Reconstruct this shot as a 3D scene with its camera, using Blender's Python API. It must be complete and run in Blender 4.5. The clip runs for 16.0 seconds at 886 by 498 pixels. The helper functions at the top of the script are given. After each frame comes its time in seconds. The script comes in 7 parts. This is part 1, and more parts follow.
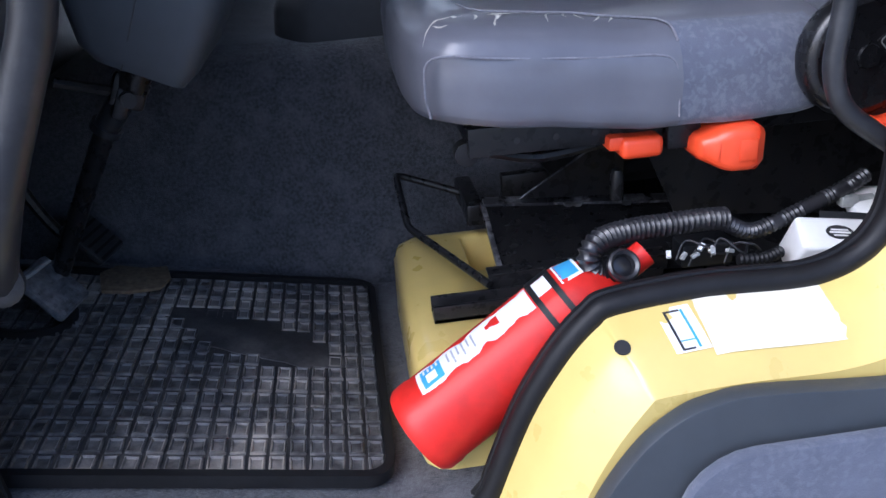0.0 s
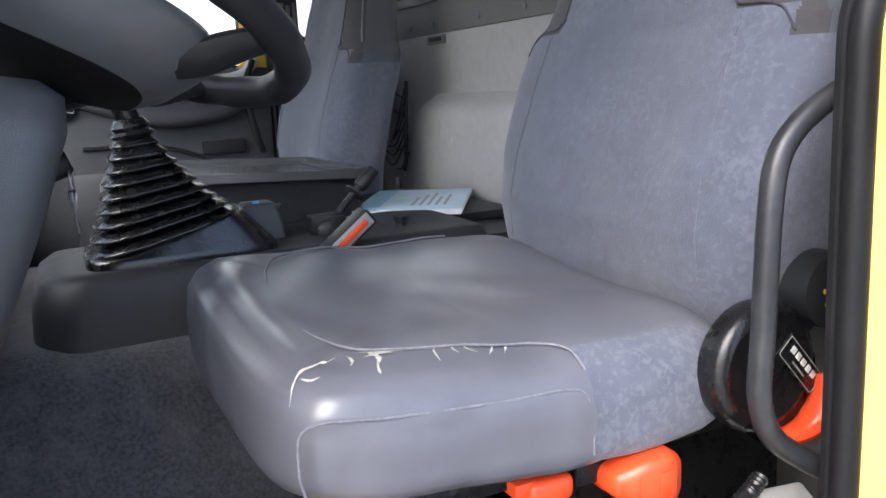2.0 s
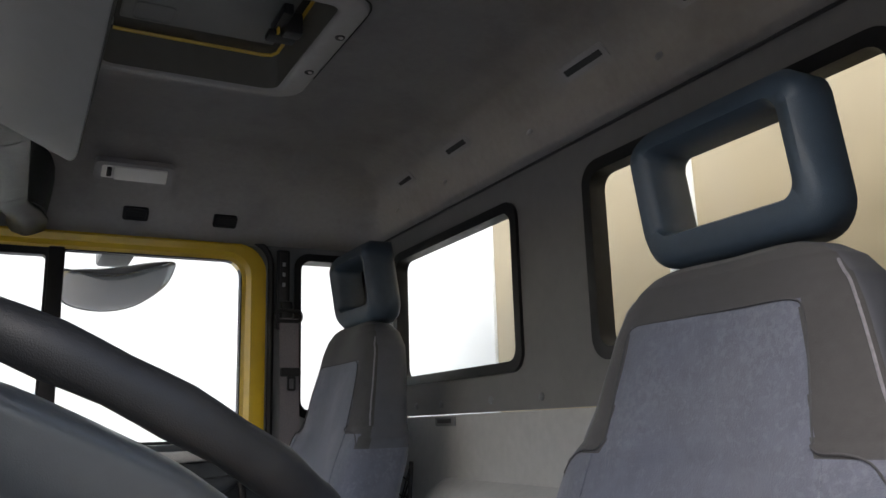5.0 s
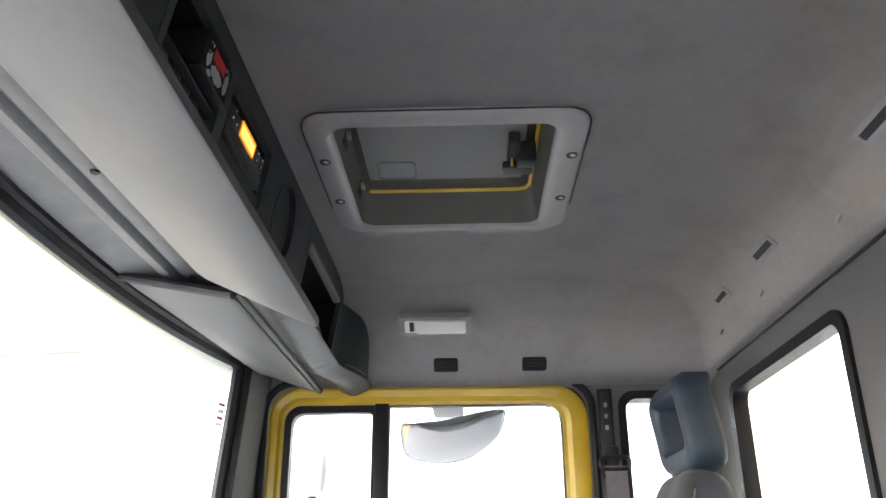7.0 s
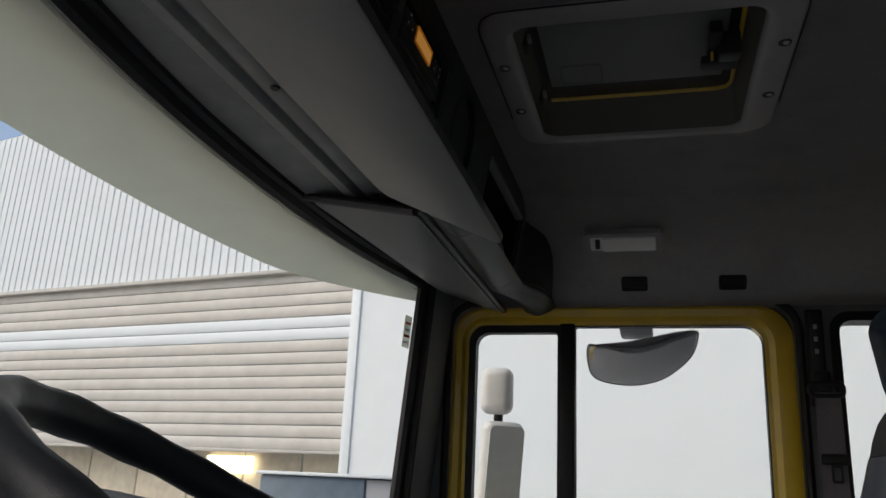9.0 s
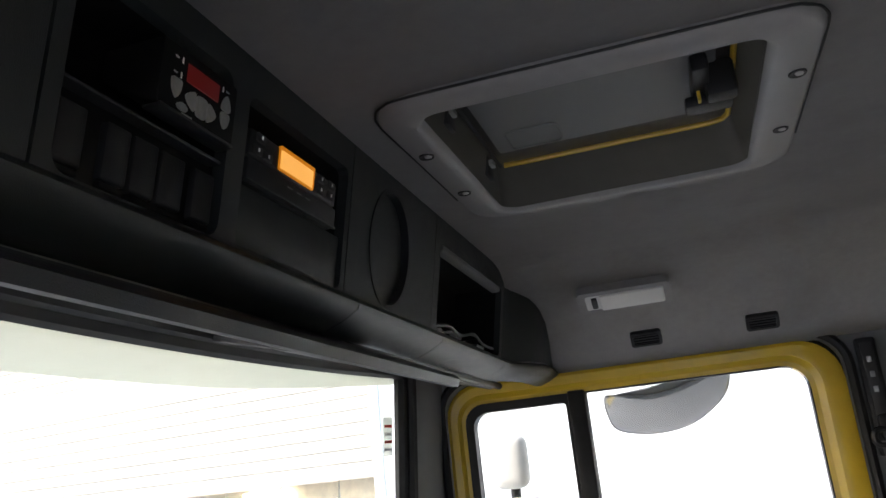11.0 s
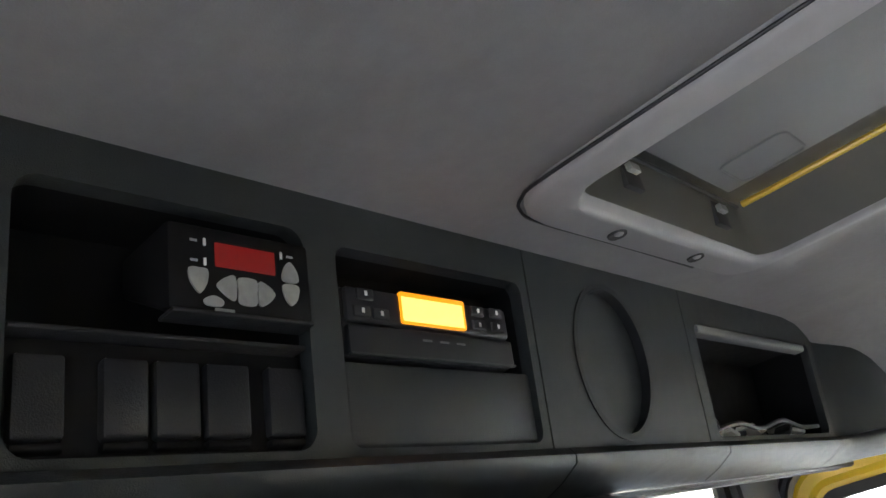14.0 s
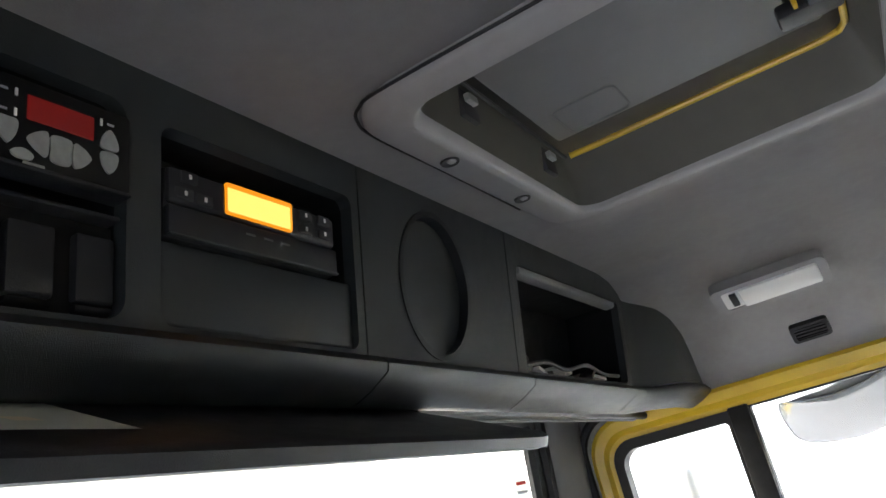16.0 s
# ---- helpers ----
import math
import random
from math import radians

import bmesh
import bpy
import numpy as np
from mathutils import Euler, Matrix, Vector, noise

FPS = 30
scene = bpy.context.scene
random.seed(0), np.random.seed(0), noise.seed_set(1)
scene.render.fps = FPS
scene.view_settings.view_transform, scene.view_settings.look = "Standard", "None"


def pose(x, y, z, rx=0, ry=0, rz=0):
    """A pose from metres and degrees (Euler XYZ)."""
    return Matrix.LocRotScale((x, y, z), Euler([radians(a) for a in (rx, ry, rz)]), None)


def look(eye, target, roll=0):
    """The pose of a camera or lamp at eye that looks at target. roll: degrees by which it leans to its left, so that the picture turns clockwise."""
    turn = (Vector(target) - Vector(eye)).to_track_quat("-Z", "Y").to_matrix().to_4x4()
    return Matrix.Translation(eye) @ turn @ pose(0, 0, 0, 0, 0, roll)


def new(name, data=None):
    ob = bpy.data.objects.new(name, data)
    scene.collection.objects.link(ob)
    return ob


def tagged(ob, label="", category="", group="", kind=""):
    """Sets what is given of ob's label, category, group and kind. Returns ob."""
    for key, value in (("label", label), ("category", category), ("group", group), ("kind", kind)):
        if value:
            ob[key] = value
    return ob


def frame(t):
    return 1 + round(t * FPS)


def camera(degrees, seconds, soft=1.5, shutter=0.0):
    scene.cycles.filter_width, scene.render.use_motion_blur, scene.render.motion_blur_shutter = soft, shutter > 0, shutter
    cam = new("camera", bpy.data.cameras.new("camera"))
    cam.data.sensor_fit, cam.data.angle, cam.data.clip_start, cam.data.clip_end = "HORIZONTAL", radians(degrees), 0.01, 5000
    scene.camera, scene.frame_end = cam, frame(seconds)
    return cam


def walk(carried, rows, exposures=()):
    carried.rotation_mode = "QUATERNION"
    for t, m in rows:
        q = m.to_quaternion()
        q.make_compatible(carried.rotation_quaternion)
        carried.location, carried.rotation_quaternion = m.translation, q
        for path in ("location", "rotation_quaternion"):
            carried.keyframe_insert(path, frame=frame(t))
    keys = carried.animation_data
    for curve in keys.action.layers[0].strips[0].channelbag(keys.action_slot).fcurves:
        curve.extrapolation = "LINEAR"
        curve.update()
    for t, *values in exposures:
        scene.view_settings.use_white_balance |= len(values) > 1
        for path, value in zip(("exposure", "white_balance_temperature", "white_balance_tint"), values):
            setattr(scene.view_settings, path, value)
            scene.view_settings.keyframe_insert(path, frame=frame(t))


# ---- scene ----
cam = camera(57.58, 16.0)
PATH = [
    (0, (0.6416, -0.6459, 0.6974), (0.7323, 0.2553, 0.2736), -4.31),
    (0.3, (0.6571, -0.6086, 0.6793), (0.7884, 0.3223, 0.3384), -4.37),
    (0.5, (0.6378, -0.5630, 0.6915), (0.8209, 0.3769, 0.4032), -3.74),
    (1, (0.6496, -0.4439, 0.7255), (0.9160, 0.4871, 0.4760), -2.69),
    (1.5, (0.6194, -0.4169, 0.7432), (0.9564, 0.4964, 0.5145), -2.91),
    (2, (0.5734, -0.4007, 0.7786), (0.9983, 0.4830, 0.5822), -2.75),
    (2.5, (0.5448, -0.3758, 0.8282), (1.0152, 0.4918, 0.6672), -1.77),
    (3, (0.5414, -0.3578, 0.8620), (1.0405, 0.5030, 0.7624), -1.44),
    (3.2, (0.5422, -0.3528, 0.8787), (1.0537, 0.5038, 0.8105), -1.41),
    (5.3, (0.5670, -0.2807, 0.8933), (0.9801, 0.5867, 1.1709), -0.21),
    (5.5, (0.6149, -0.2716, 0.9060), (0.9403, 0.6196, 1.2221), -0.01),
    (6, (0.7297, -0.2370, 0.9310), (0.8911, 0.6826, 1.2892), 0.36),
    (6.5, (0.8040, -0.2098, 0.9368), (0.8588, 0.7170, 1.3082), 0.38),
    (7, (0.8648, -0.1951, 0.9468), (0.8348, 0.7322, 1.3198), -0.32),
    (7.5, (0.8265, -0.1881, 0.9487), (0.8030, 0.7360, 1.3301), -0.86),
    (8, (0.8002, -0.1742, 0.9513), (0.7907, 0.7568, 1.3162), -2.49),
    (8.5, (0.8094, -0.1231, 0.9473), (0.6455, 0.8177, 1.2441), 0.24),
    (9, (0.8440, -0.1244, 0.9544), (0.5949, 0.8029, 1.2337), 2.68),
    (9.2, (0.8623, -0.1341, 0.9689), (0.5992, 0.7920, 1.2394), 3.33),
    (11.3, (0.8915, 0.1915, 1.2808), (0.5868, 1.1062, 1.5463), -9.15),
    (11.5, (0.9151, 0.2121, 1.3007), (0.5477, 1.1037, 1.5653), -9.45),
    (12, (0.9230, 0.2702, 1.2991), (0.4778, 1.1127, 1.6022), -10.59),
    (12.5, (0.9274, 0.2907, 1.3055), (0.4591, 1.0960, 1.6690), -11.82),
    (13, (0.9322, 0.3165, 1.3107), (0.4428, 1.1017, 1.6898), -13.04),
    (13.5, (0.9242, 0.3434, 1.3166), (0.3961, 1.0804, 1.7384), -14.77),
    (14, (0.9089, 0.3786, 1.3197), (0.3630, 1.1058, 1.7358), -15.93),
    (14.5, (0.9068, 0.4060, 1.3122), (0.3519, 1.1305, 1.7210), -16.11),
    (15, (0.9131, 0.4144, 1.2991), (0.3594, 1.1441, 1.7004), -15.39),
    (15.5, (0.9168, 0.4029, 1.2865), (0.4189, 1.1853, 1.6605), -14.33),
    (16, (0.9099, 0.3836, 1.2693), (0.4904, 1.2281, 1.6023), -14.29),
]
EXPOSURES = [(0, 0.9, 5150, 15), (0.5, 1.6, 5250, 11), (1, 1.9, 5700, 10), (2, 1.75, 6050, 10), (2.5, 1.8, 6250, 11), (3.2, 1.9, 6450, 10), (5.3, 1.1, 6500, 10), (5.5, 1.3, 6500, 10), (6, 2.42, 6400, 10), (7, 3.2, 6400, 10), (7.7, 3.1, 6400, 10),
             (8.1, 2.6, 6450, 10), (8.5, 1.05, 6450, 10), (9, 0.15, 6550, 10), (9.3, 0.15, 6550, 10), (11.3, 2.4, 6450, 10), (11.5, 2.7, 6450, 10), (12, 3.85, 6450, 7), (12.5, 4.1, 6450, 7), (13, 3.68, 6450, 7), (13.5, 3.5, 6450, 7),
             (14, 3.6, 6450, 7), (15, 3.5, 6450, 7), (15.5, 3.45, 6450, 7), (16, 3.1, 6450, 8)]
walk(cam, [(t, look(eye, target, roll)) for t, eye, target, roll in PATH], EXPOSURES)

# ---- world and sun: an overcast day ----
world = bpy.data.worlds.new("overcast_sky")
scene.world = world
world.use_nodes = True
wn, wl = world.node_tree.nodes, world.node_tree.links
sky = wn.new("ShaderNodeTexSky")
sky.sky_type = "NISHITA"
sky.sun_disc = False
sky.sun_elevation, sky.sun_rotation = radians(44), radians(236)
sky.air_density, sky.dust_density, sky.ozone_density = 1.0, 4.0, 1.2
wn["Background"].inputs["Strength"].default_value = 0.15
wl.new(sky.outputs["Color"], wn["Background"].inputs["Color"])
sun = new("sun", bpy.data.lights.new("sun", "SUN"))
sun.data.energy, sun.data.angle, sun.data.color = 0.85, radians(50), (1.0, 0.99, 0.98)
sun.matrix_world = look((-4.0, -2.37, 6.45), (1, 1, 0.6))


# ---- materials ----
def material(name, color, rough=0.6, metal=0.0, var=0.15, scale=30.0, stain=0.0, stain_scale=4.0,
             stain_color=(0.05, 0.045, 0.04), bump=0.0, bump_scale=400.0, rough_var=0.1, sheen=0.0, coat=0.0, crush=0.0, crush_color=(0.2, 0.2, 0.2), shine=0.5, waves=0.0, wave_scale=14.0, loose=False, coat_rough=0.03):
    """A surface with fine grain and broad stains, at real-world size."""
    m = bpy.data.materials.new(name)
    m.use_nodes = True
    n, l = m.node_tree.nodes, m.node_tree.links
    b = n["Principled BSDF"]
    b.inputs["Metallic"].default_value = metal
    b.inputs["Specular IOR Level"].default_value = shine
    b.inputs["Sheen Weight"].default_value = sheen
    b.inputs["Coat Weight"].default_value, b.inputs["Coat Roughness"].default_value = coat, coat_rough
    tc = n.new("ShaderNodeTexCoord")
    coords = tc.outputs["Object"]
    if loose:  # alike pieces: carry the grain on from piece to piece
        info, shift_ = n.new("ShaderNodeObjectInfo"), n.new("ShaderNodeVectorMath")
        l.new(coords, shift_.inputs[0])
        l.new(info.outputs["Location"], shift_.inputs[1])
        coords = shift_.outputs["Vector"]
    fine = n.new("ShaderNodeTexNoise")
    fine.inputs["Scale"].default_value, fine.inputs["Detail"].default_value = scale, 6
    l.new(coords, fine.inputs["Vector"])
    ramp = n.new("ShaderNodeMapRange")
    ramp.inputs["From Min"].default_value, ramp.inputs["From Max"].default_value = 0.3, 0.7
    ramp.inputs["To Min"].default_value, ramp.inputs["To Max"].default_value = 1 - var, 1 + var
    l.new(fine.outputs["Fac"], ramp.inputs["Value"])
    mul = n.new("ShaderNodeVectorMath")
    mul.operation = "SCALE"
    mul.inputs[0].default_value = color
    l.new(ramp.outputs["Result"], mul.inputs["Scale"])
    out = mul.outputs["Vector"]
    if stain > 0:
        broad = n.new("ShaderNodeTexNoise")
        broad.inputs["Scale"].default_value, broad.inputs["Detail"].default_value = stain_scale, 8
        broad.inputs["Roughness"].default_value = 0.65
        l.new(coords, broad.inputs["Vector"])
        mask = n.new("ShaderNodeMapRange")
        mask.inputs["From Min"].default_value, mask.inputs["From Max"].default_value = 0.48, 0.72
        mask.inputs["To Max"].default_value = stain
        l.new(broad.outputs["Fac"], mask.inputs["Value"])
        mix = n.new("ShaderNodeMix")
        mix.data_type = "RGBA"
        l.new(mask.outputs["Result"], mix.inputs["Factor"])
        l.new(out, mix.inputs["A"])
        mix.inputs["B"].default_value = (*stain_color, 1)
        out = mix.outputs["Result"]
    if crush > 0:
        # flattened pile: small crisp patches gathered in broad areas
        area, patch = n.new("ShaderNodeTexNoise"), n.new("ShaderNodeTexNoise")
        area.inputs["Scale"].default_value, area.inputs["Detail"].default_value = 7, 3
        patch.inputs["Scale"].default_value, patch.inputs["Detail"].default_value, patch.inputs["Distortion"].default_value = 130, 5, 0.5
        both = n.new("ShaderNodeMath")
        both.operation = "MULTIPLY_ADD"
        both.inputs[1].default_value = 0.55
        cut = n.new("ShaderNodeMapRange")
        cut.inputs["From Min"].default_value, cut.inputs["From Max"].default_value = 0.78, 0.94
        cut.inputs["To Max"].default_value = crush
        mix = n.new("ShaderNodeMix")
        mix.data_type = "RGBA"
        for tx in (area, patch):
            l.new(coords, tx.inputs["Vector"])
        l.new(area.outputs["Fac"], both.inputs[0])
        l.new(patch.outputs["Fac"], both.inputs[2])
        l.new(both.outputs["Value"], cut.inputs["Value"])
        l.new(cut.outputs["Result"], mix.inputs["Factor"])
        l.new(out, mix.inputs["A"])
        mix.inputs["B"].default_value = (*crush_color, 1)
        out = mix.outputs["Result"]
    l.new(out, b.inputs["Base Color"])
    rr = n.new("ShaderNodeMapRange")
    rr.inputs["To Min"].default_value, rr.inputs["To Max"].default_value = max(0.03, rough - rough_var), min(1, rough + rough_var)
    l.new(fine.outputs["Fac"], rr.inputs["Value"])
    l.new(rr.outputs["Result"], b.inputs["Roughness"])
    if bump > 0:
        bt = n.new("ShaderNodeTexNoise")
        bt.inputs["Scale"].default_value, bt.inputs["Detail"].default_value = bump_scale, 3
        l.new(coords, bt.inputs["Vector"])
        bn = n.new("ShaderNodeBump")
        bn.inputs["Strength"].default_value, bn.inputs["Distance"].default_value = bump, 0.002
        l.new(bt.outputs["Fac"], bn.inputs["Height"])
        l.new(bn.outputs["Normal"], b.inputs["Normal"])
        if waves > 0:
            # slack and dents of the cover, some centimetres wide
            wt, wb = n.new("ShaderNodeTexNoise"), n.new("ShaderNodeBump")
            wt.inputs["Scale"].default_value, wt.inputs["Detail"].default_value, wt.inputs["Distortion"].default_value = wave_scale, 0, 0.4
            l.new(coords, wt.inputs["Vector"])
            wb.inputs["Strength"].default_value, wb.inputs["Distance"].default_value = waves, 0.02
            l.new(wt.outputs["Fac"], wb.inputs["Height"])
            l.new(wb.outputs["Normal"], bn.inputs["Normal"])
    return m


def glow(name, color, strength):
    m = bpy.data.materials.new(name)
    m.use_nodes = True
    b = m.node_tree.nodes["Principled BSDF"]
    b.inputs["Base Color"].default_value = (*[c * 0.2 for c in color], 1)
    b.inputs["Emission Color"].default_value, b.inputs["Emission Strength"].default_value = (*color, 1), strength
    return m


def glass_material(name, tint=(0.95, 0.97, 0.96), rough=0.0):
    m = bpy.data.materials.new(name)
    m.use_nodes = True
    b = m.node_tree.nodes["Principled BSDF"]
    b.inputs["Base Color"].default_value = (*tint, 1)
    b.inputs["Transmission Weight"].default_value, b.inputs["Roughness"].default_value, b.inputs["IOR"].default_value = 1, rough, 1.01
    return m


M = dict(
    liner=material("headliner_felt", (0.31, 0.306, 0.31), 0.8, var=0.05, scale=70, stain=0.6, stain_scale=6.5, stain_color=(0.215, 0.207, 0.207), bump=0.14, bump_scale=600, sheen=0.2, waves=0.18, wave_scale=7),
    hatchframe=material("smooth_grey_hatch_frame", (0.285, 0.282, 0.285), 0.5, var=0.05, scale=60, stain=0.3, stain_scale=8, stain_color=(0.22, 0.217, 0.216), bump=0.12, bump_scale=900),
    trim=material("grey_plastic_trim", (0.14, 0.145, 0.15), 0.55, var=0.07, scale=40, stain=0.2, stain_scale=6, stain_color=(0.23, 0.23, 0.23), bump=0.25, bump_scale=900),
    headertrim=material("scuffed_grey_header_trim", (0.16, 0.166, 0.17), 0.5, var=0.12, scale=35, stain=0.6, stain_scale=11, stain_color=(0.27, 0.272, 0.27), bump=0.25, bump_scale=800),
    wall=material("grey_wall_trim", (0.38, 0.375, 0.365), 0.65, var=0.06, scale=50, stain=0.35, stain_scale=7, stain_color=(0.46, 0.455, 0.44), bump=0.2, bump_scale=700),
    console=material("charcoal_plastic", (0.021, 0.025, 0.026), 0.45, var=0.08, scale=60, stain=0.25, stain_scale=9, stain_color=(0.04, 0.045, 0.046), bump=0.3, bump_scale=1100, shine=0.38),
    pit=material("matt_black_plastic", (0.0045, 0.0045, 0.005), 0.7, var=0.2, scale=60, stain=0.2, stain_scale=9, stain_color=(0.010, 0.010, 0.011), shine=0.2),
    darkplastic=material("black_plastic", (0.016, 0.017, 0.019), 0.42, var=0.1, scale=60, stain=0.2, stain_scale=8, stain_color=(0.05, 0.05, 0.05), bump=0.2, bump_scale=1000, shine=0.3),
    dash=material("grey_green_plastic", (0.045, 0.052, 0.060), 0.43, var=0.06, scale=50, stain=0.25, stain_scale=6, stain_color=(0.066, 0.07, 0.072), bump=0.25, bump_scale=1000, shine=0.42),
    hubgrey=material("smooth_grey_hub_vinyl", (0.085, 0.095, 0.105), 0.32, var=0.06, scale=50, stain=0.3, stain_scale=8, stain_color=(0.12, 0.13, 0.135), bump=0.1, bump_scale=900, waves=0.3, wave_scale=12),
    gearblack=material("black_grained_plastic", (0.020, 0.022, 0.025), 0.42, var=0.1, scale=60, stain=0.3, stain_scale=8, stain_color=(0.036, 0.038, 0.041), bump=0.25, bump_scale=900, shine=0.3),
    lidblack=material("polished_charcoal_plastic", (0.060, 0.064, 0.068), 0.2, var=0.1, scale=60, stain=0.3, stain_scale=8, stain_color=(0.10, 0.10, 0.105), rough_var=0.06, shine=0.6),
    rubber=material("black_rubber", (0.010, 0.010, 0.011), 0.48, var=0.15, scale=80, stain=0.3, stain_scale=10, stain_color=(0.024, 0.024, 0.025), shine=0.25),
    wornsteel=material("worn_black_steel_edge", (0.035, 0.035, 0.038), 0.3, 0.3, var=0.4, scale=50, stain=0.95, stain_scale=30, stain_color=(0.36, 0.355, 0.36), rough_var=0.15),
    hose=material("glossy_black_hose", (0.020, 0.020, 0.023), 0.32, var=0.15, scale=80, stain=0.3, stain_scale=14, stain_color=(0.05, 0.05, 0.052), coat=0.3),
    blackmetal=material("black_painted_steel", (0.012, 0.012, 0.013), 0.3, var=0.2, scale=60, stain=0.25, stain_scale=18, stain_color=(0.035, 0.033, 0.03), rough_var=0.2, shine=0.3),
    steel=material("bare_steel", (0.42, 0.42, 0.43), 0.35, 0.9, var=0.2, scale=60, stain=0.3, stain_scale=20, stain_color=(0.2, 0.15, 0.1)),
    chrome=material("chrome", (0.8, 0.8, 0.82), 0.08, 1.0, var=0.05),
    yellow=material("yellow_paint", (0.65, 0.50, 0.155), 0.3, var=0.05, scale=20, stain=0.3, stain_scale=5, stain_color=(0.57, 0.45, 0.17), coat=0.5),
    yellowdim=material("yellow_primer_paint", (0.60, 0.40, 0.02), 0.35, var=0.06, scale=20, stain=0.25, stain_scale=7, stain_color=(0.48, 0.32, 0.03), coat=0.3),
    vinyl=material("worn_grey_vinyl", (0.120, 0.123, 0.145), 0.36, var=0.06, scale=25, stain=0.45, stain_scale=4, stain_color=(0.19, 0.19, 0.212), bump=0.04, bump_scale=300, rough_var=0.06, coat=0.4, coat_rough=0.22, waves=0.6, wave_scale=8),
    velour=material("blue_grey_velour", (0.082, 0.092, 0.127), 0.9, var=0.12, scale=40, stain=0.4, stain_scale=5, stain_color=(0.108, 0.113, 0.130), bump=0.4, bump_scale=500, sheen=0.28, crush=0.26, crush_color=(0.165, 0.178, 0.22), waves=0.35, wave_scale=8),
    velourside=material("flattened_blue_grey_velour", (0.098, 0.108, 0.145), 0.9, var=0.12, scale=40, stain=0.3, stain_scale=5, stain_color=(0.128, 0.134, 0.155), bump=0.4, bump_scale=500, sheen=0.25, crush=0.42, crush_color=(0.19, 0.20, 0.235), waves=0.35, wave_scale=8),
    seatgrey=material("dark_grey_seat_cloth", (0.040, 0.040, 0.043), 0.9, var=0.12, scale=90, stain=0.2, stain_scale=8, stain_color=(0.06, 0.06, 0.064), bump=0.4, bump_scale=900, sheen=0.15),
    seatdark=material("dark_seat_piping", (0.045, 0.046, 0.052), 0.8, var=0.15, scale=200),
    glossblack=material("glossy_black_plastic", (0.009, 0.009, 0.010), 0.28, var=0.1, scale=60, shine=0.5),
    headrest=material("slate_blue_foam_vinyl", (0.032, 0.05, 0.075), 0.5, var=0.1, scale=60, stain=0.2, stain_scale=10, stain_color=(0.06, 0.08, 0.10), bump=0.2, bump_scale=500),
    piping=material("grey_seam_thread", (0.17, 0.17, 0.195), 0.7, var=0.2, scale=200),
    foam=material("torn_seat_lining", (0.55, 0.53, 0.47), 0.95, var=0.2, scale=150, bump=0.4, bump_scale=400),
    carpet=material("charcoal_carpet", (0.064, 0.066, 0.073), 0.97, var=0.5, scale=190, stain=0.7, stain_scale=22, stain_color=(0.125, 0.125, 0.135), bump=1.0, bump_scale=450, sheen=0.2),
    mat=material("dirty_rubber_mat", (0.040, 0.039, 0.039), 0.5, var=0.5, scale=70, stain=0.8, stain_scale=14, stain_color=(0.13, 0.12, 0.108), bump=0.3, bump_scale=200, rough_var=0.2),
    pocket=material("dirty_rubber_pocket", (0.090, 0.087, 0.084), 0.4, var=0.7, scale=70, stain=1.0, stain_scale=7, stain_color=(0.40, 0.355, 0.30), bump=0.4, bump_scale=240, rough_var=0.25, loose=True),
    pedalpad=material("scuffed_pedal_rubber", (0.10, 0.105, 0.115), 0.45, var=0.5, scale=90, stain=0.8, stain_scale=40, stain_color=(0.30, 0.31, 0.32), bump=0.4, bump_scale=300),
    red=material("red_enamel", (0.62, 0.020, 0.012), 0.42, var=0.12, scale=30, stain=0.55, stain_scale=11, stain_color=(0.26, 0.025, 0.018), coat=0.08, shine=0.32),
    orange=material("orange_red_plastic", (0.80, 0.075, 0.018), 0.34, var=0.06, scale=40, stain=0.2, stain_scale=20, stain_color=(0.6, 0.14, 0.08)),
    white=material("white_plastic", (0.72, 0.72, 0.70), 0.4, var=0.05, scale=40, stain=0.2, stain_scale=15, stain_color=(0.5, 0.48, 0.44)),
    card=material("grey_green_card", (0.60, 0.62, 0.55), 0.7, var=0.06, scale=30, stain=0.4, stain_scale=14, stain_color=(0.46, 0.47, 0.41)),
    paper=material("white_paper", (0.75, 0.76, 0.78), 0.85, var=0.04, scale=60),
    bluepaper=material("pale_blue_cover", (0.52, 0.66, 0.76), 0.6, var=0.1, scale=30, stain=0.4, stain_scale=12, stain_color=(0.72, 0.77, 0.80)),
    gaiter=material("black_gaiter_rubber", (0.0045, 0.0045, 0.005), 0.26, var=0.15, scale=60, stain=0.2, stain_scale=14, stain_color=(0.012, 0.012, 0.0125), coat=0.1, shine=0.55),
    # olive plastic, with the shade inside the hatch put into its colour
    shaft=material("shaded_olive_plastic", (0.085, 0.084, 0.072), 0.6, var=0.06, scale=40, stain=0.3, stain_scale=8, stain_color=(0.12, 0.118, 0.10), bump=0.1, bump_scale=700),
    handlegrey=material("dark_grey_powder_coat", (0.022, 0.023, 0.026), 0.32, var=0.1, scale=80, stain=0.3, stain_scale=20, stain_color=(0.09, 0.09, 0.095), bump=0.15, bump_scale=1200),
    doorgrey=material("grey_door_moulding", (0.045, 0.050, 0.056), 0.45, var=0.06, scale=50, stain=0.25, stain_scale=6, stain_color=(0.12, 0.125, 0.13), bump=0.25, bump_scale=1000),
    seatside=material("grey_blue_seat_side", (0.058, 0.064, 0.080), 0.6, var=0.08, scale=60, stain=0.2, stain_scale=9, stain_color=(0.12, 0.13, 0.15), bump=0.25, bump_scale=700),
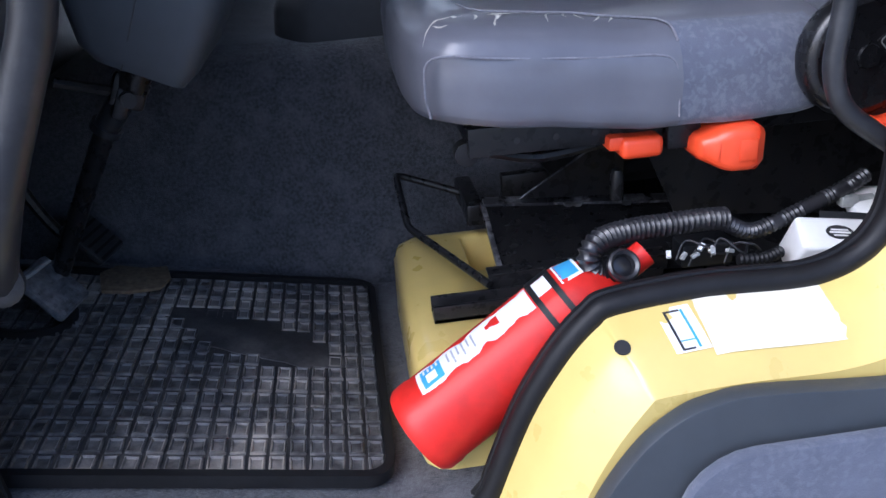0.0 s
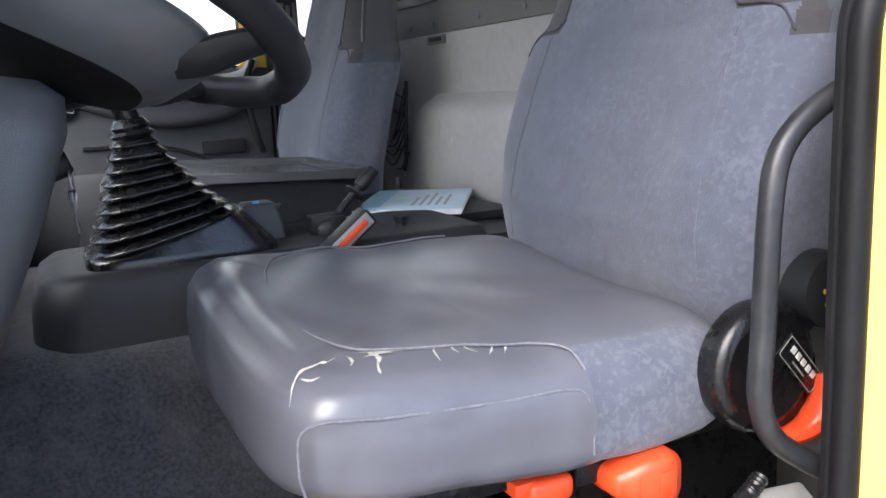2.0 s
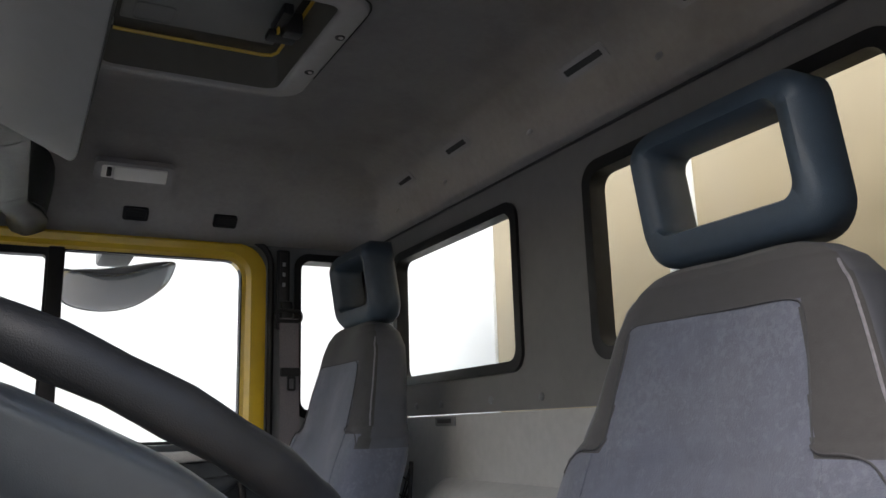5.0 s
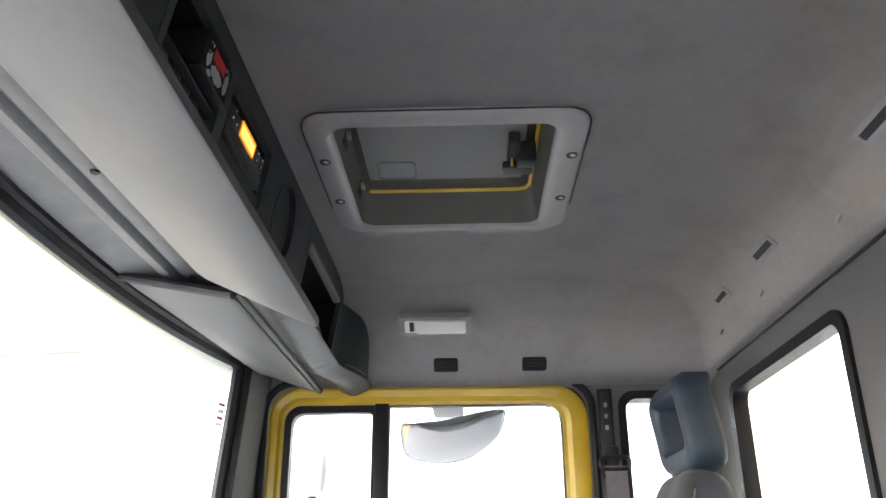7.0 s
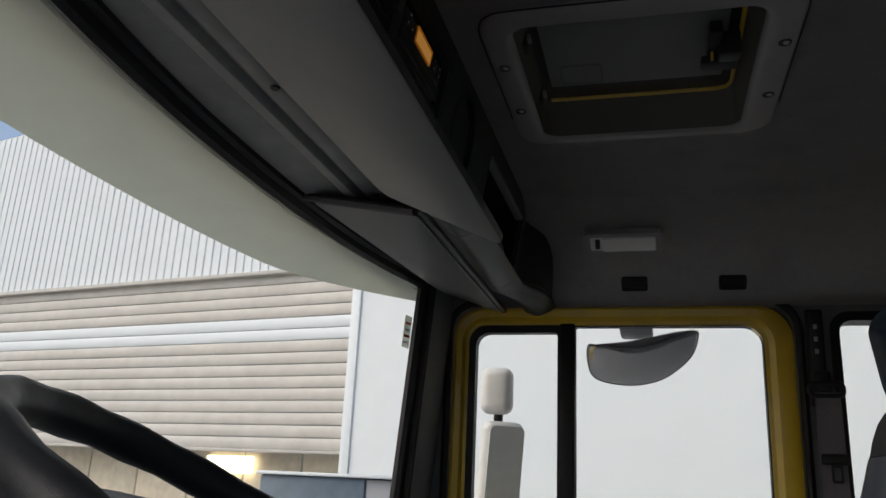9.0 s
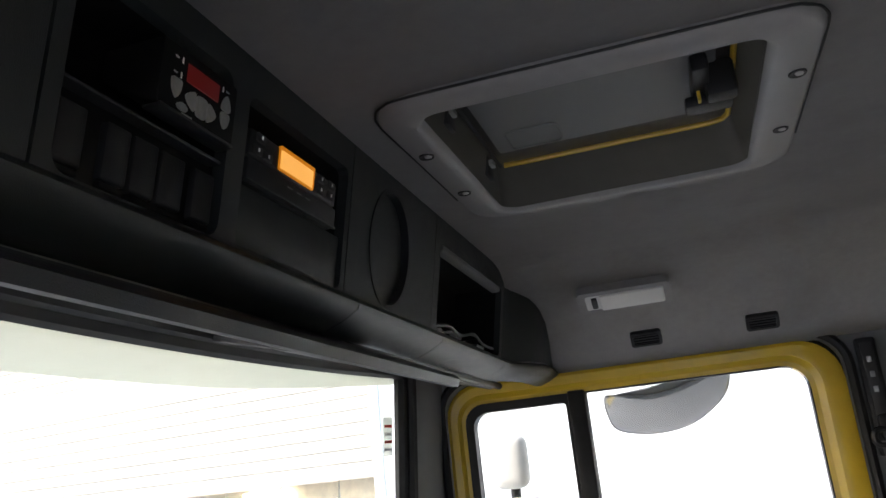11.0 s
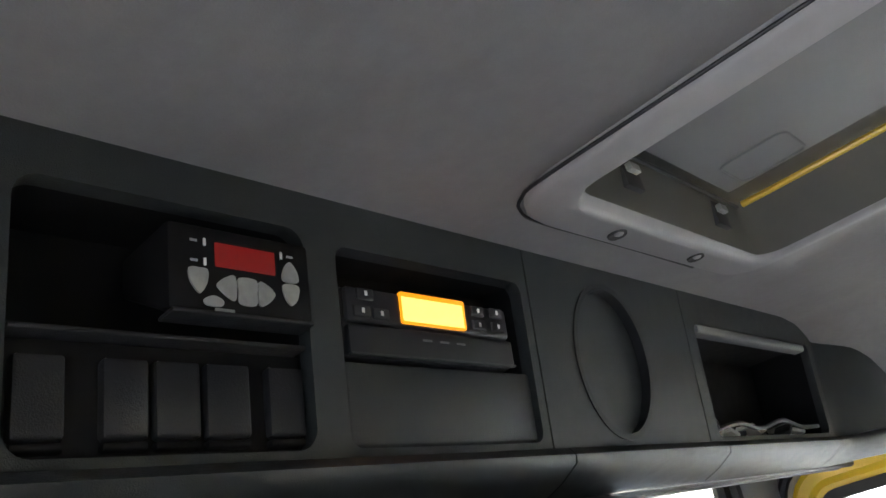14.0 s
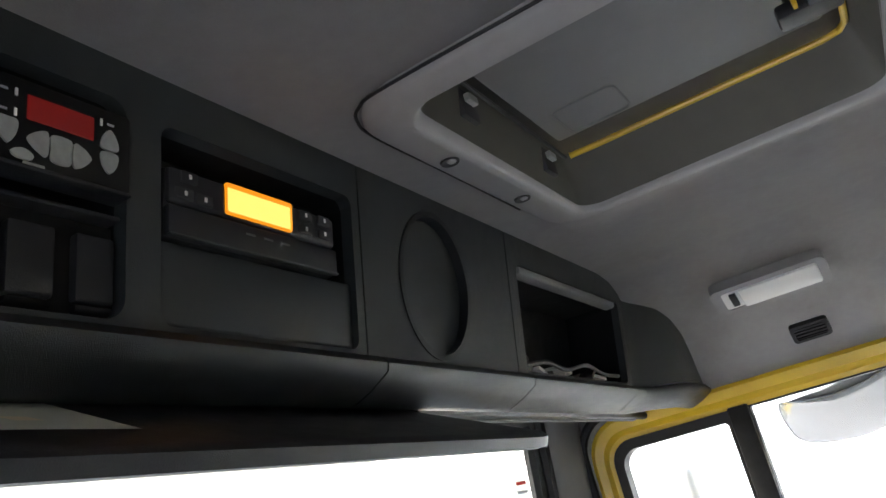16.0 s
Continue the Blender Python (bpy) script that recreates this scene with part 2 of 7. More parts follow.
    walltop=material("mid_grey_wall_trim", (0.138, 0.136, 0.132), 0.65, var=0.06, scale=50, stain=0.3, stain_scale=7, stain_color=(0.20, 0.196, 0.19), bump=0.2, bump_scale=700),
    # pale tone for the overexposed gloss painted on the yellow sill
    sillglare=material("painted_sill_glare", (0.74, 0.70, 0.56), 0.3, var=0.04, scale=30),
    blue=material("sky_blue_print", (0.07, 0.33, 0.60), 0.5, var=0.1, scale=60),
    ink=material("black_ink", (0.02, 0.02, 0.022), 0.6, var=0.1),
    greyprint=material("grey_print", (0.35, 0.36, 0.38), 0.7, var=0.2, scale=200),
    silver=material("silver_button", (0.29, 0.30, 0.29), 0.4, 0.1, var=0.1, scale=200),
    lampglass=material("milky_lamp_lens", (0.72, 0.72, 0.70), 0.35, var=0.03),
    belt=material("grey_belt_webbing", (0.155, 0.145, 0.16), 0.8, var=0.2, scale=300, bump=0.5, bump_scale=1500),
    extvisor=material("milky_acrylic", (0.54, 0.56, 0.54), 0.35, var=0.08, scale=15, stain=0.35, stain_scale=6, stain_color=(0.40, 0.41, 0.37)),
    cream=material("cream_body_panel", (0.37, 0.32, 0.215), 0.5, var=0.05, scale=10, stain=0.25, stain_scale=2, stain_color=(0.52, 0.48, 0.39)),
    wallwhite=material("white_cladding", (0.73, 0.775, 0.785), 0.6, var=0.02, scale=3, stain=0.2, stain_scale=0.35, stain_color=(0.62, 0.66, 0.70)),
    shutter=material("beige_shutter_slats", (0.56, 0.54, 0.49), 0.5, var=0.06, scale=5, stain=0.4, stain_scale=0.9, stain_color=(0.42, 0.40, 0.36)),
    wood=material("pale_plywood", (0.80, 0.70, 0.52), 0.5, var=0.1, scale=8, stain=0.3, stain_scale=3, stain_color=(0.66, 0.54, 0.36)),
    bluegrey=material("blue_grey_painted_metal", (0.10, 0.14, 0.18), 0.45, var=0.1, scale=8, stain=0.3, stain_scale=4, stain_color=(0.2, 0.23, 0.25)),
    asphalt=material("wet_concrete", (0.24, 0.24, 0.24), 0.45, var=0.2, scale=30, stain=0.4, stain_scale=0.5, stain_color=(0.16, 0.158, 0.155), bump=0.5, bump_scale=80),
    wetmirror=material("wet_mirror_glass", (0.46, 0.47, 0.48), 0.14, 0.85, var=0.06, scale=40, stain=0.4, stain_scale=14, stain_color=(0.36, 0.37, 0.38)),
    # wet glass whose bright sky reflection is put into a pale, dull colour
    skymirror=material("wet_mirror_painted_sky", (0.82, 0.84, 0.85), 0.45, 0.25, var=0.06, scale=60, stain=0.4, stain_scale=30, stain_color=(0.62, 0.64, 0.66), bump=0.3, bump_scale=150),
    amber=glow("amber_display", (1.0, 0.32, 0.01), 0.11),
    ambercore=glow("amber_display_centre", (1.0, 0.46, 0.10), 0.24),
    redglow=glow("red_display", (0.35, 0.006, 0.006), 0.024),
    glass=glass_material("window_glass"),
)


# acrylic that lets light through
mt = M["extvisor"]
nt = mt.node_tree
tl, mx, ps = nt.nodes.new("ShaderNodeBsdfTranslucent"), nt.nodes.new("ShaderNodeMixShader"), nt.nodes["Principled BSDF"]
tl.inputs["Color"].default_value = (0.62, 0.64, 0.575, 1)
mx.inputs["Fac"].default_value = 0.65
nt.links.new(ps.outputs["BSDF"], mx.inputs[1])
nt.links.new(tl.outputs["BSDF"], mx.inputs[2])
nt.links.new(mx.outputs["Shader"], nt.nodes["Material Output"].inputs["Surface"])


# ---- mesh helpers ----
def fuse(*meshes):
    """One bmesh out of several."""
    out = bmesh.new()
    for b in meshes:
        me = bpy.data.meshes.new("t")
        b.to_mesh(me)
        out.from_mesh(me)
        b.free()
        bpy.data.meshes.remove(me)
    return out


def moved(bm, m):
    bm.transform(m)
    return bm


def rbox(x0, x1, y0, y1, z0, z1, r=0.004, seg=2):
    """A box between two corners, with rounded edges."""
    bm = bmesh.new()
    bmesh.ops.create_cube(bm, size=1)
    bm.transform(Matrix.Translation(((x0 + x1) / 2, (y0 + y1) / 2, (z0 + z1) / 2)) @ Matrix.Diagonal((x1 - x0, y1 - y0, z1 - z0, 1)))
    if r > 0:
        bmesh.ops.bevel(bm, geom=bm.edges[:], offset=min(r, 0.49 * min(x1 - x0, y1 - y0, z1 - z0)), segments=seg, affect="EDGES", profile=0.5)
    return bm


def loft(rings, closed=True, caps=True):
    """A skin over rings of equally many points."""
    bm = bmesh.new()
    vs = [[bm.verts.new(p) for p in r] for r in rings]
    n = len(rings[0])
    for a, b in zip(vs, vs[1:]):
        for i in range(n if closed else n - 1):
            j = (i + 1) % n
            bm.faces.new((a[i], a[j], b[j], b[i]))
    if caps and closed:
        bm.faces.new(vs[0][::-1])
        bm.faces.new(vs[-1])
    bmesh.ops.recalc_face_normals(bm, faces=bm.faces[:])
    return bm


def smooth_path(pts, n=8):
    """Catmull-Rom through the points."""
    P = [Vector(p) for p in pts]
    P = [2 * P[0] - P[1]] + P + [2 * P[-1] - P[-2]]
    out = []
    for a, b, c, d in zip(P, P[1:], P[2:], P[3:]):
        for k in range(n):
            t = k / n
            out.append(0.5 * (2 * b + (c - a) * t + (2 * a - 5 * b + 4 * c - d) * t * t + (3 * b - a - 3 * c + d) * t ** 3))
    out.append(P[-2])
    return out


def smooth_loop(pts, n):
    """A closed curve through some corners."""
    out = []
    for i in range(len(pts)):
        p0, p1, p2, p3 = (Vector(pts[(i + k) % len(pts)]) for k in (-1, 0, 1, 2))
        for k in range(n):
            u = k / n
            v = 0.5 * (2 * p1 + (p2 - p0) * u + (2 * p0 - 5 * p1 + 4 * p2 - p3) * u * u + (3 * p1 - p0 - 3 * p2 + p3) * u ** 3)
            out.append((v.x, v.y))
    return out


def tube(pts, r, n=12, closed=False, caps=True, squash=1.0):
    """A round bar along points; r a number or one per point."""
    P = [Vector(p) for p in pts]
    rings, up = [], None
    for i, p in enumerate(P):
        a = P[i - 1] if (i > 0 or closed) else p
        b = P[(i + 1) % len(P)] if (i < len(P) - 1 or closed) else p
        d = (b - a).normalized()
        if up is None:
            up = Vector((0, 0, 1)) if abs(d.z) < 0.9 else Vector((1, 0, 0))
        s = d.cross(up).normalized()
        up = s.cross(d).normalized()
        q = r[i] if hasattr(r, "__len__") else r
        rings.append([p + q * (math.cos(2 * math.pi * k / n) * s + squash * math.sin(2 * math.pi * k / n) * up) for k in range(n)])
    if closed:
        rings.append(rings[0])
        bm = loft(rings, caps=False)
        bmesh.ops.remove_doubles(bm, verts=bm.verts[:], dist=1e-6)
        return bm
    return loft(rings, caps=caps)


def lathe(profile, m, n=32):
    """Turns (radius, height) pairs round the z axis of m."""
    bm = loft([[(max(r, 1e-4) * math.cos(2 * math.pi * k / n), max(r, 1e-4) * math.sin(2 * math.pi * k / n), h) for k in range(n)] for r, h in profile])
    return moved(bm, m)


def rrect(a0, a1, b0, b1, r, n=6):
    """A rounded rectangle as a loop of pairs, anticlockwise; r a number or four (from the corner a1 b1 on)."""
    R = r if hasattr(r, "__len__") else (r,) * 4
    out = []
    for k, (ca, cb) in enumerate(((a1, b1), (a0, b1), (a0, b0), (a1, b0))):
        q = R[k]
        oa, ob = ca + (-q if ca == a1 else q), cb + (-q if cb == b1 else q)
        for i in range(n + 1):
            t = math.pi / 2 * (k + i / n)
            out.append((oa + q * math.cos(t), ob + q * math.sin(t)))
    return out


def place(pairs, axis, v):
    """Pairs into space: axis x gives (v, a, b), y gives (a, v, b), z gives (a, b, v)."""
    if axis == "x":
        return [Vector((v, a, b)) for a, b in pairs]
    if axis == "y":
        return [Vector((a, v, b)) for a, b in pairs]
    return [Vector((a, b, v)) for a, b in pairs]


def ring_plate(outer, inner, axis, v0, v1):
    """A plate of a given thickness between an outer and an inner loop of equally many points."""
    o0, o1, i0, i1 = place(outer, axis, v0), place(outer, axis, v1), place(inner, axis, v0), place(inner, axis, v1)
    bm = loft([o0, o1, i1, i0, o0], caps=False)
    bmesh.ops.remove_doubles(bm, verts=bm.verts[:], dist=1e-6)
    bmesh.ops.recalc_face_normals(bm, faces=bm.faces[:])
    return bm


def slab(loop, axis, v0, v1, r=0.0):
    """A solid plate from a loop of pairs."""
    bm = loft([place(loop, axis, v0), place(loop, axis, v1)])
    if r > 0:
        rim = [e for e in bm.edges if len(e.link_faces) == 2 and e.calc_face_angle(0) > 1.0]
        bmesh.ops.bevel(bm, geom=rim, offset=r, segments=2, affect="EDGES", profile=0.5)
    return bm


def boxed(loop, a0, a1, b0, b1):
    """For each point of a loop, the point of a surrounding box in the same direction from the loop's middle."""
    ca, cb = sum(p[0] for p in loop) / len(loop), sum(p[1] for p in loop) / len(loop)
    out = []
    for a, b in loop:
        da, db = a - ca, b - cb
        s = min(((a1 - ca) / da if da > 0 else (a0 - ca) / da) if abs(da) > 1e-9 else 1e9, ((b1 - cb) / db if db > 0 else (b0 - cb) / db) if abs(db) > 1e-9 else 1e9)
        out.append((ca + da * s, cb + db * s))
    # the box's own corners go to the nearest points
    for c in ((a0, b0), (a0, b1), (a1, b0), (a1, b1)):
        k = min(range(len(out)), key=lambda i: (out[i][0] - c[0]) ** 2 + (out[i][1] - c[1]) ** 2)
        out[k] = c
    return out


def link(name, bm, mat, smooth=True, angle=40):
    me = bpy.data.meshes.new(name)
    bm.to_mesh(me)
    bm.free()
    for m in (mat if isinstance(mat, (list, tuple)) else (mat,)):
        me.materials.append(m)
    if smooth:
        me.polygons.foreach_set("use_smooth", [True] * len(me.polygons))
        me.set_sharp_from_angle(angle=radians(angle))
    return new(name, me)


def thing(name, base, label, category, group="", kind=""):
    ob = new(name)
    ob.location = base
    ob.empty_display_size = 0.05
    return tagged(ob, label, category, group, kind)


def origin(ob):
    p = Vector(ob.location)
    while ob.parent:
        ob = ob.parent
        p += Vector(ob.location)
    return p


def part(name, bm, mat, parent, label="", angle=40, smooth=True):
    """A mesh, given in the world's metres, as a part of a thing or of a part."""
    bm.transform(Matrix.Translation(-origin(parent)))
    ob = link(name, bm, mat, smooth, angle)
    ob.parent = parent
    return tagged(ob, label)


def single(name, bm, mat, label, category, group="", kind="", angle=40):
    """A thing that is one mesh."""
    return tagged(link(name, bm, mat, True, angle), label, category, group, kind)


def lerp(table, v):
    """A value from a table of (place, value)."""
    if v <= table[0][0]:
        return table[0][1]
    for (a, p), (b, q) in zip(table, table[1:]):
        if v <= b:
            return p + (q - p) * (v - a) / (b - a)
    return table[-1][1]


# ======== the cab's structure ========
MID = 1.04  # the cab's middle line

# ---- floor and engine tunnel ----
single("floor", rbox(-0.15, 1.6, 0.03, 2.06, 0.02, 0.06, 0), M["carpet"], "dark carpeted floor of the cab's footwell", "floor", kind="structure")
tunnel_profile = smooth_path([(0.60, 0.05), (0.625, 0.16), (0.655, 0.30), (0.69, 0.41), (0.74, 0.452), (0.82, 0.462), (1.1, 0.465), (1.40, 0.46), (1.47, 0.42), (1.52, 0.25), (1.55, 0.05)], 5)
rings = []
for i in range(30):
    x = 0.02 + i * (1.50 - 0.02) / 29
    drop = max(0.0, (0.22 - x) / 0.2) ** 1.5 * 0.30
    rings.append([(x, p.x + 0.045 * max(0, min(1, (0.55 - x) / 0.3)) * (1 if p.x < 1 else 0), 0.05 + (p.y - 0.05) * (1 - drop) + 0.002 * noise.noise((x * 9, p.x * 9, 3))) for p in tunnel_profile])
single("engine_tunnel", loft(rings, closed=False), M["carpet"], "dark grey carpet over the raised engine tunnel", "engine cover", kind="structure", angle=80)

# ---- rear wall with two windows ----
wall_rear = thing("wall_rear", (1.53, MID, 0.0), "grey plastic-trimmed rear wall of the cab with two windows", "wall", kind="structure")
WINDOWS_REAR = [(1.17, 1.81, 1.008, 1.365), (0.27, 0.905, 1.008, 1.365)]
for (y0, y1, z0, z1), (a0, a1) in zip(WINDOWS_REAR, ((MID, 2.06), (0.02, MID))):
    hole = rrect(y0, y1, z0, z1, 0.035)
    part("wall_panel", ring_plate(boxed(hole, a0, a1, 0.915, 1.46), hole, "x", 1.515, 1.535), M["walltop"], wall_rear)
    window = thing("window_rear", (1.53, (y0 + y1) / 2, z0), "fixed rear cab window in a black rubber seal", "window", "rear windows", "structure")
    part("rubber_seal", ring_plate(rrect(y0 - 0.012, y1 + 0.012, z0 - 0.012, z1 + 0.012, 0.045), rrect(y0 + 0.012, y1 - 0.012, z0 + 0.012, z1 - 0.012, 0.03), "x", 1.507, 1.545), M["rubber"], window)
    pane = part("pane", slab(rrect(y0 + 0.005, y1 - 0.005, z0 + 0.005, z1 - 0.005, 0.03), "x", 1.524, 1.528), M["glass"], window)
    pane.visible_shadow = False
part("lower_panel", rbox(1.495, 1.56, 0.02, 2.06, 0.02, 0.912, 0.006), M["wall"], wall_rear)
# raised bulge of the lower trim
bulge = []
for f, x in ((0.0, 1.496), (0.35, 1.455), (0.7, 1.435), (1.0, 1.43)):
    bulge.append(place(rrect(0.30 + 0.07 * f, 1.60 - 0.07 * f, 0.30, 0.765 - 0.06 * f, 0.12 - 0.04 * f, 8), "x", x))
part("moulded_bulge", loft(bulge), M["wall"], wall_rear, angle=60)
for y in (1.695, 1.551, 1.305, 1.103, 0.55, 0.42):
    part("bolt", lathe([(0.0085, 0), (0.0085, 0.003), (0.005, 0.005), (0.0, 0.005)], pose(1.515, y, 0.94, 0, -90, 0), 12), M["trim"], wall_rear)
for y in (1.49,):
    part("slot", fuse(rbox(1.489, 1.50, y - 0.05, y + 0.05, 0.886, 0.908, 0.003), ), M["trim"], wall_rear)
    part("slot_recess", rbox(1.487, 1.4905, y - 0.035, y + 0.035, 0.893, 0.903, 0.001), M["ink"], wall_rear)
part("bulge_plug", lathe([(0.012, 0), (0.011, 0.003), (0, 0.004)], pose(1.43, 1.31, 0.66, 0, -90, 0), 14), M["wall"], wall_rear)

# ---- headliner: one sheet, falling to the rear wall and to the sides ----
REAR_FALL = [(0.55, 1.605), (0.8, 1.608), (1.25, 1.606), (1.36, 1.596), (1.42, 1.572), (1.46, 1.535), (1.485, 1.485), (1.505, 1.442), (1.512, 1.430)]
SIDE_FALL = [(0.0, 1.612), (0.50, 1.610), (0.62, 1.600), (0.70, 1.573), (0.74, 1.552), (0.80, 1.512), (0.865, 1.456), (0.92, 1.422), (0.955, 1.415)]


def roof(x, y):
    a, b = lerp(REAR_FALL, x), lerp(SIDE_FALL, abs(y - MID))
    h = min(a, b)
    return h - 0.012 * math.exp(-((a - b) / 0.03) ** 2) * max(0.0, min(1.0, (1.604 - h) / 0.03))


HX0, HX1, HY0, HY1 = 0.653, 1.008, 0.902, 1.314  # hatch opening
xs = sorted(set([0.40 + 0.03 * i for i in range(32)] + [1.36 + 0.01 * i for i in range(16)] + [HX0, HX1]))
ys = sorted(set([MID + s * (0.03 * i) for i in range(18) for s in (1, -1)] + [MID + s * (0.53 + 0.0142 * i) for i in range(31) for s in (1, -1)] + [HY0, HY1]))
bm = bmesh.new()
grid = {}
for x in xs:
    for y in ys:
        grid[x, y] = bm.verts.new((x, y, roof(x, y)))
for xa, xb in zip(xs, xs[1:]):
    for ya, yb in zip(ys, ys[1:]):
        if not (xa >= HX0 and xb <= HX1 and ya >= HY0 and yb <= HY1):
            bm.faces.new((grid[xa, ya], grid[xa, yb], grid[xb, yb], grid[xb, ya]))
bmesh.ops.solidify(bm, geom=bm.faces[:], thickness=0.012)
single("ceiling", bm, M["liner"], "grey felt headliner of the truck cab, slightly stained", "ceiling", kind="structure", angle=70)
single("headliner_gap", tube([(1.511, y, 1.434) for y in (0.12, 0.6, 1.1, 1.6, 1.95)], 0.0035, 6), M["ink"], "dark gap between headliner and rear wall", "gap", kind="structure")
# outer roof skin, closed but for the hatch
hole = rrect(HX0 - 0.03, HX1 + 0.03, HY0 - 0.03, HY1 + 0.03, 0.03)
single("roof", ring_plate(boxed(hole, 0.12, 1.6, -0.02, 2.1), hole, "z", 1.64, 1.66), M["yellow"], "yellow painted roof skin of the cab", "roof", kind="structure")

# ---- left side: yellow body round the driver's door opening ----
opening = [(0.735, 0.072), (0.760, 0.14), (0.784, 0.194), (0.819, 0.25), (0.850, 0.284), (0.877, 0.299), (0.974, 0.307), (1.062, 0.303), (1.10, 0.306), (1.130, 0.318), (1.150, 0.338), (1.161, 0.372), (1.162, 0.45),
           (1.160, 0.60), (1.158, 0.75), (1.160, 0.822), (1.180, 0.855), (1.212, 0.882), (1.235, 0.94), (1.238, 1.05), (1.236, 1.25), (1.228, 1.37), (1.19, 1.412), (1.10, 1.42), (0.8, 1.418), (0.5, 1.41), (0.37, 1.39),
           (0.325, 1.34), (0.31, 1.2), (0.29, 1.0), (0.27, 0.8), (0.25, 0.5), (0.24, 0.25), (0.25, 0.1), (0.29, 0.03), (0.36, 0.015), (0.55, 0.015), (0.68, 0.02)]
loop = [(p.x, p.y) for p in smooth_path([(*p, 0) for p in opening + opening[:1]], 4)[:-1]]


def grown(lp, d):
    """A loop pushed outwards by d."""
    out, n = [], len(lp)
    for i in range(n):
        k = 3
        a, b = Vector(lp[i - k]), Vector(lp[(i + k) % n])
        t = (b - a).normalized()
        out.append((lp[i][0] + t.y * d, lp[i][1] - t.x * d))
    for _ in range(int(max(0.0, d - 0.03) * 260)):
        out = [((out[i - 1][0] + 2 * out[i][0] + out[(i + 1) % n][0]) / 4, (out[i - 1][1] + 2 * out[i][1] + out[(i + 1) % n][1]) / 4) for i in range(n)]
    return out


wall_left = thing("wall_left", (0.7, 0.02, 0.0), "yellow painted cab side round the open driver's doorway", "wall", kind="structure")
rings = []
for d, y in ((0.014, 0.056), (0.015, 0.040), (0.019, 0.030), (0.024, 0.018), (0.030, 0.005), (0.037, -0.008), (0.047, -0.022), (0.058, -0.035), (0.068, -0.045)):
    rings.append(place(grown(loop, d), "y", y))
part("door_frame", loft(rings, caps=False), M["yellow"], wall_left, angle=60)
bm = bmesh.new()
rims = []
for lp in (grown(loop, 0.068), [(-0.3, -0.45), (1.75, -0.45), (1.75, 1.68), (-0.3, 1.68)]):
    vs = [bm.verts.new((a, -0.0452, b)) for a, b in lp]
    rims += [bm.edges.new((vs[i], vs[(i + 1) % len(vs)])) for i in range(len(vs))]
bmesh.ops.triangle_fill(bm, use_beauty=True, edges=rims, normal=(0, -1, 0))
bmesh.ops.solidify(bm, geom=bm.faces[:], thickness=0.012)
part("side_panel", bm, M["yellow"], wall_left, smooth=False)
inner_far = boxed(grown(loop, 0.004), -0.15, 1.56, -0.2, 1.46)
part("inner_trim", loft([place(grown(loop, 0.004), "y", 0.058), place(inner_far, "y", 0.058), place(inner_far, "y", 0.05), place(grown(loop, 0.006), "y", 0.05)], caps=False), M["rubber"], wall_left)
seal = [(a, 0.045, b) for a, b in grown(loop, 0.011)]
part("rubber_seal", tube(seal, 0.013, 10, closed=True), M["rubber"], wall_left, "black rubber door seal")
part("rubber_lip", tube([(a, 0.058, b) for a, b in grown(loop, 0.004)], 0.006, 6, closed=True), M["rubber"], wall_left)
# dark wheel arch below the sill, with a bluish carpet pad on the step
arch = [(0.795, 0.0), (0.812, 0.075), (0.838, 0.140), (0.876, 0.196), (0.914, 0.226), (0.945, 0.236), (0.975, 0.240), (1.025, 0.237), (1.119, 0.228), (1.45, 0.205), (1.45, -0.3), (0.80, -0.3)]
wheel_arch = thing("wheel_arch", (1.1, -0.06, -0.1), "dark grey plastic wheel arch below the yellow sill", "wheel arch", kind="structure")
part("liner", slab([(p.x, p.y) for p in smooth_path([(*p, 0) for p in arch], 4)][::-1], "y", -0.070, -0.0475, 0.004), M["dash"], wheel_arch)
pad = rrect(0.905, 1.4, -0.3, 0.190, 0.075)
part("felt_pad", slab(pad, "y", -0.092, -0.0755, 0.005), M["velour"], wheel_arch, "blue-grey felt pad")
part("plug", lathe([(0.0085, 0), (0.008, 0.002), (0.0, 0.002)], pose(0.8745, -0.0005, 0.2655, 28, 0, 0), 16), M["ink"], wall_left, "black rubber plug")

# ---- right side: pillars round the passenger door, quarter window ----
wall_right = thing("wall_right", (0.75, 2.03, 0.0), "dark grey trimmed cab side round the passenger door", "wall", kind="structure")
door_hole = rrect(0.315, 1.185, 0.05, 1.425, (0.07, 0.07, 0.03, 0.03))
part("door_surround", ring_plate(boxed(door_hole, 0.262, 1.225, 0.0, 1.47), door_hole, "y", 1.985, 2.04), M["trim"], wall_right)
quarter = rrect(1.272, 1.47, 0.93, 1.388, 0.035)
part("rear_quarter", ring_plate(boxed(quarter, 1.225, 1.56, 0.0, 1.47), quarter, "y", 1.983, 2.04), M["trim"], wall_right)
window = thing("window_quarter", (1.37, 2.01, 0.93), "small fixed quarter window behind the passenger door", "window", kind="structure")
part("rubber_seal", ring_plate(rrect(1.260, 1.482, 0.918, 1.40, 0.045), rrect(1.281, 1.461, 0.94, 1.378, 0.03), "y", 1.975, 2.045), M["rubber"], window)
pane = part("pane", slab(rrect(1.277, 1.465, 0.935, 1.382, 0.03), "y", 2.01, 2.014), M["glass"], window)
pane.visible_shadow = False
part("door_seal", tube([(a, 1.982, b) for a, b in rrect(0.308, 1.192, 0.045, 1.432, (0.075, 0.075, 0.03, 0.03))], 0.010, 8, closed=True), M["rubber"], wall_right, "black rubber door seal")
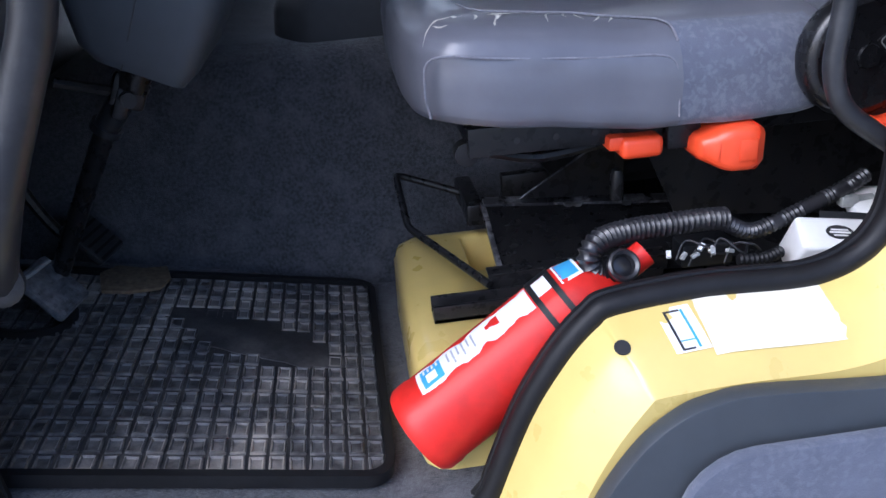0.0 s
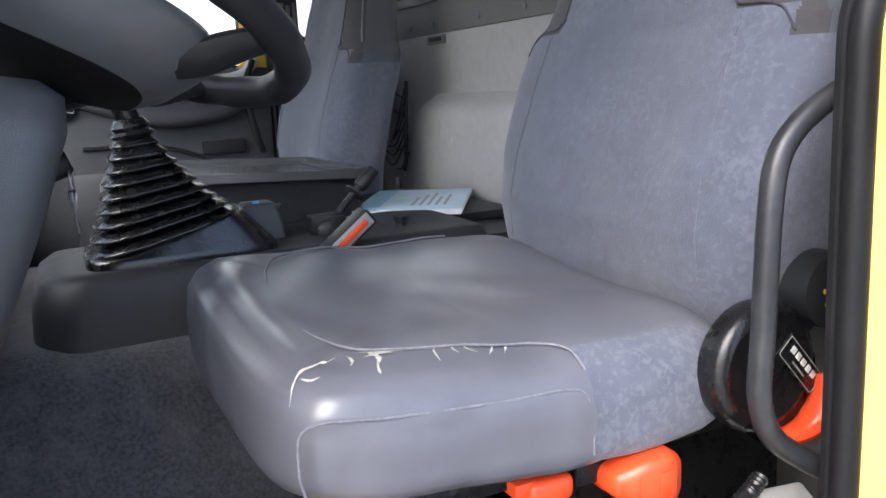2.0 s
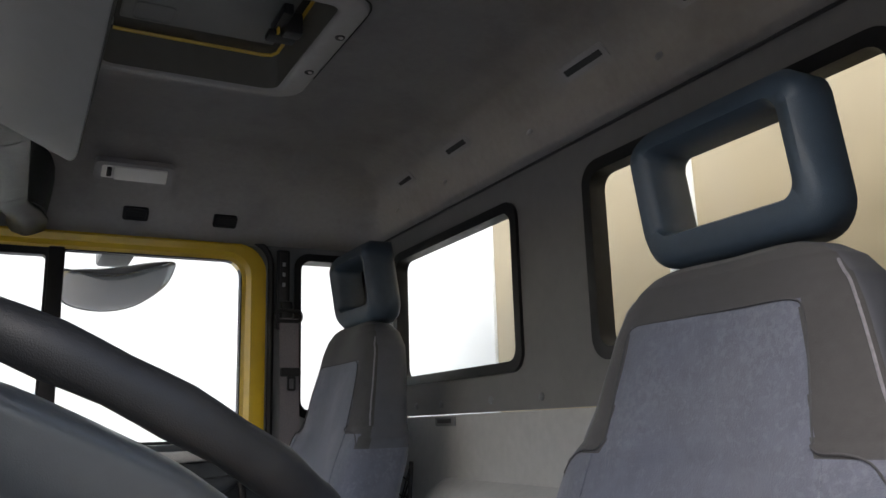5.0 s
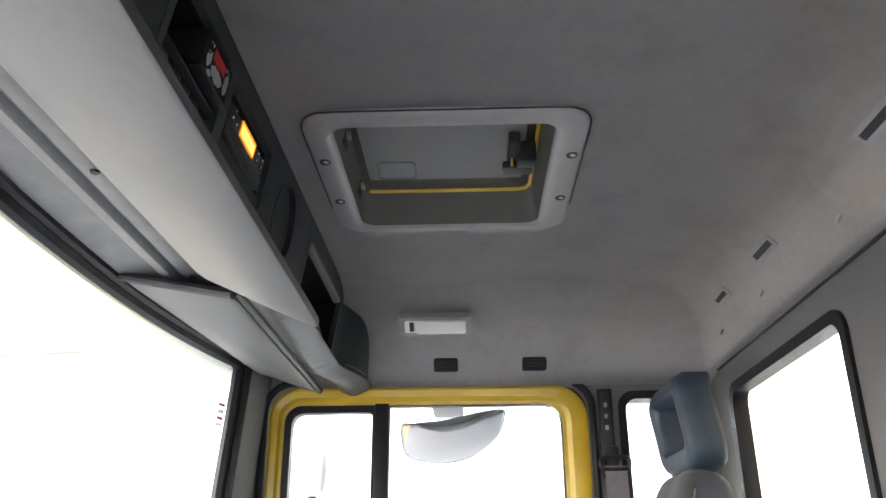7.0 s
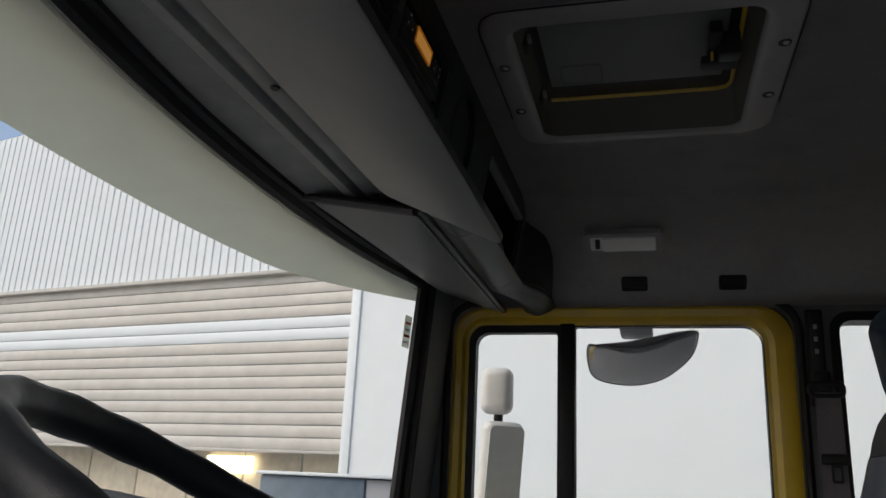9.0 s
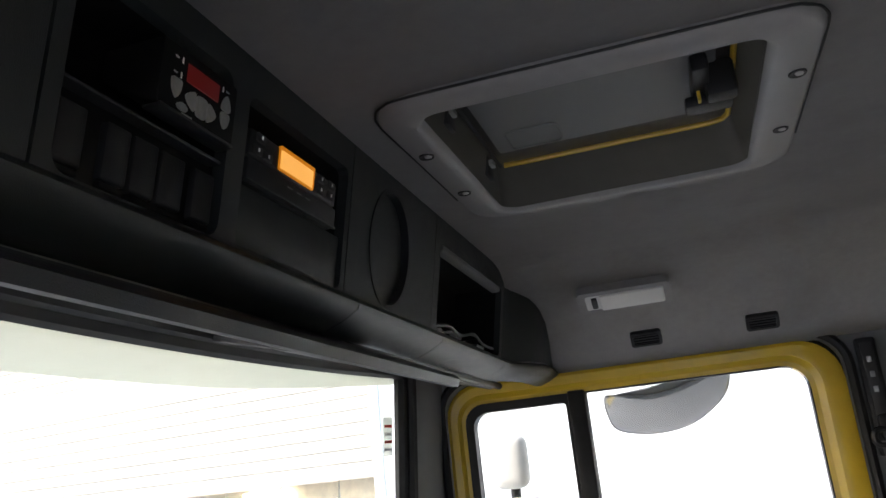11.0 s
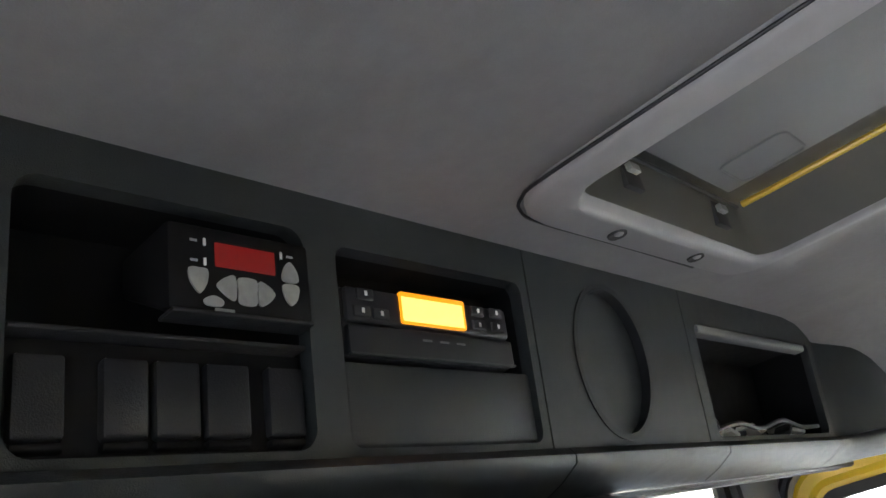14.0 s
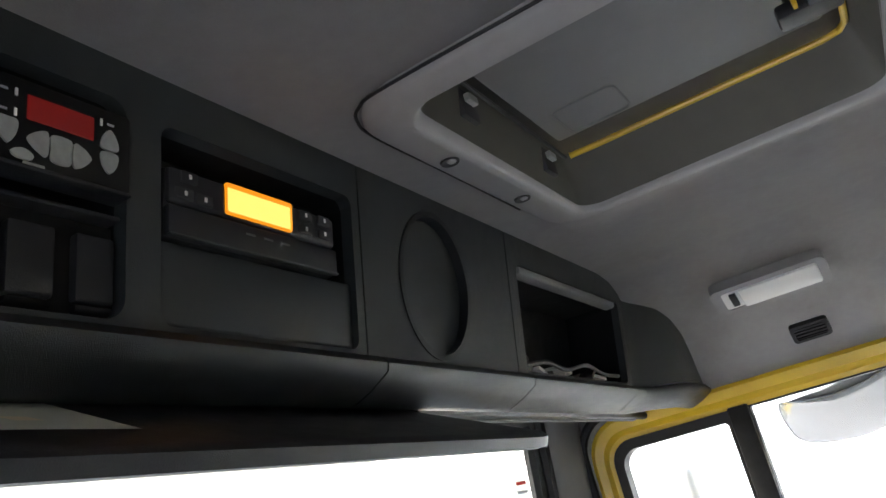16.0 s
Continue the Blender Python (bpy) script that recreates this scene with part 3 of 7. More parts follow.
# left rear quarter, behind the driver's seat
part("rear_quarter_left", rbox(1.26, 1.56, 0.058, 0.07, 0.0, 1.46, 0.002), M["rubber"], wall_left)

# ---- windscreen, its pillars and the bulkhead below ----
def screen_x(y, z):
    return 0.185 + 0.085 * (abs(y - MID) / 0.8) ** 2.2 + 0.08 * (z - 1.46)


wy = [0.23 + 0.02 * i for i in range(81)]
bm = bmesh.new()
rows = [[bm.verts.new((screen_x(y, z), y, z)) for y in wy] for z in (0.70, 0.9, 1.1, 1.3, 1.47)]
for a, b in zip(rows, rows[1:]):
    for i in range(len(wy) - 1):
        bm.faces.new((a[i], a[i + 1], b[i + 1], b[i]))
windscreen = thing("windscreen", (0.15, MID, 0.7), "wide clear windscreen in a black rubber seal", "windscreen", kind="structure")
pane = part("pane", bm, M["glass"], windscreen)
pane.visible_shadow = False
edge = [(screen_x(y, 1.452) + 0.004, y, 1.452) for y in wy[1:-1]] + [(screen_x(1.83, z) + 0.004, 1.832, z) for z in (1.44, 1.40, 1.2, 0.9, 0.72)] + \
       [(screen_x(y, 0.70) + 0.004, y, 0.705) for y in wy[::-1][1:-1]] + [(screen_x(0.25, z) + 0.004, 0.248, z) for z in (0.72, 0.9, 1.2, 1.40, 1.44)]
part("rubber_seal", tube(edge, 0.016, 8, closed=True), M["rubber"], windscreen)
part("inner_bead", tube([(x + 0.020, y + (0.012 if y > 1.8 else -0.012 if y < 0.28 else 0), z + (0.013 if z > 1.42 else 0)) for x, y, z in edge], 0.013, 8, closed=True), M["rubber"], windscreen)
for side, name in ((1, "pillar_right"), (-1, "pillar_left")):
    prof = [(0.279, 0.798), (0.290, 0.803), (0.305, 0.86), (0.318, 0.925), (0.314, 0.965), (0.270, 0.985), (0.258, 0.82)]
    rings = [[(x + 0.08 * (z - 1.43) * 1.0, MID + side * dy, z) for x, dy in prof] for z in (0.55, 0.8, 1.1, 1.35, 1.46, 1.50)]
    single(name, loft(rings), M["trim"], "grey plastic trim on the windscreen pillar", "pillar", kind="structure", angle=60)
single("wall_front", rbox(-0.12, 0.06, 0.0, 2.06, 0.0, 0.70, 0.01), M["darkplastic"], "dark bulkhead below the windscreen", "wall", kind="structure")
single("header_lining", loft([[(x, y, z) for x, z in ((0.205, 1.468), (0.225, 1.462), (0.296, 1.463), (0.306, 1.4525), (0.312, 1.450), (0.328, 1.4475), (0.334, 1.4505), (0.339, 1.4575), (0.346, 1.4575), (0.351, 1.4490), (0.356, 1.4470), (0.384, 1.4495), (0.390, 1.4525), (0.396, 1.462), (0.41, 1.463), (0.425, 1.46), (0.43, 1.47), (0.42, 1.56), (0.205, 1.56))]
                             for y in (0.10, 0.5, 1.0, 1.5, 1.96)]), M["headertrim"], "grey ribbed lining above the windscreen", "lining", kind="structure", angle=35)
for y in (0.75, 1.16):
    single("screw_cap", lathe([(0.007, 0), (0.006, -0.003), (0, -0.003)], pose(0.369, y, 1.4480), 12), M["ink"], "black screw cap in the windscreen header", "screw cap", "header screw caps")
# closing piece between header, roof and sides
single("roof_front", rbox(0.10, 0.43, 0.02, 2.06, 1.555, 1.64, 0.004), M["trim"], "plain inner roof panel above the overhead console", "roof panel", kind="structure")

part("door_gap_backing", ring_plate(rrect(0.29, 1.21, 0.03, 1.45, (0.09, 0.09, 0.03, 0.03)), rrect(0.345, 1.145, 0.06, 1.395, (0.07, 0.06, 0.02, 0.02)), "y", 2.0345, 2.0385), M["rubber"], wall_right)


# ======== outside ========
bm = bmesh.new()
bmesh.ops.create_grid(bm, x_segments=40, y_segments=40, size=300)
for v in bm.verts:
    v.co.z = -1.15
single("ground", bm, M["asphalt"], "wet dark asphalt yard round the truck", "ground", kind="structure")

# garage along the truck's right, turned ten degrees
G = Matrix.Translation((-3.16, 9.72, 0)) @ Matrix.Rotation(radians(-10), 4, "Z")
garage = thing("garage", (-3.16, 9.72, -1.15), "white clad garage with a beige roller shutter", "building")


def gpart(name, bm, mat, label=""):
    return part(name, moved(bm, G), mat, garage, label)


gpart("wall", rbox(0.0, 26, 0, 0.25, -1.15, 6.6, 0), M["wallwhite"])
gpart("jamb", rbox(-0.02, 0.12, -0.03, 0.06, -1.15, 3.75, 0.01), M["wallwhite"])
bm = bmesh.new()
pts = []
for i in range(88):  # flat pans between narrow ribs
    x = -13.0 + 0.15 * i
    pts += [(x, -0.04), (x + 0.088, -0.04), (x + 0.102, -0.054), (x + 0.136, -0.054)]
pts = [p for p in pts if p[0] <= 0.12]
n = len(pts) - 1
top = lambda x: 6.75 - abs(x + 6.6) * 0.06
va = [bm.verts.new((x, y, 3.72)) for x, y in pts]
vb = [bm.verts.new((x, y, top(x))) for x, y in pts]
for i in range(n):
    bm.faces.new((va[i], va[i + 1], vb[i + 1], vb[i]))
gpart("corrugated_fascia", bm, M["wallwhite"], "white corrugated cladding above the shutter")
gpart("fascia_edge", rbox(-13, 0.12, -0.1, 0.2, 3.68, 3.74, 0.01), M["shutter"])
slats = int((3.70 - 1.28) / 0.161)
for i in range(slats):
    z = 1.30 + i * 0.161
    c = loft([[(x, y, z + h) for y, h in ((0.02, 0), (0.0, 0.003), (-0.008, 0.022), (-0.010, 0.075), (-0.008, 0.130), (0.0, 0.150), (0.02, 0.153))] for x in (-13, -6, 0.0)])
    gpart("shutter_slat", c, M["wallwhite" if i in (9, 10) else "shutter"])
gpart("shutter_gap", rbox(-13, 0, 0.02, 0.05, 1.28, 3.72, 0), M["greyprint"])
gpart("bottom_rail", rbox(-13, 0, -0.02, 0.03, 1.26, 1.30, 0.006), M["shutter"])
for i in range(13):
    gpart("inner_panel", rbox(-13 + i * 1.0, -12.03 + i * 1.0, 0.6, 0.65, -1.1, 1.7, 0.01), M["wood"], "pale plywood panel inside the garage")
gpart("lit_tube", rbox(-2.62, -1.80, 0.5, 0.56, 0.98, 1.22, 0.02), glow("fluorescent_tube", (1.0, 0.86, 0.6), 3.0), "glowing lamp tube inside the garage")
gpart("garage_floor", rbox(-13, 0, 0.0, 0.6, -1.15, -1.12, 0), M["asphalt"])
container = thing("metal_cabinet", (-1.6, 6.0, -1.15), "blue-grey metal cabinet standing in the yard", "cabinet")
part("body", rbox(-2.12, -1.27, 5.6, 6.4, -1.15, 0.972, 0.02), M["bluegrey"], container)
part("side_panel", rbox(-1.268, -0.98, 5.62, 6.38, -1.15, 0.965, 0.01), M["greyprint"], container, "pale grey side panel")
part("top", rbox(-2.14, -0.96, 5.57, 6.43, 0.973, 0.998, 0.008), M["wallwhite"], container)

# cream box trailer behind the cab
box_body = thing("box_trailer", (2.1, 1.4, -1.1), "cream and white box trailer standing behind the cab", "trailer")
part("front_panel", rbox(2.05, 2.12, -0.5, 2.145, -1.0, 2.6, 0.01), M["cream"], box_body)
part("white_strip", rbox(2.045, 2.12, 2.15, 2.88, -1.0, 2.6, 0.006), M["wallwhite"], box_body)
part("corner_panel", rbox(2.05, 2.12, 2.885, 3.6, -1.0, 2.6, 0.01), M["cream"], box_body)
part("seam_post", rbox(2.035, 2.05, 1.15, 1.25, -1.0, 2.6, 0.004), M["wallwhite"], box_body)
part("box", rbox(2.122, 8.0, -0.49, 3.59, -1.0, 2.59, 0.02), M["cream"], box_body)
part("axle_beam", rbox(2.1, 7.6, 0.0, 3.0, -1.15, -1.001, 0.02), M["blackmetal"], box_body)

# translucent outside sun visor over the windscreen
rings = []
for i in range(41):
    y = MID + (i - 20) / 20 * 0.99
    e = abs(y - MID) / 0.99
    reach = 0.27 * (1 - max(0, e - 0.55) ** 1.6 * 2.4)
    base = screen_x(y, 1.46) - 0.02
    rings.append([(base, y, 1.452), (base - reach * 0.5, y, 1.475), (base - reach, y, 1.45), (base - reach, y, 1.446), (base - reach * 0.5, y, 1.470), (base, y, 1.446)])
single("outside_sun_visor", loft(rings), M["extvisor"], "milky green acrylic sun visor outside the windscreen", "sun visor", angle=60)


# ======== passenger door ========
door = thing("door_1", (0.75, 2.0, 0.05), "closed passenger door with a yellow window frame and dark grey panel", "door", kind="structure")
WIN = rrect(0.362, 1.112, 0.86, 1.372, (0.055, 0.045, 0.03, 0.03))
FRM = rrect(0.322, 1.178, 0.86, 1.418, (0.085, 0.075, 0.0, 0.0))
rings = [place(FRM, "y", 1.995), place(FRM, "y", 1.984), place(rrect(0.330, 1.168, 0.86, 1.410, (0.08, 0.07, 0.01, 0.01)), "y", 1.980), place(rrect(0.345, 1.135, 0.86, 1.392, (0.07, 0.06, 0.02, 0.02)), "y", 1.984),
         place(rrect(0.352, 1.122, 0.86, 1.381, (0.06, 0.05, 0.02, 0.02)), "y", 1.996), place(WIN, "y", 1.998), place(WIN, "y", 2.03)]
part("window_frame", loft(rings, caps=False), M["yellowdim"], door, "yellow painted window frame", angle=30)
quarter_loop = rrect(0.362, 0.616, 0.86, 1.372, (0.01, 0.045, 0.02, 0.01))
part("quarter_seal", ring_plate(quarter_loop, rrect(0.381, 0.600, 0.88, 1.352, (0.01, 0.035, 0.01, 0.01)), "y", 1.992, 2.026), M["rubber"], door, "black rubber seal")
part("window_post", rbox(0.606, 0.645, 1.988, 2.03, 0.86, 1.376, 0.004), M["rubber"], door, "black window post")
part("window_seal", ring_plate(rrect(0.64, 1.117, 0.858, 1.377, (0.05, 0.01, 0.01, 0.01)), rrect(0.646, 1.109, 0.868, 1.369, (0.043, 0.005, 0.005, 0.005)), "y", 2.000, 2.028), M["rubber"], door)
for loop_ in (rrect(0.374, 0.606, 0.872, 1.36, 0.02), rrect(0.643, 1.112, 0.86, 1.372, 0.03)):
    pane = part("pane", slab(loop_, "y", 2.010, 2.014), M["glass"], door)
    pane.visible_shadow = False
# lower door: dark moulded panel with a low kerb window ahead
kerb = rrect(0.335, 0.478, 0.33, 0.565, 0.025)
part("front_panel", ring_plate(boxed(kerb, 0.318, 0.50, 0.06, 0.86), kerb, "y", 1.975, 2.03), M["doorgrey"], door)
part("rear_panel", rbox(0.50, 1.18, 1.972, 2.03, 0.06, 0.86, 0.006), M["doorgrey"], door)
pane = part("kerb_pane", slab(rrect(0.338, 0.475, 0.333, 0.562, 0.02), "y", 2.0, 2.004), M["glass"], door)
pane.visible_shadow = False
part("kerb_seal", ring_plate(rrect(0.325, 0.49, 0.32, 0.577, 0.035), rrect(0.342, 0.470, 0.338, 0.557, 0.02), "y", 1.962, 1.98), M["darkplastic"], door)
rail = smooth_path([(0.50, 1.958, 0.842), (0.75, 1.952, 0.830), (1.0, 1.952, 0.828), (1.10, 1.957, 0.842), (1.14, 1.967, 0.885)], 6)
part("sill_pad", tube(rail, 0.015, 12), M["wall"], door, "pale grey window sill moulding")
arm = smooth_path([(0.62, 1.955, 0.80), (0.75, 1.935, 0.765), (0.88, 1.925, 0.74), (1.02, 1.93, 0.745), (1.12, 1.955, 0.77)], 6)
part("armrest", tube(arm, [0.012 + 0.022 * math.sin(math.pi * i / (len(arm) - 1)) for i in range(len(arm))], 12), M["doorgrey"], door, "padded grey armrest")
part("armrest_recess", rbox(0.78, 0.90, 1.966, 1.975, 0.785, 0.815, 0.004), M["ink"], door)
part("handle_cup", slab(rrect(0.54, 0.66, 0.735, 0.85, 0.035), "y", 1.962, 1.9735, 0.003), M["darkplastic"], door)
part("handle", fuse(tube(smooth_path([(0.555, 1.955, 0.768), (0.60, 1.945, 0.760), (0.645, 1.955, 0.775)], 6), 0.008, 10), rbox(0.628, 0.652, 1.950, 1.962, 0.755, 0.80, 0.004)), M["chrome"], door, "chrome door handle")
part("map_pocket", rbox(0.62, 1.12, 1.945, 1.976, 0.20, 0.60, 0.015), M["doorgrey"], door)
part("pocket_line", tube(smooth_path([(0.66, 1.968, 0.66), (0.85, 1.962, 0.655), (1.0, 1.962, 0.60), (1.06, 1.965, 0.54)], 6), 0.006, 8), M["darkplastic"], door)
part("ashtray", rbox(0.97, 1.09, 1.955, 1.975, 0.622, 0.662, 0.006), M["darkplastic"], door)
part("pull_strap", tube(smooth_path([(1.13, 1.95, 0.88), (1.10, 1.93, 0.80), (1.12, 1.93, 0.68), (1.14, 1.95, 0.62)], 6), 0.009, 8), M["rubber"], door)

# ======== roof hatch ========
hatch = thing("roof_hatch", (0.83, 1.1, 1.60), "grey roof hatch in a screwed plastic frame, shut", "hatch")


def hatch_ring(x0, x1, y0, y1, r, z, drop):
    """A rounded ring that hangs lower towards the driver's side and runs out flush at the far side."""
    return [Vector((x, y, z - drop * max(0.0, min(1.0, (1.34 - y) / 0.40)))) for x, y in rrect(x0, x1, y0, y1, r, 8)]


rings = [hatch_ring(0.606, 1.062, 0.866, 1.345, 0.055, 1.618, 0.0), hatch_ring(0.606, 1.062, 0.866, 1.345, 0.055, 1.6075, 0.006), hatch_ring(0.611, 1.057, 0.871, 1.340, 0.052, 1.6055, 0.010),
         hatch_ring(0.636, 1.030, 0.884, 1.328, 0.042, 1.6045, 0.010), hatch_ring(0.645, 1.019, 0.893, 1.321, 0.036, 1.6035, 0.013), hatch_ring(0.650, 1.012, 0.899, 1.317, 0.032, 1.6050, 0.010), hatch_ring(0.653, 1.009, 0.902, 1.314, 0.030, 1.6095, 0.006)]
part("frame", loft(rings, caps=False), M["hatchframe"], hatch, angle=60)
rings = [hatch_ring(0.653, 1.009, 0.902, 1.314, 0.030, 1.6090, 0.006), hatch_ring(0.655, 1.007, 0.906, 1.312, 0.030, 1.614, 0.0), hatch_ring(0.664, 0.994, 0.935, 1.264, 0.03, 1.660, 0.0)]
# the shaft is coloured darker than the frame for the shade in it
part("shaft", loft(rings, caps=False), M["shaft"], hatch, "olive shaft wall, darkened as in shade", angle=35)
gap = [(0.6045, 1.22, 1.6060), (0.6045, 1.05, 1.6045), (0.6045, 0.925, 1.6025), (0.611, 0.890, 1.6020), (0.626, 0.872, 1.6018), (0.66, 0.8645, 1.6018), (0.83, 0.8645, 1.6018), (1.005, 0.8645, 1.6018), (1.041, 0.872, 1.6018), (1.057, 0.890, 1.6020), (1.0635, 0.925, 1.6025), (1.0635, 1.05, 1.6045), (1.0635, 1.22, 1.6060)]
part("frame_gap", tube(smooth_path(gap, 4), 0.0015, 6), M["darkplastic"], hatch)
part("hinge_rod", tube([(0.669, 0.955, 1.653), (0.669, 1.245, 1.653)], 0.0022, 8), M["ink"], hatch)
# lid coloured black to draw the shadow gap between panel and roof edge
lid = part("lid", slab(rrect(0.63, 1.03, 0.885, 1.325, 0.03), "z", 1.662, 1.68, 0.003), M["darkplastic"], hatch, "hatch lid, blackened for the shadow gap round its panel")
part("inner_panel", rbox(0.678, 0.972, 0.945, 1.205, 1.655, 1.663, 0.004), M["trim"], lid, "flat grey inner panel")
part("recess_rim", tube([(x, y, 1.6545) for x, y in rrect(0.70, 0.77, 1.13, 1.195, 0.01)], 0.0018, 6, closed=True), M["trim"], lid)
part("gasket", tube([(0.672, 1.2565, 1.6575), (0.70, 1.258, 1.6575), (0.85, 1.258, 1.6575), (0.965, 1.258, 1.6575), (0.983, 1.252, 1.6575), (0.990, 1.235, 1.6575), (0.991, 1.10, 1.6575), (0.991, 0.96, 1.6575)], 0.0038, 8), M["yellowdim"], hatch, "yellow painted roof edge")
for y in (1.011, 1.203):
    h = part("hinge", fuse(rbox(0.650, 0.6625, y - 0.016, y + 0.016, 1.624, 1.656, 0.001)), M["ink"], hatch, "black hinge block")
    part("hinge_pin", rbox(0.660, 0.6685, y - 0.009, y + 0.009, 1.6395, 1.6475, 0.001), M["silver"], h, "pale hinge block")
part("latch", fuse(rbox(0.955, 0.99, 1.06, 1.09, 1.615, 1.659, 0.005), rbox(0.93, 0.985, 1.085, 1.115, 1.615, 1.63, 0.004), rbox(0.94, 0.96, 1.02, 1.11, 1.630, 1.652, 0.004)), M["darkplastic"], hatch, "black latch")
part("latch_tag", rbox(0.945, 0.949, 1.075, 1.10, 1.618, 1.644, 0.001), M["yellowdim"], hatch)
for x, y in ((0.626, 1.015), (0.626, 1.18), (1.043, 1.008), (1.041, 1.182)):
    s = part("screw_cup", lathe([(0.010, 0.0), (0.009, -0.003), (0.006, -0.002), (0.0, -0.001)], pose(x, y, 1.6015 - 0.010 * (1.34 - y) / 0.40 + 0.0045), 16), M["ink"], hatch)
    part("screw", lathe([(0.005, 0.0), (0.004, -0.0015), (0.0, -0.002)], pose(x + 0.002, y, 1.6000 - 0.010 * (1.34 - y) / 0.40 + 0.0045), 10), M["steel"], s)


# ======== small fittings on the headliner ========
def on_slope(x, y, z, tilt_x=0.0, tilt_y=0.0):
    return Matrix.Translation((x, y, z)) @ Matrix.Rotation(tilt_x, 4, "X") @ Matrix.Rotation(tilt_y, 4, "Y")


lamp = thing("ceiling_lamp", (0.78, 1.772, 1.535), "grey interior lamp with a milky lens, switched off", "lamp")
ml = on_slope(0.78, 1.770, 1.5345, radians(-33))
part("bezel", moved(ring_plate(rrect(-0.092, 0.092, -0.031, 0.031, 0.012), rrect(-0.076, 0.078, -0.021, 0.021, 0.006), "z", -0.014, 0.006), ml), M["liner"], lamp)
part("lens", moved(rbox(-0.047, 0.078, -0.021, 0.021, -0.019, 0.0, 0.004), ml), M["lampglass"], lamp, "milky lens")
part("switch_plate", moved(rbox(-0.077, -0.046, -0.021, 0.021, -0.013, 0.0, 0.002), ml), M["lampglass"], lamp)
part("switch", moved(rbox(-0.064, -0.053, -0.015, 0.013, -0.018, -0.010, 0.002), ml), M["ink"], lamp, "black rocker switch")
for x in (0.803, 1.036):
    v = thing("air_vent", (x, 1.905, 1.455), "dark rectangular air vent in the headliner", "air vent", "headliner vents")
    mv = on_slope(x, 1.897, 1.458, radians(-41))
    part("bezel", moved(ring_plate(rrect(-0.032, 0.032, -0.019, 0.019, 0.007), rrect(-0.026, 0.026, -0.013, 0.013, 0.005), "z", -0.006, 0.004), mv), M["darkplastic"], v)
    part("grille", moved(fuse(rbox(-0.026, 0.026, -0.013, 0.013, -0.001, 0.003, 0), *[rbox(-0.026, 0.026, -0.010 + 0.007 * k, -0.0075 + 0.007 * k, -0.004, 0, 0) for k in range(4)]), mv), M["ink"], v)
for y, half in ((1.609, 0.037), (1.318, 0.046), (0.818, 0.055), (0.505, 0.055)):
    v = thing("trim_slot", (1.455, y, 1.54), "narrow dark slot in the headliner above the rear windows", "slot", "headliner slots")
    mv = Matrix.Translation((1.4525, y, 1.5415)) @ Matrix.Rotation(radians(45), 4, "Y")
    part("bezel", moved(ring_plate(rrect(-0.016, 0.016, -half - 0.012, half + 0.012, 0.004), rrect(-0.007, 0.007, -half, half, 0.003), "z", -0.002, 0.004), mv), M["liner"], v)
    part("gap", moved(rbox(-0.007, 0.007, -half, half, 0.0, 0.003, 0), mv), M["ink"], v)
for y in (1.431, 1.043, 0.65, 1.72):
    single("trim_button", lathe([(0.009, 0), (0.009, 0.004), (0.005, 0.006), (0, 0.006)], Matrix.Translation((1.4815, y, 1.486)) @ Matrix.Rotation(radians(-62), 4, "Y"), 14), M["liner"], "grey plastic trim button in the headliner", "trim button", "trim buttons")

# ======== overhead console ========
console = thing("overhead_console", (0.50, MID, 1.41), "charcoal overhead console with switches, speaker and open tray", "console")


def leaned(bm):
    """Leans a piece with the console's face."""
    for v in bm.verts:
        v.co.x += 0.17 * (v.co.z - 1.43) - 0.008
    return bm


ZB, ZT = 1.428, 1.612


def bay(y0, y1, z0, z1, a0, a1, depth, name, r=0.012, mat="console"):
    hole = rrect(y0, y1, z0, z1, r)
    outer = rrect(a0, a1, ZB, ZT, 0.001)
    p = part(name, leaned(ring_plate(boxed(hole, a0, a1, ZB, ZT), hole, "x", 0.526, 0.538)), M[mat], console)
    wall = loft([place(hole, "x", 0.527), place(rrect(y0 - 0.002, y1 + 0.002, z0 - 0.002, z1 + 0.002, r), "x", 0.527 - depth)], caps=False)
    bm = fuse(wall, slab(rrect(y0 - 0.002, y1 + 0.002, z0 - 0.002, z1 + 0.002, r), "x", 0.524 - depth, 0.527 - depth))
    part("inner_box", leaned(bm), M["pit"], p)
    return p


part("left_panel", leaned(rbox(0.526, 0.538, 0.06, 0.5055, ZB, ZT, 0.002)), M["console"], console)
bay(0.522, 0.705, 1.436, 1.578, 0.5075, 0.7175, 0.05, "switch_panel", 0.014)
bay(0.732, 0.944, 1.436, 1.572, 0.7175, 0.9545, 0.03, "radio_panel", 0.010)
bay(1.288, 1.683, 1.436, 1.568, 1.2635, 1.700, 0.085, "tray_panel", 0.010)
# speaker panel
circle = [(1.085 + 0.070 * math.cos(2 * math.pi * k / 48), 1.512 + 0.077 * math.sin(2 * math.pi * k / 48)) for k in range(48)]
small = [(1.085 + 0.064 * math.cos(2 * math.pi * k / 48), 1.512 + 0.071 * math.sin(2 * math.pi * k / 48)) for k in range(48)]
sp = part("speaker_panel", leaned(ring_plate(boxed(circle, 0.9565, 1.2615, ZB, ZT), circle, "x", 0.526, 0.538)), M["console"], console)
part("speaker_rim", leaned(loft([place(circle, "x", 0.528), place(circle, "x", 0.5395), place(small, "x", 0.5395), place(small, "x", 0.528)], caps=False)), M["darkplastic"], sp)
bowl = []
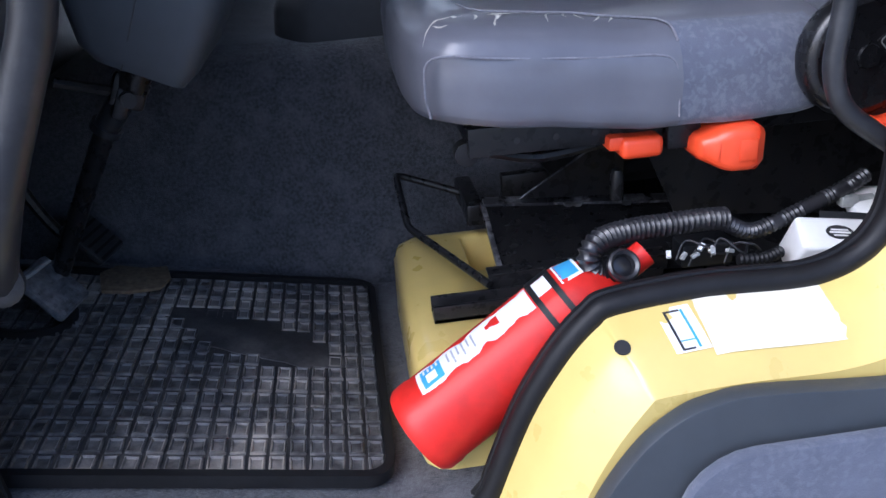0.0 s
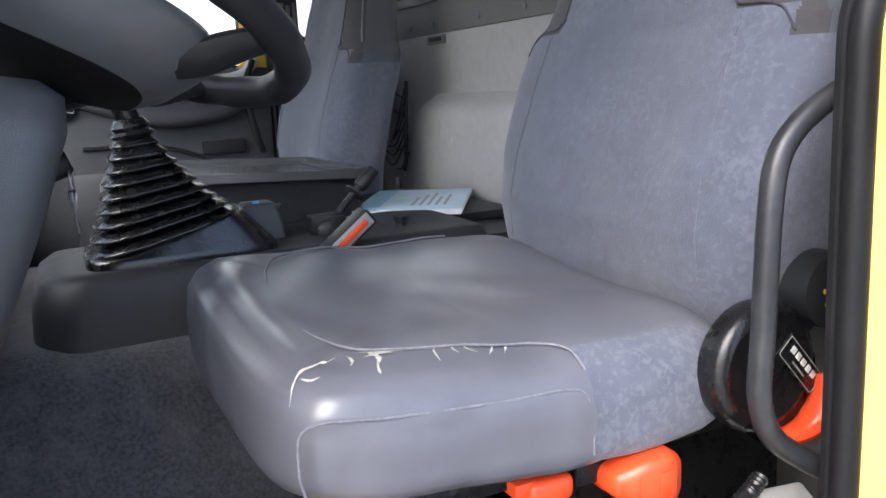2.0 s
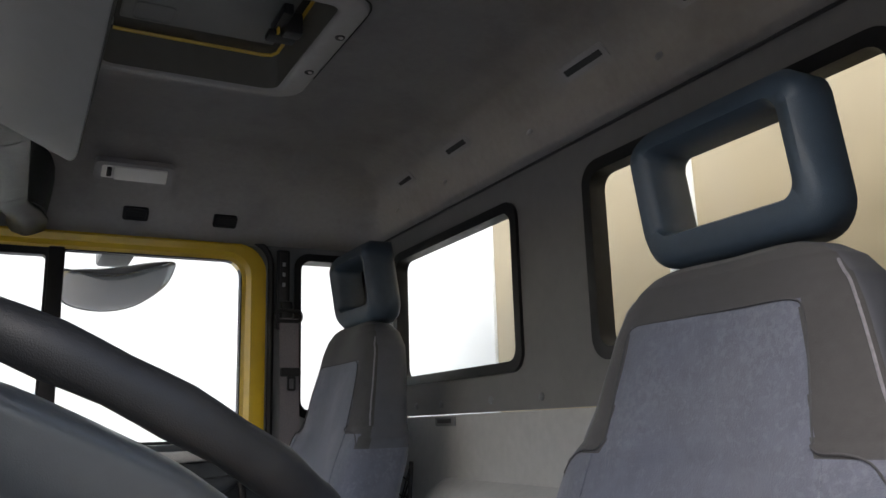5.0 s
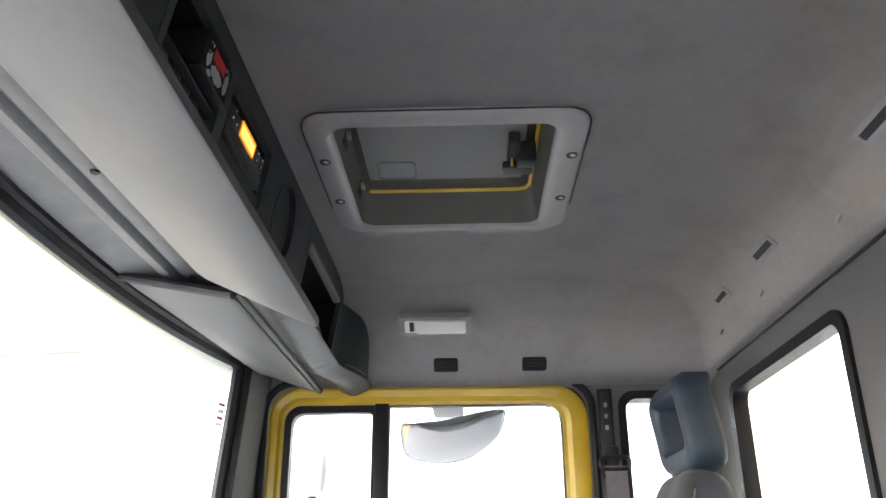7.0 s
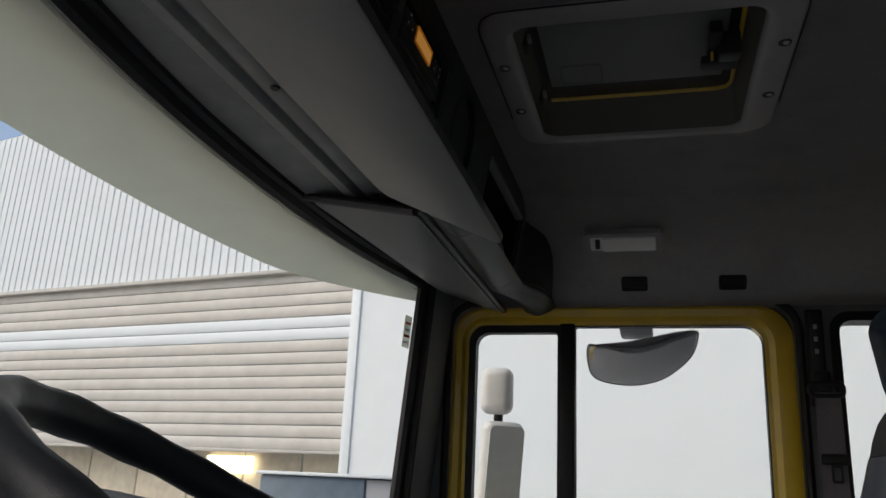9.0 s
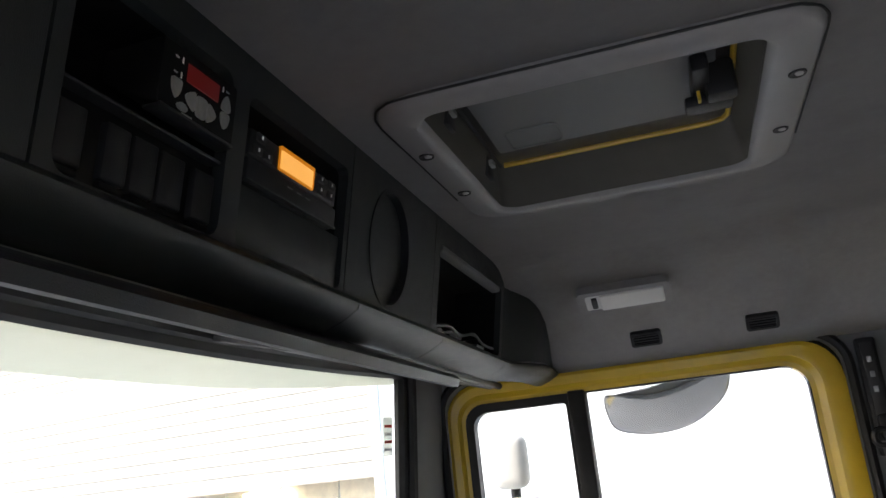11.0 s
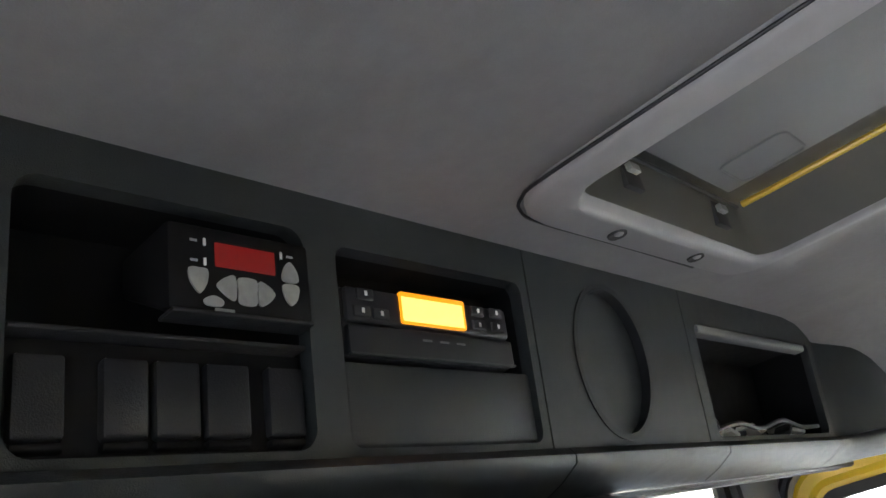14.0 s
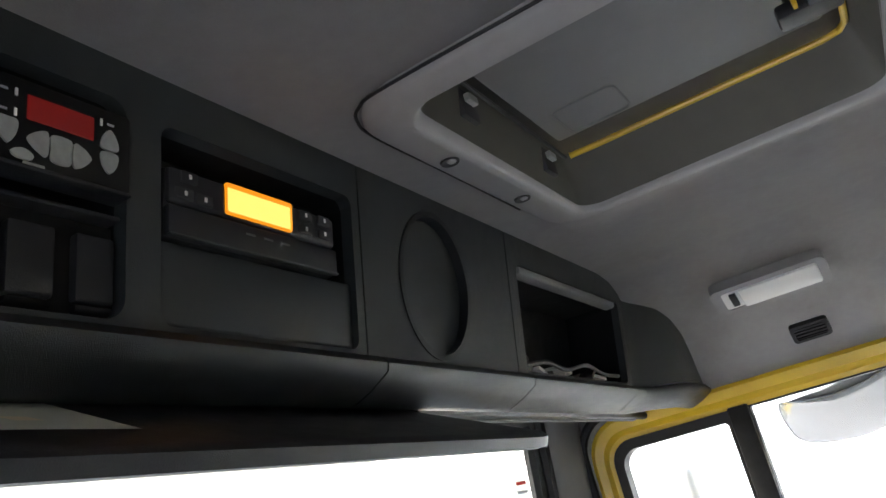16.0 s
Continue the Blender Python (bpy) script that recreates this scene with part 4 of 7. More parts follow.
for k in range(9):
    f = math.cos(math.pi / 2 * k / 8.6)
    bowl.append([(0.5285 - 0.020 * (1 - f * f), 1.085 + 0.0645 * f * math.cos(2 * math.pi * i / 48), 1.512 + 0.0715 * f * math.sin(2 * math.pi * i / 48)) for i in range(48)])
ribs = []
for k in range(-29, 30):
    z = k * 0.0024
    w = 0.0635 * math.sqrt(max(0, 1 - (z / 0.0715) ** 2))
    if w > 0.006:
        n_ = 9
        strip = []
        for i in range(n_):
            y = -w + 2 * w * i / (n_ - 1)
            q_ = 1 - min(1.0, (y / 0.0645) ** 2 + (z / 0.0715) ** 2)
            strip.append([(0.5285 - 0.020 * q_ + a, 1.085 + y, 1.512 + z + b) for a, b in ((0, -0.0006), (0.0011, -0.0003), (0.0011, 0.0003), (0, 0.0006))])
        ribs.append(loft(strip))
part("speaker_grille", leaned(fuse(loft(bowl), *ribs)), M["console"], sp, "finely ribbed hollow speaker grille")
# rounded end towards the passenger door
rings = []
for k in range(17):
    u = k / 16
    y = 1.7005 + 0.284 * u
    back = 0.002 - 0.065 * lerp([(0, 0), (0.07, 0.0), (0.14, 0.2), (0.24, 0.6), (0.36, 0.86), (0.5, 0.97), (0.65, 1.0), (1, 0.92)], u)
    rings.append([(0.530 + 0.17 * (z - 1.43) - back, y, z) for z in (ZB, 1.46, 1.50, 1.54, 1.57, 1.59, ZT)])
part("end_panel", loft(rings, closed=False), M["console"], console, angle=70)
# underside lip in sections
for a, b in ((0.06, 0.9545), (0.9565, 1.2615), (1.2635, 1.655), (1.657, 1.98)):
    prof = [(0.533, 1.4285), (0.5445, 1.4265), (0.549, 1.420), (0.547, 1.413), (0.527, 1.402), (0.507, 1.3945), (0.497, 1.3945), (0.47, 1.405), (0.455, 1.425), (0.47, 1.43)]
    part("lip", loft([[(x + 0.05 * lerp([(1.72, 0), (1.76, 0.3), (1.80, 0.65), (1.88, 1), (1.98, 0.92)], y), y, z) for x, z in prof] for y in [a + (b - a) * i / 12 for i in range(13)]]), M["console"], console, angle=50)
# alarm unit with red display
alarm = thing("alarm_unit", (0.56, 0.634, 1.49), "black alarm control with red display and silver keys", "control unit")


def ahead(bm):
    """Leans a piece that stands flush in the bay."""
    return moved(leaned(bm), Matrix.Translation((0.006, 0, 0)))


part("housing", ahead(slab([(0.538, 1.5115), (0.538, 1.564), (0.484, 1.564), (0.484, 1.540), (0.525, 1.516)], "y", 0.603, 0.7035, 0.003)), M["pit"], alarm)
part("bottom_lip", ahead(rbox(0.524, 0.5405, 0.604, 0.7025, 1.5095, 1.5122, 0.001)), M["darkplastic"], alarm)
part("display", ahead(rbox(0.537, 0.5387, 0.633, 0.676, 1.5395, 1.5545, 0.001)), M["redglow"], alarm, "dim red display")


def key(outline, parent, name="key"):
    return part(name, ahead(slab(smooth_loop(outline, 4), "x", 0.5372, 0.5392)), M["silver"], parent)


def around(y, z, pts):
    return [(y + a, z + b) for a, b in pts]


# shield, half moons and a keystone, as the keypad has them
key(around(0.6215, 1.5300, [(-0.0060, 0.0062), (0, 0.0070), (0.0060, 0.0062), (0.0056, -0.001), (0.002, -0.0072), (-0.001, -0.0072), (-0.0056, -0.001)]), alarm)
key(around(0.6405, 1.5275, [(0.0055, 0.0068), (0.0055, -0.0068), (0, -0.0058), (-0.006, -0.0012), (-0.0065, 0.002), (-0.001, 0.0060)]), alarm)
key(around(0.6545, 1.5262, [(-0.0062, 0.0078), (0.0062, 0.0078), (0.0064, 0), (0.0056, -0.0075), (-0.0056, -0.0075), (-0.0064, 0)]), alarm)
key(around(0.6675, 1.5262, [(-0.005, 0.0068), (-0.005, -0.0068), (0.001, -0.0058), (0.006, -0.0012), (0.0062, 0.002), (0.001, 0.0060)]), alarm)
key(around(0.6868, 1.5425, [(-0.0056, -0.0056), (0.0056, -0.0056), (0.0054, 0.001), (0.0015, 0.0064), (-0.0015, 0.0064), (-0.0054, 0.001)]), alarm)
key(around(0.6868, 1.5288, [(-0.0056, 0.0056), (0.0056, 0.0056), (0.0052, -0.002), (0.0015, -0.0068), (-0.0015, -0.0068), (-0.0052, -0.002)]), alarm)
key(around(0.6310, 1.5182, [(-0.0065, 0.0005), (0, 0.0032), (0.0062, 0.0008), (0.005, -0.0026), (-0.004, -0.0028)]), alarm, "badge")
part("badge_bar", ahead(rbox(0.5372, 0.5384, 0.632, 0.645, 1.5128, 1.5146, 0)), M["silver"], alarm)
for y, z in ((0.6265, 1.5535), (0.6265, 1.5415), (0.6812, 1.5535)):
    part("symbol", ahead(rbox(0.5370, 0.5384, y - 0.0010, y + 0.0010, z - 0.0024, z + 0.0024, 0.0005)), M["white"], alarm)
    part("caption_bar", ahead(rbox(0.5370, 0.5383, y - 0.0095 if y < 0.65 else y + 0.004, y - 0.005 if y < 0.65 else y + 0.009, z - 0.0007, z + 0.0007, 0)), M["greyprint"], alarm)
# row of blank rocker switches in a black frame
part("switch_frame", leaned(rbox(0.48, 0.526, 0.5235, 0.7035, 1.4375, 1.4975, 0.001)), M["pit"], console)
for y0, y1 in ((0.527, 0.5545), (0.5715, 0.5985), (0.6005, 0.6295), (0.6315, 0.6625), (0.674, 0.7025)):
    s = thing("rocker_switch", (0.53, (y0 + y1) / 2, 1.442), "blank charcoal rocker switch in the overhead console", "switch", "blank switches")
    part("cap", leaned(rbox(0.515, 0.5325, y0 + 0.0008, y1 - 0.0008, 1.4465, 1.488, 0.0025)), M["darkplastic"], s)
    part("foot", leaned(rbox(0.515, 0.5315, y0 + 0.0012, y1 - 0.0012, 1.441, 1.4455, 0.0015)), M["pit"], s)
part("switch_shelf", leaned(rbox(0.48, 0.535, 0.524, 0.703, 1.4985, 1.5015, 0.001)), M["darkplastic"], console)
# tachograph
tacho = thing("tachograph", (0.54, 0.828, 1.495), "black tachograph with a glowing amber display", "tachograph")
part("housing", leaned(rbox(0.47, 0.5335, 0.737, 0.920, 1.497, 1.5465, 0.003)), M["darkplastic"], tacho)
part("upper_face", leaned(rbox(0.531, 0.5375, 0.739, 0.918, 1.5205, 1.5455, 0.003)), M["darkplastic"], tacho)
part("drawer", leaned(rbox(0.531, 0.5385, 0.738, 0.919, 1.4975, 1.5185, 0.002)), M["darkplastic"], tacho)
part("drawer_edge", leaned(rbox(0.536, 0.540, 0.738, 0.919, 1.4965, 1.4985, 0.001)), M["console"], tacho)
part("display", leaned(rbox(0.536, 0.5385, 0.791, 0.861, 1.5235, 1.5445, 0.001)), M["ambercore"], tacho, "glowing amber display")
part("display_rim", leaned(ring_plate(rrect(0.7900, 0.8620, 1.5225, 1.5458, 0.002), rrect(0.7914, 0.8606, 1.5240, 1.5425, 0.0015), "x", 0.5365, 0.5392)), M["amber"], tacho)
for y, z in ((0.752, 1.5275), (0.770, 1.527), (0.756, 1.540), (0.879, 1.5285), (0.903, 1.529), (0.879, 1.540), (0.903, 1.5405)):
    b = part("button", leaned(rbox(0.536, 0.5395, y - 0.008, y + 0.008, z - 0.0042, z + 0.0042, 0.002)), M["ink"], tacho)
    part("mark", leaned(rbox(0.5394, 0.5399, y - 0.0012, y + 0.0012, z - 0.0016, z + 0.0016, 0)), M["lampglass"], b)
for y in (0.815, 0.834, 0.853):
    part("arrow", leaned(rbox(0.5383, 0.5388, y - 0.005, y + 0.005, 1.5105, 1.5120, 0)), M["trim"], tacho)
part("blank_panel", leaned(rbox(0.50, 0.534, 0.735, 0.942, 1.4375, 1.4945, 0.003)), M["console"], console, "blank charcoal cover plate")
# papers and wire lying in the open tray
random.seed(5)
for i in range(9):
    y = 1.30 + 0.036 * i + random.uniform(-0.01, 0.01)
    m = Matrix.Translation((0.515 + random.uniform(-0.015, 0.008), y, 1.441 + random.uniform(0, 0.012))) @ Matrix.Rotation(random.uniform(-0.5, 0.5), 4, "X") @ Matrix.Rotation(random.uniform(-0.7, 0.7), 4, "Z")
    bm = rbox(-0.012, 0.012, -0.014, 0.014, -0.003, 0.003, 0.0015)
    single("loose_wrapper", moved(bm, m), M["white" if i % 3 else "ink"], "crumpled wrapper lying in the open console tray", "wrapper", "tray clutter")
cable = smooth_path([(0.525, 1.295, 1.445), (0.53, 1.36, 1.452), (0.528, 1.43, 1.446), (0.533, 1.50, 1.455), (0.528, 1.58, 1.447), (0.525, 1.66, 1.449)], 6)
single("cable", tube(cable, 0.003, 6), M["ink"], "thin black cable lying in the console tray", "cable")
part("tray_bar", leaned(rbox(0.524, 0.541, 1.292, 1.66, 1.556, 1.566, 0.003)), M["trim"], console, "grey edge strip")

# ======== sun visors ========
def visor(name, corners, thick, label, sheet=False):
    """A padded board between four corners."""
    a, b, c, d = [Vector(p) for p in corners]
    n = (b - a).cross(d - a).normalized()
    t = thing(name, (a + b + c + d) / 4, label, "sun visor", "sun visors")
    loop_ = rrect(0.0, 1.0, 0.0, 1.0, 0.06, 5)
    def at(u, v, h):
        return (a * (1 - u) + b * u) * (1 - v) + (d * (1 - u) + c * u) * v + n * h
    rings_ = []
    for inset, h in ((0.03, -thick), (0.0, -thick * 0.6), (0.0, thick * 0.6), (0.03, thick)):
        rings_.append([at(0.5 + (u - 0.5) * (1 - inset), 0.5 + (v - 0.5) * (1 - inset * 0.4), h) for u, v in loop_])
    part("board", loft(rings_), M["trim"], t, angle=50)
    up_ = 1 if n.z > 0 else -1
    # shell that puts the shade on the upper side and edges into black
    cover = [[at(0.5 + (u - 0.5) * (1 - inset), 0.5 + (v - 0.5) * (1 - inset * 0.4), up_ * h) for u, v in loop_] for inset, h in ((-0.006, -thick * 0.7), (-0.006, thick * 0.62), (0.028, thick * 1.07))]
    part("upper_cover", loft(cover), M["darkplastic"], t, "upper side, blackened as in shade", angle=50)
    return t, at


main, at = visor("sun_visor", ((0.402, 0.10, 1.424), (0.622, 0.10, 1.332), (0.618, 1.104, 1.331), (0.415, 1.075, 1.420)), 0.007, "long grey sun visor board tilted below the overhead console")
part("hinge_rod", tube([(0.398, 0.1, 1.430), (0.410, 1.08, 1.427)], 0.007, 8), M["darkplastic"], main)
n = (at(0, 0, 1) - at(0, 0, 0)).normalized()
up = 1 if n.z > 0 else -1
card = bmesh.new()
card.faces.new([card.verts.new(at(u, v, up * 0.0085)) for u, v in ((0.30, 0.35), (0.80, 0.37), (0.81, 0.565), (0.29, 0.59))])
part("card", card, M["card"], main, "grey paper card on the visor's upper side", smooth=False)
for u0, u1, v0, v1, ink in ((0.62, 0.68, 0.415, 0.435, "wood"), (0.64, 0.70, 0.515, 0.53, "wood"), (0.40, 0.44, 0.47, 0.495, "greyprint"), (0.34, 0.58, 0.45, 0.4515, "greyprint")):
    bar = bmesh.new()
    bar.faces.new([bar.verts.new(at(u, v, up * 0.0092)) for u, v in ((u0, v0), (u1, v0), (u1, v1), (u0, v1))])
    part("print_bar", bar, M[ink], main, smooth=False)
other, at2 = visor("sun_visor", ((0.222, 1.195, 1.463), (0.458, 1.118, 1.398), (0.458, 1.93, 1.400), (0.312, 1.86, 1.440)), 0.006, "short grey sun visor folded up on the passenger side")
part("edge_strip", tube([(0.218, 1.19, 1.461), (0.34, 1.152, 1.428), (0.46, 1.113, 1.395)], 0.009, 8), M["ink"], other, "black edge strip")
part("hinge_rod", tube([(0.462, 1.12, 1.404), (0.462, 1.95, 1.404)], 0.008, 8), M["darkplastic"], other)


# ======== seats ========
def ring_of(cx, cy, hx, hy, z, p=5.0, n=48, skew=None):
    """A superellipse ring at height z."""
    out = []
    for k in range(n):
        t = 2 * math.pi * k / n
        c, s = math.cos(t), math.sin(t)
        x = cx + hx * math.copysign(abs(c) ** (2 / p), c)
        y = cy + hy * math.copysign(abs(s) ** (2 / p), s)
        out.append(Vector((x, y, z if skew is None else z + skew(x, y))))
    return out


def even(ring, n):
    """The same closed ring with n points at equal steps."""
    P = list(ring) + [ring[0]]
    acc = [0.0]
    for a, b in zip(P, P[1:]):
        acc.append(acc[-1] + (b - a).length)
    out, k = [], 0
    for i in range(n):
        v = acc[-1] * i / n
        while acc[k + 1] < v:
            k += 1
        out.append(P[k].lerp(P[k + 1], (v - acc[k]) / max(1e-9, acc[k + 1] - acc[k])))
    return out


# backrest stations: height, front x, depth, half width, corner power
BACK = [(0.455, 1.235, 0.10, 0.205, 3.0), (0.50, 1.198, 0.14, 0.240, 3.6), (0.55, 1.180, 0.16, 0.254, 3.8), (0.61, 1.176, 0.17, 0.266, 4.0), (0.68, 1.190, 0.17, 0.273, 4.2), (0.78, 1.224, 0.16, 0.275, 4.2), (0.835, 1.246, 0.15, 0.268, 4.0),
        (0.862, 1.257, 0.145, 0.246, 4.0), (0.90, 1.268, 0.14, 0.228, 4.0), (0.98, 1.288, 0.13, 0.202, 4.0), (1.05, 1.304, 0.12, 0.180, 4.0), (1.085, 1.314, 0.105, 0.160, 3.6), (1.105, 1.324, 0.08, 0.138, 3.2), (1.115, 1.336, 0.04, 0.11, 3.0)]


def back_at(z, i):
    return lerp([(b[0], b[i]) for b in BACK], z)


def seat(cy, label, worn, shift=(0, 0, 0), rest=0.0, crown=1.0, wide=0.0):
    t = thing("truck_seat", (0.98, cy, 0.38), label, "seat", "cab seats")
    dip = lambda x, y: -0.018 * math.exp(-((y - cy) / 0.16) ** 2) * (1 if x > 0.76 else 0.4) + 0.022 * max(0, (0.95 - x) / 0.25) - 0.010 + 0.030 * (y - cy + 0.25) / 0.5
    # cushion
    rings_ = []
    for hx, hy, z, k in ((0.215, 0.225, 0.424, 0), (0.247, 0.252, 0.428, 0.0), (0.2535, 0.2585, 0.438, 0.1), (0.255, 0.260, 0.49, 0.8), (0.251, 0.256, 0.517, 1), (0.243, 0.248, 0.532, 1), (0.228, 0.233, 0.544, 1), (0.205, 0.21, 0.551, 1), (0.15, 0.15, 0.555, 1), (0.07, 0.07, 0.556, 1), (0.01, 0.01, 0.556, 1)):
        under = 0.028 if z < 0.45 else 0.0
        rings_.append(even(ring_of(0.952, cy, hx, hy, z, 6.0, 720, lambda x, y, k=k, under=under: k * dip(x, y) + under * max(0, (0.95 - x) / 0.25)), 140))
    fine_ = []
    for a, b in zip(rings_, rings_[1:]):
        fine_ += [[p.lerp(q, k / 3) for p, q in zip(a, b)] for k in range(3)]
    bm = loft(fine_ + [rings_[-1]])
    for f in bm.faces:
        c = f.calc_center_median()
        f.material_index = 1 if (c.x > 0.985 and abs(c.y - cy) > 0.222) else 0
    for v in bm.verts:
        w = v.co.y - cy
        v.co += Vector((0, 0, 1)) * 0.003 * noise.noise(v.co * 14)
        if abs(w) > 0.23:
            v.co.y += math.copysign(0.0045 * noise.noise(Vector((v.co.x * 11, v.co.z * 22, cy))) + 0.0015 * noise.noise(v.co * 40), w)
    cushion = part("cushion", bm, [M["vinyl"], M["velourside"]], t, "worn shiny grey vinyl and velour cushion" if worn else "", angle=80)

    def top(x, y):
        e = max((abs(x - 0.952) / 0.255) ** 6 + (abs(y - cy) / 0.260) ** 6, 1e-6) ** (1 / 6)
        return lerp([(0, 0.556), (0.27, 0.556), (0.58, 0.555), (0.8, 0.551), (0.90, 0.544), (0.955, 0.532), (0.985, 0.517), (1.0, 0.49)], e) + dip(x, y)
    # seams: the centre panel and the near bolster
    def seam(pts, name="seam", r=0.0014, mat="piping"):
        P = smooth_path([(x, y, 0) for x, y in pts], 8)
        return part(name, tube([(p.x, p.y, top(p.x, p.y) + 0.0030 + 0.003 * noise.noise(Vector((p.x, p.y, top(p.x, p.y))) * 14)) for p in P], r, 6), M[mat], cushion)
    seam([(0.955, cy - 0.2095), (0.945, cy - 0.209), (0.90, cy - 0.205), (0.83, cy - 0.195), (0.79, cy - 0.175), (0.770, cy - 0.10), (0.772, cy - 0.01), (0.781, cy + 0.08), (0.798, cy + 0.14), (0.825, cy + 0.180), (0.88, cy + 0.205), (0.97, cy + 0.218), (1.02, cy + 0.220), (1.08, cy + 0.220)])
    side = [(0.722, cy - 0.2475, 0.462), (0.718, cy - 0.2475, 0.49), (0.728, cy - 0.2475, 0.524), (0.80, cy - 0.2545, 0.519), (0.90, cy - 0.2565, 0.511), (0.970, cy - 0.257, 0.507), (0.987, cy - 0.2595, 0.488), (0.990, cy - 0.2605, 0.44)]
    part("side_seam", tube(smooth_path(side, 6), 0.0014, 6), M["piping"], cushion)
    seam([(0.988, cy - 0.250), (0.984, cy - 0.235), (0.972, cy - 0.22), (0.95, cy - 0.209)])
    if worn:
        random.seed(11)
        def rip(pts, w):
            """A ragged flat rip along points, widest in its middle."""
            P = smooth_path([(x, y, 0) for x, y in pts], 5)
            b2, rows_ = bmesh.new(), []
            for i, p in enumerate(P):
                t_ = (P[min(i + 1, len(P) - 1)] - P[max(i - 1, 0)]).normalized()
                h = w * (0.15 + math.sin(math.pi * i / (len(P) - 1))) * random.uniform(0.5, 1.2)
                a_, c_ = (p.x - t_.y * h, p.y + t_.x * h), (p.x + t_.y * h, p.y - t_.x * h)
                rows_.append([b2.verts.new((*q, top(*q) + 0.0014 + 0.003 * noise.noise(Vector((*q, top(*q))) * 14))) for q in (a_, c_)])
            for a_, c_ in zip(rows_, rows_[1:]):
                b2.faces.new((a_[0], a_[1], c_[1], c_[0]))
            part("tear", b2, M["foam"], cushion, "torn pale lining")
        s0 = cy - 0.195
        rip([(0.790, s0 + 0.012), (0.81, s0 + 0.004), (0.84, s0 + 0.001), (0.865, s0)], 0.0016)
        rip([(0.802, s0 + 0.006), (0.806, s0 - 0.008), (0.803, s0 - 0.018)], 0.0035)
        rip([(0.795, s0 - 0.004), (0.812, s0 + 0.001), (0.822, s0 - 0.002)], 0.0030)
        rip([(0.803, s0 - 0.014), (0.799, s0 - 0.026), (0.798, s0 - 0.034)], 0.0014)
        rip([(0.782, s0 + 0.006), (0.783, s0 - 0.006), (0.779, s0 - 0.014)], 0.0014)
        for x0 in (0.862, 0.88, 0.893, 0.91, 0.925):
            rip([(x0, s0 - 0.004), (x0 + 0.006 * random.uniform(-1, 1), s0 - 0.012), (x0 + random.uniform(-0.012, 0.004), s0 - random.uniform(0.018, 0.03))], 0.0012)
        rip([(0.88, s0 - 0.006), (0.91, s0 - 0.008), (0.945, s0 - 0.010)], 0.0012)
        rip([(0.722, s0 - 0.022), (0.735, s0 - 0.006), (0.752, s0 - 0.002), (0.772, s0 + 0.006)], 0.0015)
        rip([(0.735, s0 - 0.010), (0.742, s0 - 0.018), (0.75, s0 - 0.020)], 0.0010)
    # backrest, its crown lower where the seat is sat down
    def sunk(z):
        return min(z, 1.0 + (z - 1.0) * crown) if z > 1.0 else z
    rings_ = []
    n = 176
    for z, fx, dp, hw, p in BACK:
        r_ = []
        for k in range(n):
            a = 2 * math.pi * k / n
            c, s = math.cos(a), math.sin(a)
            u, w = math.copysign(abs(c) ** (2 / p), c), math.copysign(abs(s) ** (2 / p), s)
            x = fx + dp * (0.5 - 0.5 * u)
            if u > 0:  # front: dished middle, bolsters forward
                x += 0.022 * u * (math.exp(-(w / 0.55) ** 2) - 0.55) * (1 if z < 0.86 else 0.4)
            r_.append(Vector((x, cy + hw * w, z)))
        rings_.append(r_)
    dense = []
    for a, b in zip(rings_, rings_[1:]):
        for k in range(10):
            dense.append([p.lerp(q, k / 10) for p, q in zip(a, b)])
    dense.append(rings_[-1])
    bm = loft(dense)
    for f in bm.faces:
        c = f.calc_center_median()
        front = f.normal.x < -0.35
        w = abs(c.y - cy)
        lower = c.z < 0.845 - (0.03 if w > 0.24 else 0)
        inset = c.z < 1.015 and w < lerp([(0.84, 0.165), (1.015, 0.135)], c.z)
        f.material_index = 0 if lower or (front and inset) else 1 if front or w < 0.6 * back_at(c.z, 3) else 2
    for v in bm.verts:
        v.co += Vector((1, 0, 0)) * 0.003 * noise.noise(v.co * 11)
        v.co.z = sunk(v.co.z)
    back = part("backrest", bm, [M["velour"], M["seatgrey"], M["seatside"]], t, angle=80)

    def front(y, z):
        fx, dp, hw, p = [back_at(z, i) for i in (1, 2, 3, 4)]
        w = max(-0.98, min(0.98, (y - cy) / hw))
        u = (1 - abs(w) ** p) ** (1 / p)
        return fx + dp * (0.5 - 0.5 * u) + 0.022 * u * (math.exp(-(w / 0.55) ** 2) - 0.55) * (1 if z < 0.86 else 0.4)

    def line(pts, r=0.0013, mat="seatdark"):
        P = smooth_path([(0, y, z) for y, z in pts], 8)
        part("back_seam", tube([(front(p.y, p.z) - 0.001, p.y, sunk(p.z)) for p in P], r, 6), M[mat], back)
    for s in (-1, 1):
        line([(cy + s * 0.245, 0.818), (cy + s * 0.225, 0.842), (cy + s * 0.20, 0.850), (cy + s * 0.17, 0.852), (cy + s * 0.160, 0.87), (cy + s * 0.15, 0.95), (cy + s * 0.142, 0.995), (cy + s * 0.125, 1.015), (cy + s * 0.06, 1.017), (cy, 1.017)])
        line([(cy + s * 0.97 * back_at(z, 3), z) for z in (0.862, 0.90, 0.95, 1.0, 1.04, 1.07)], 0.0020, "piping")
        line([(cy + s * 0.19, 0.56), (cy + s * 0.185, 0.70), (cy + s * 0.178, 0.845)], 0.0009, "velourside")
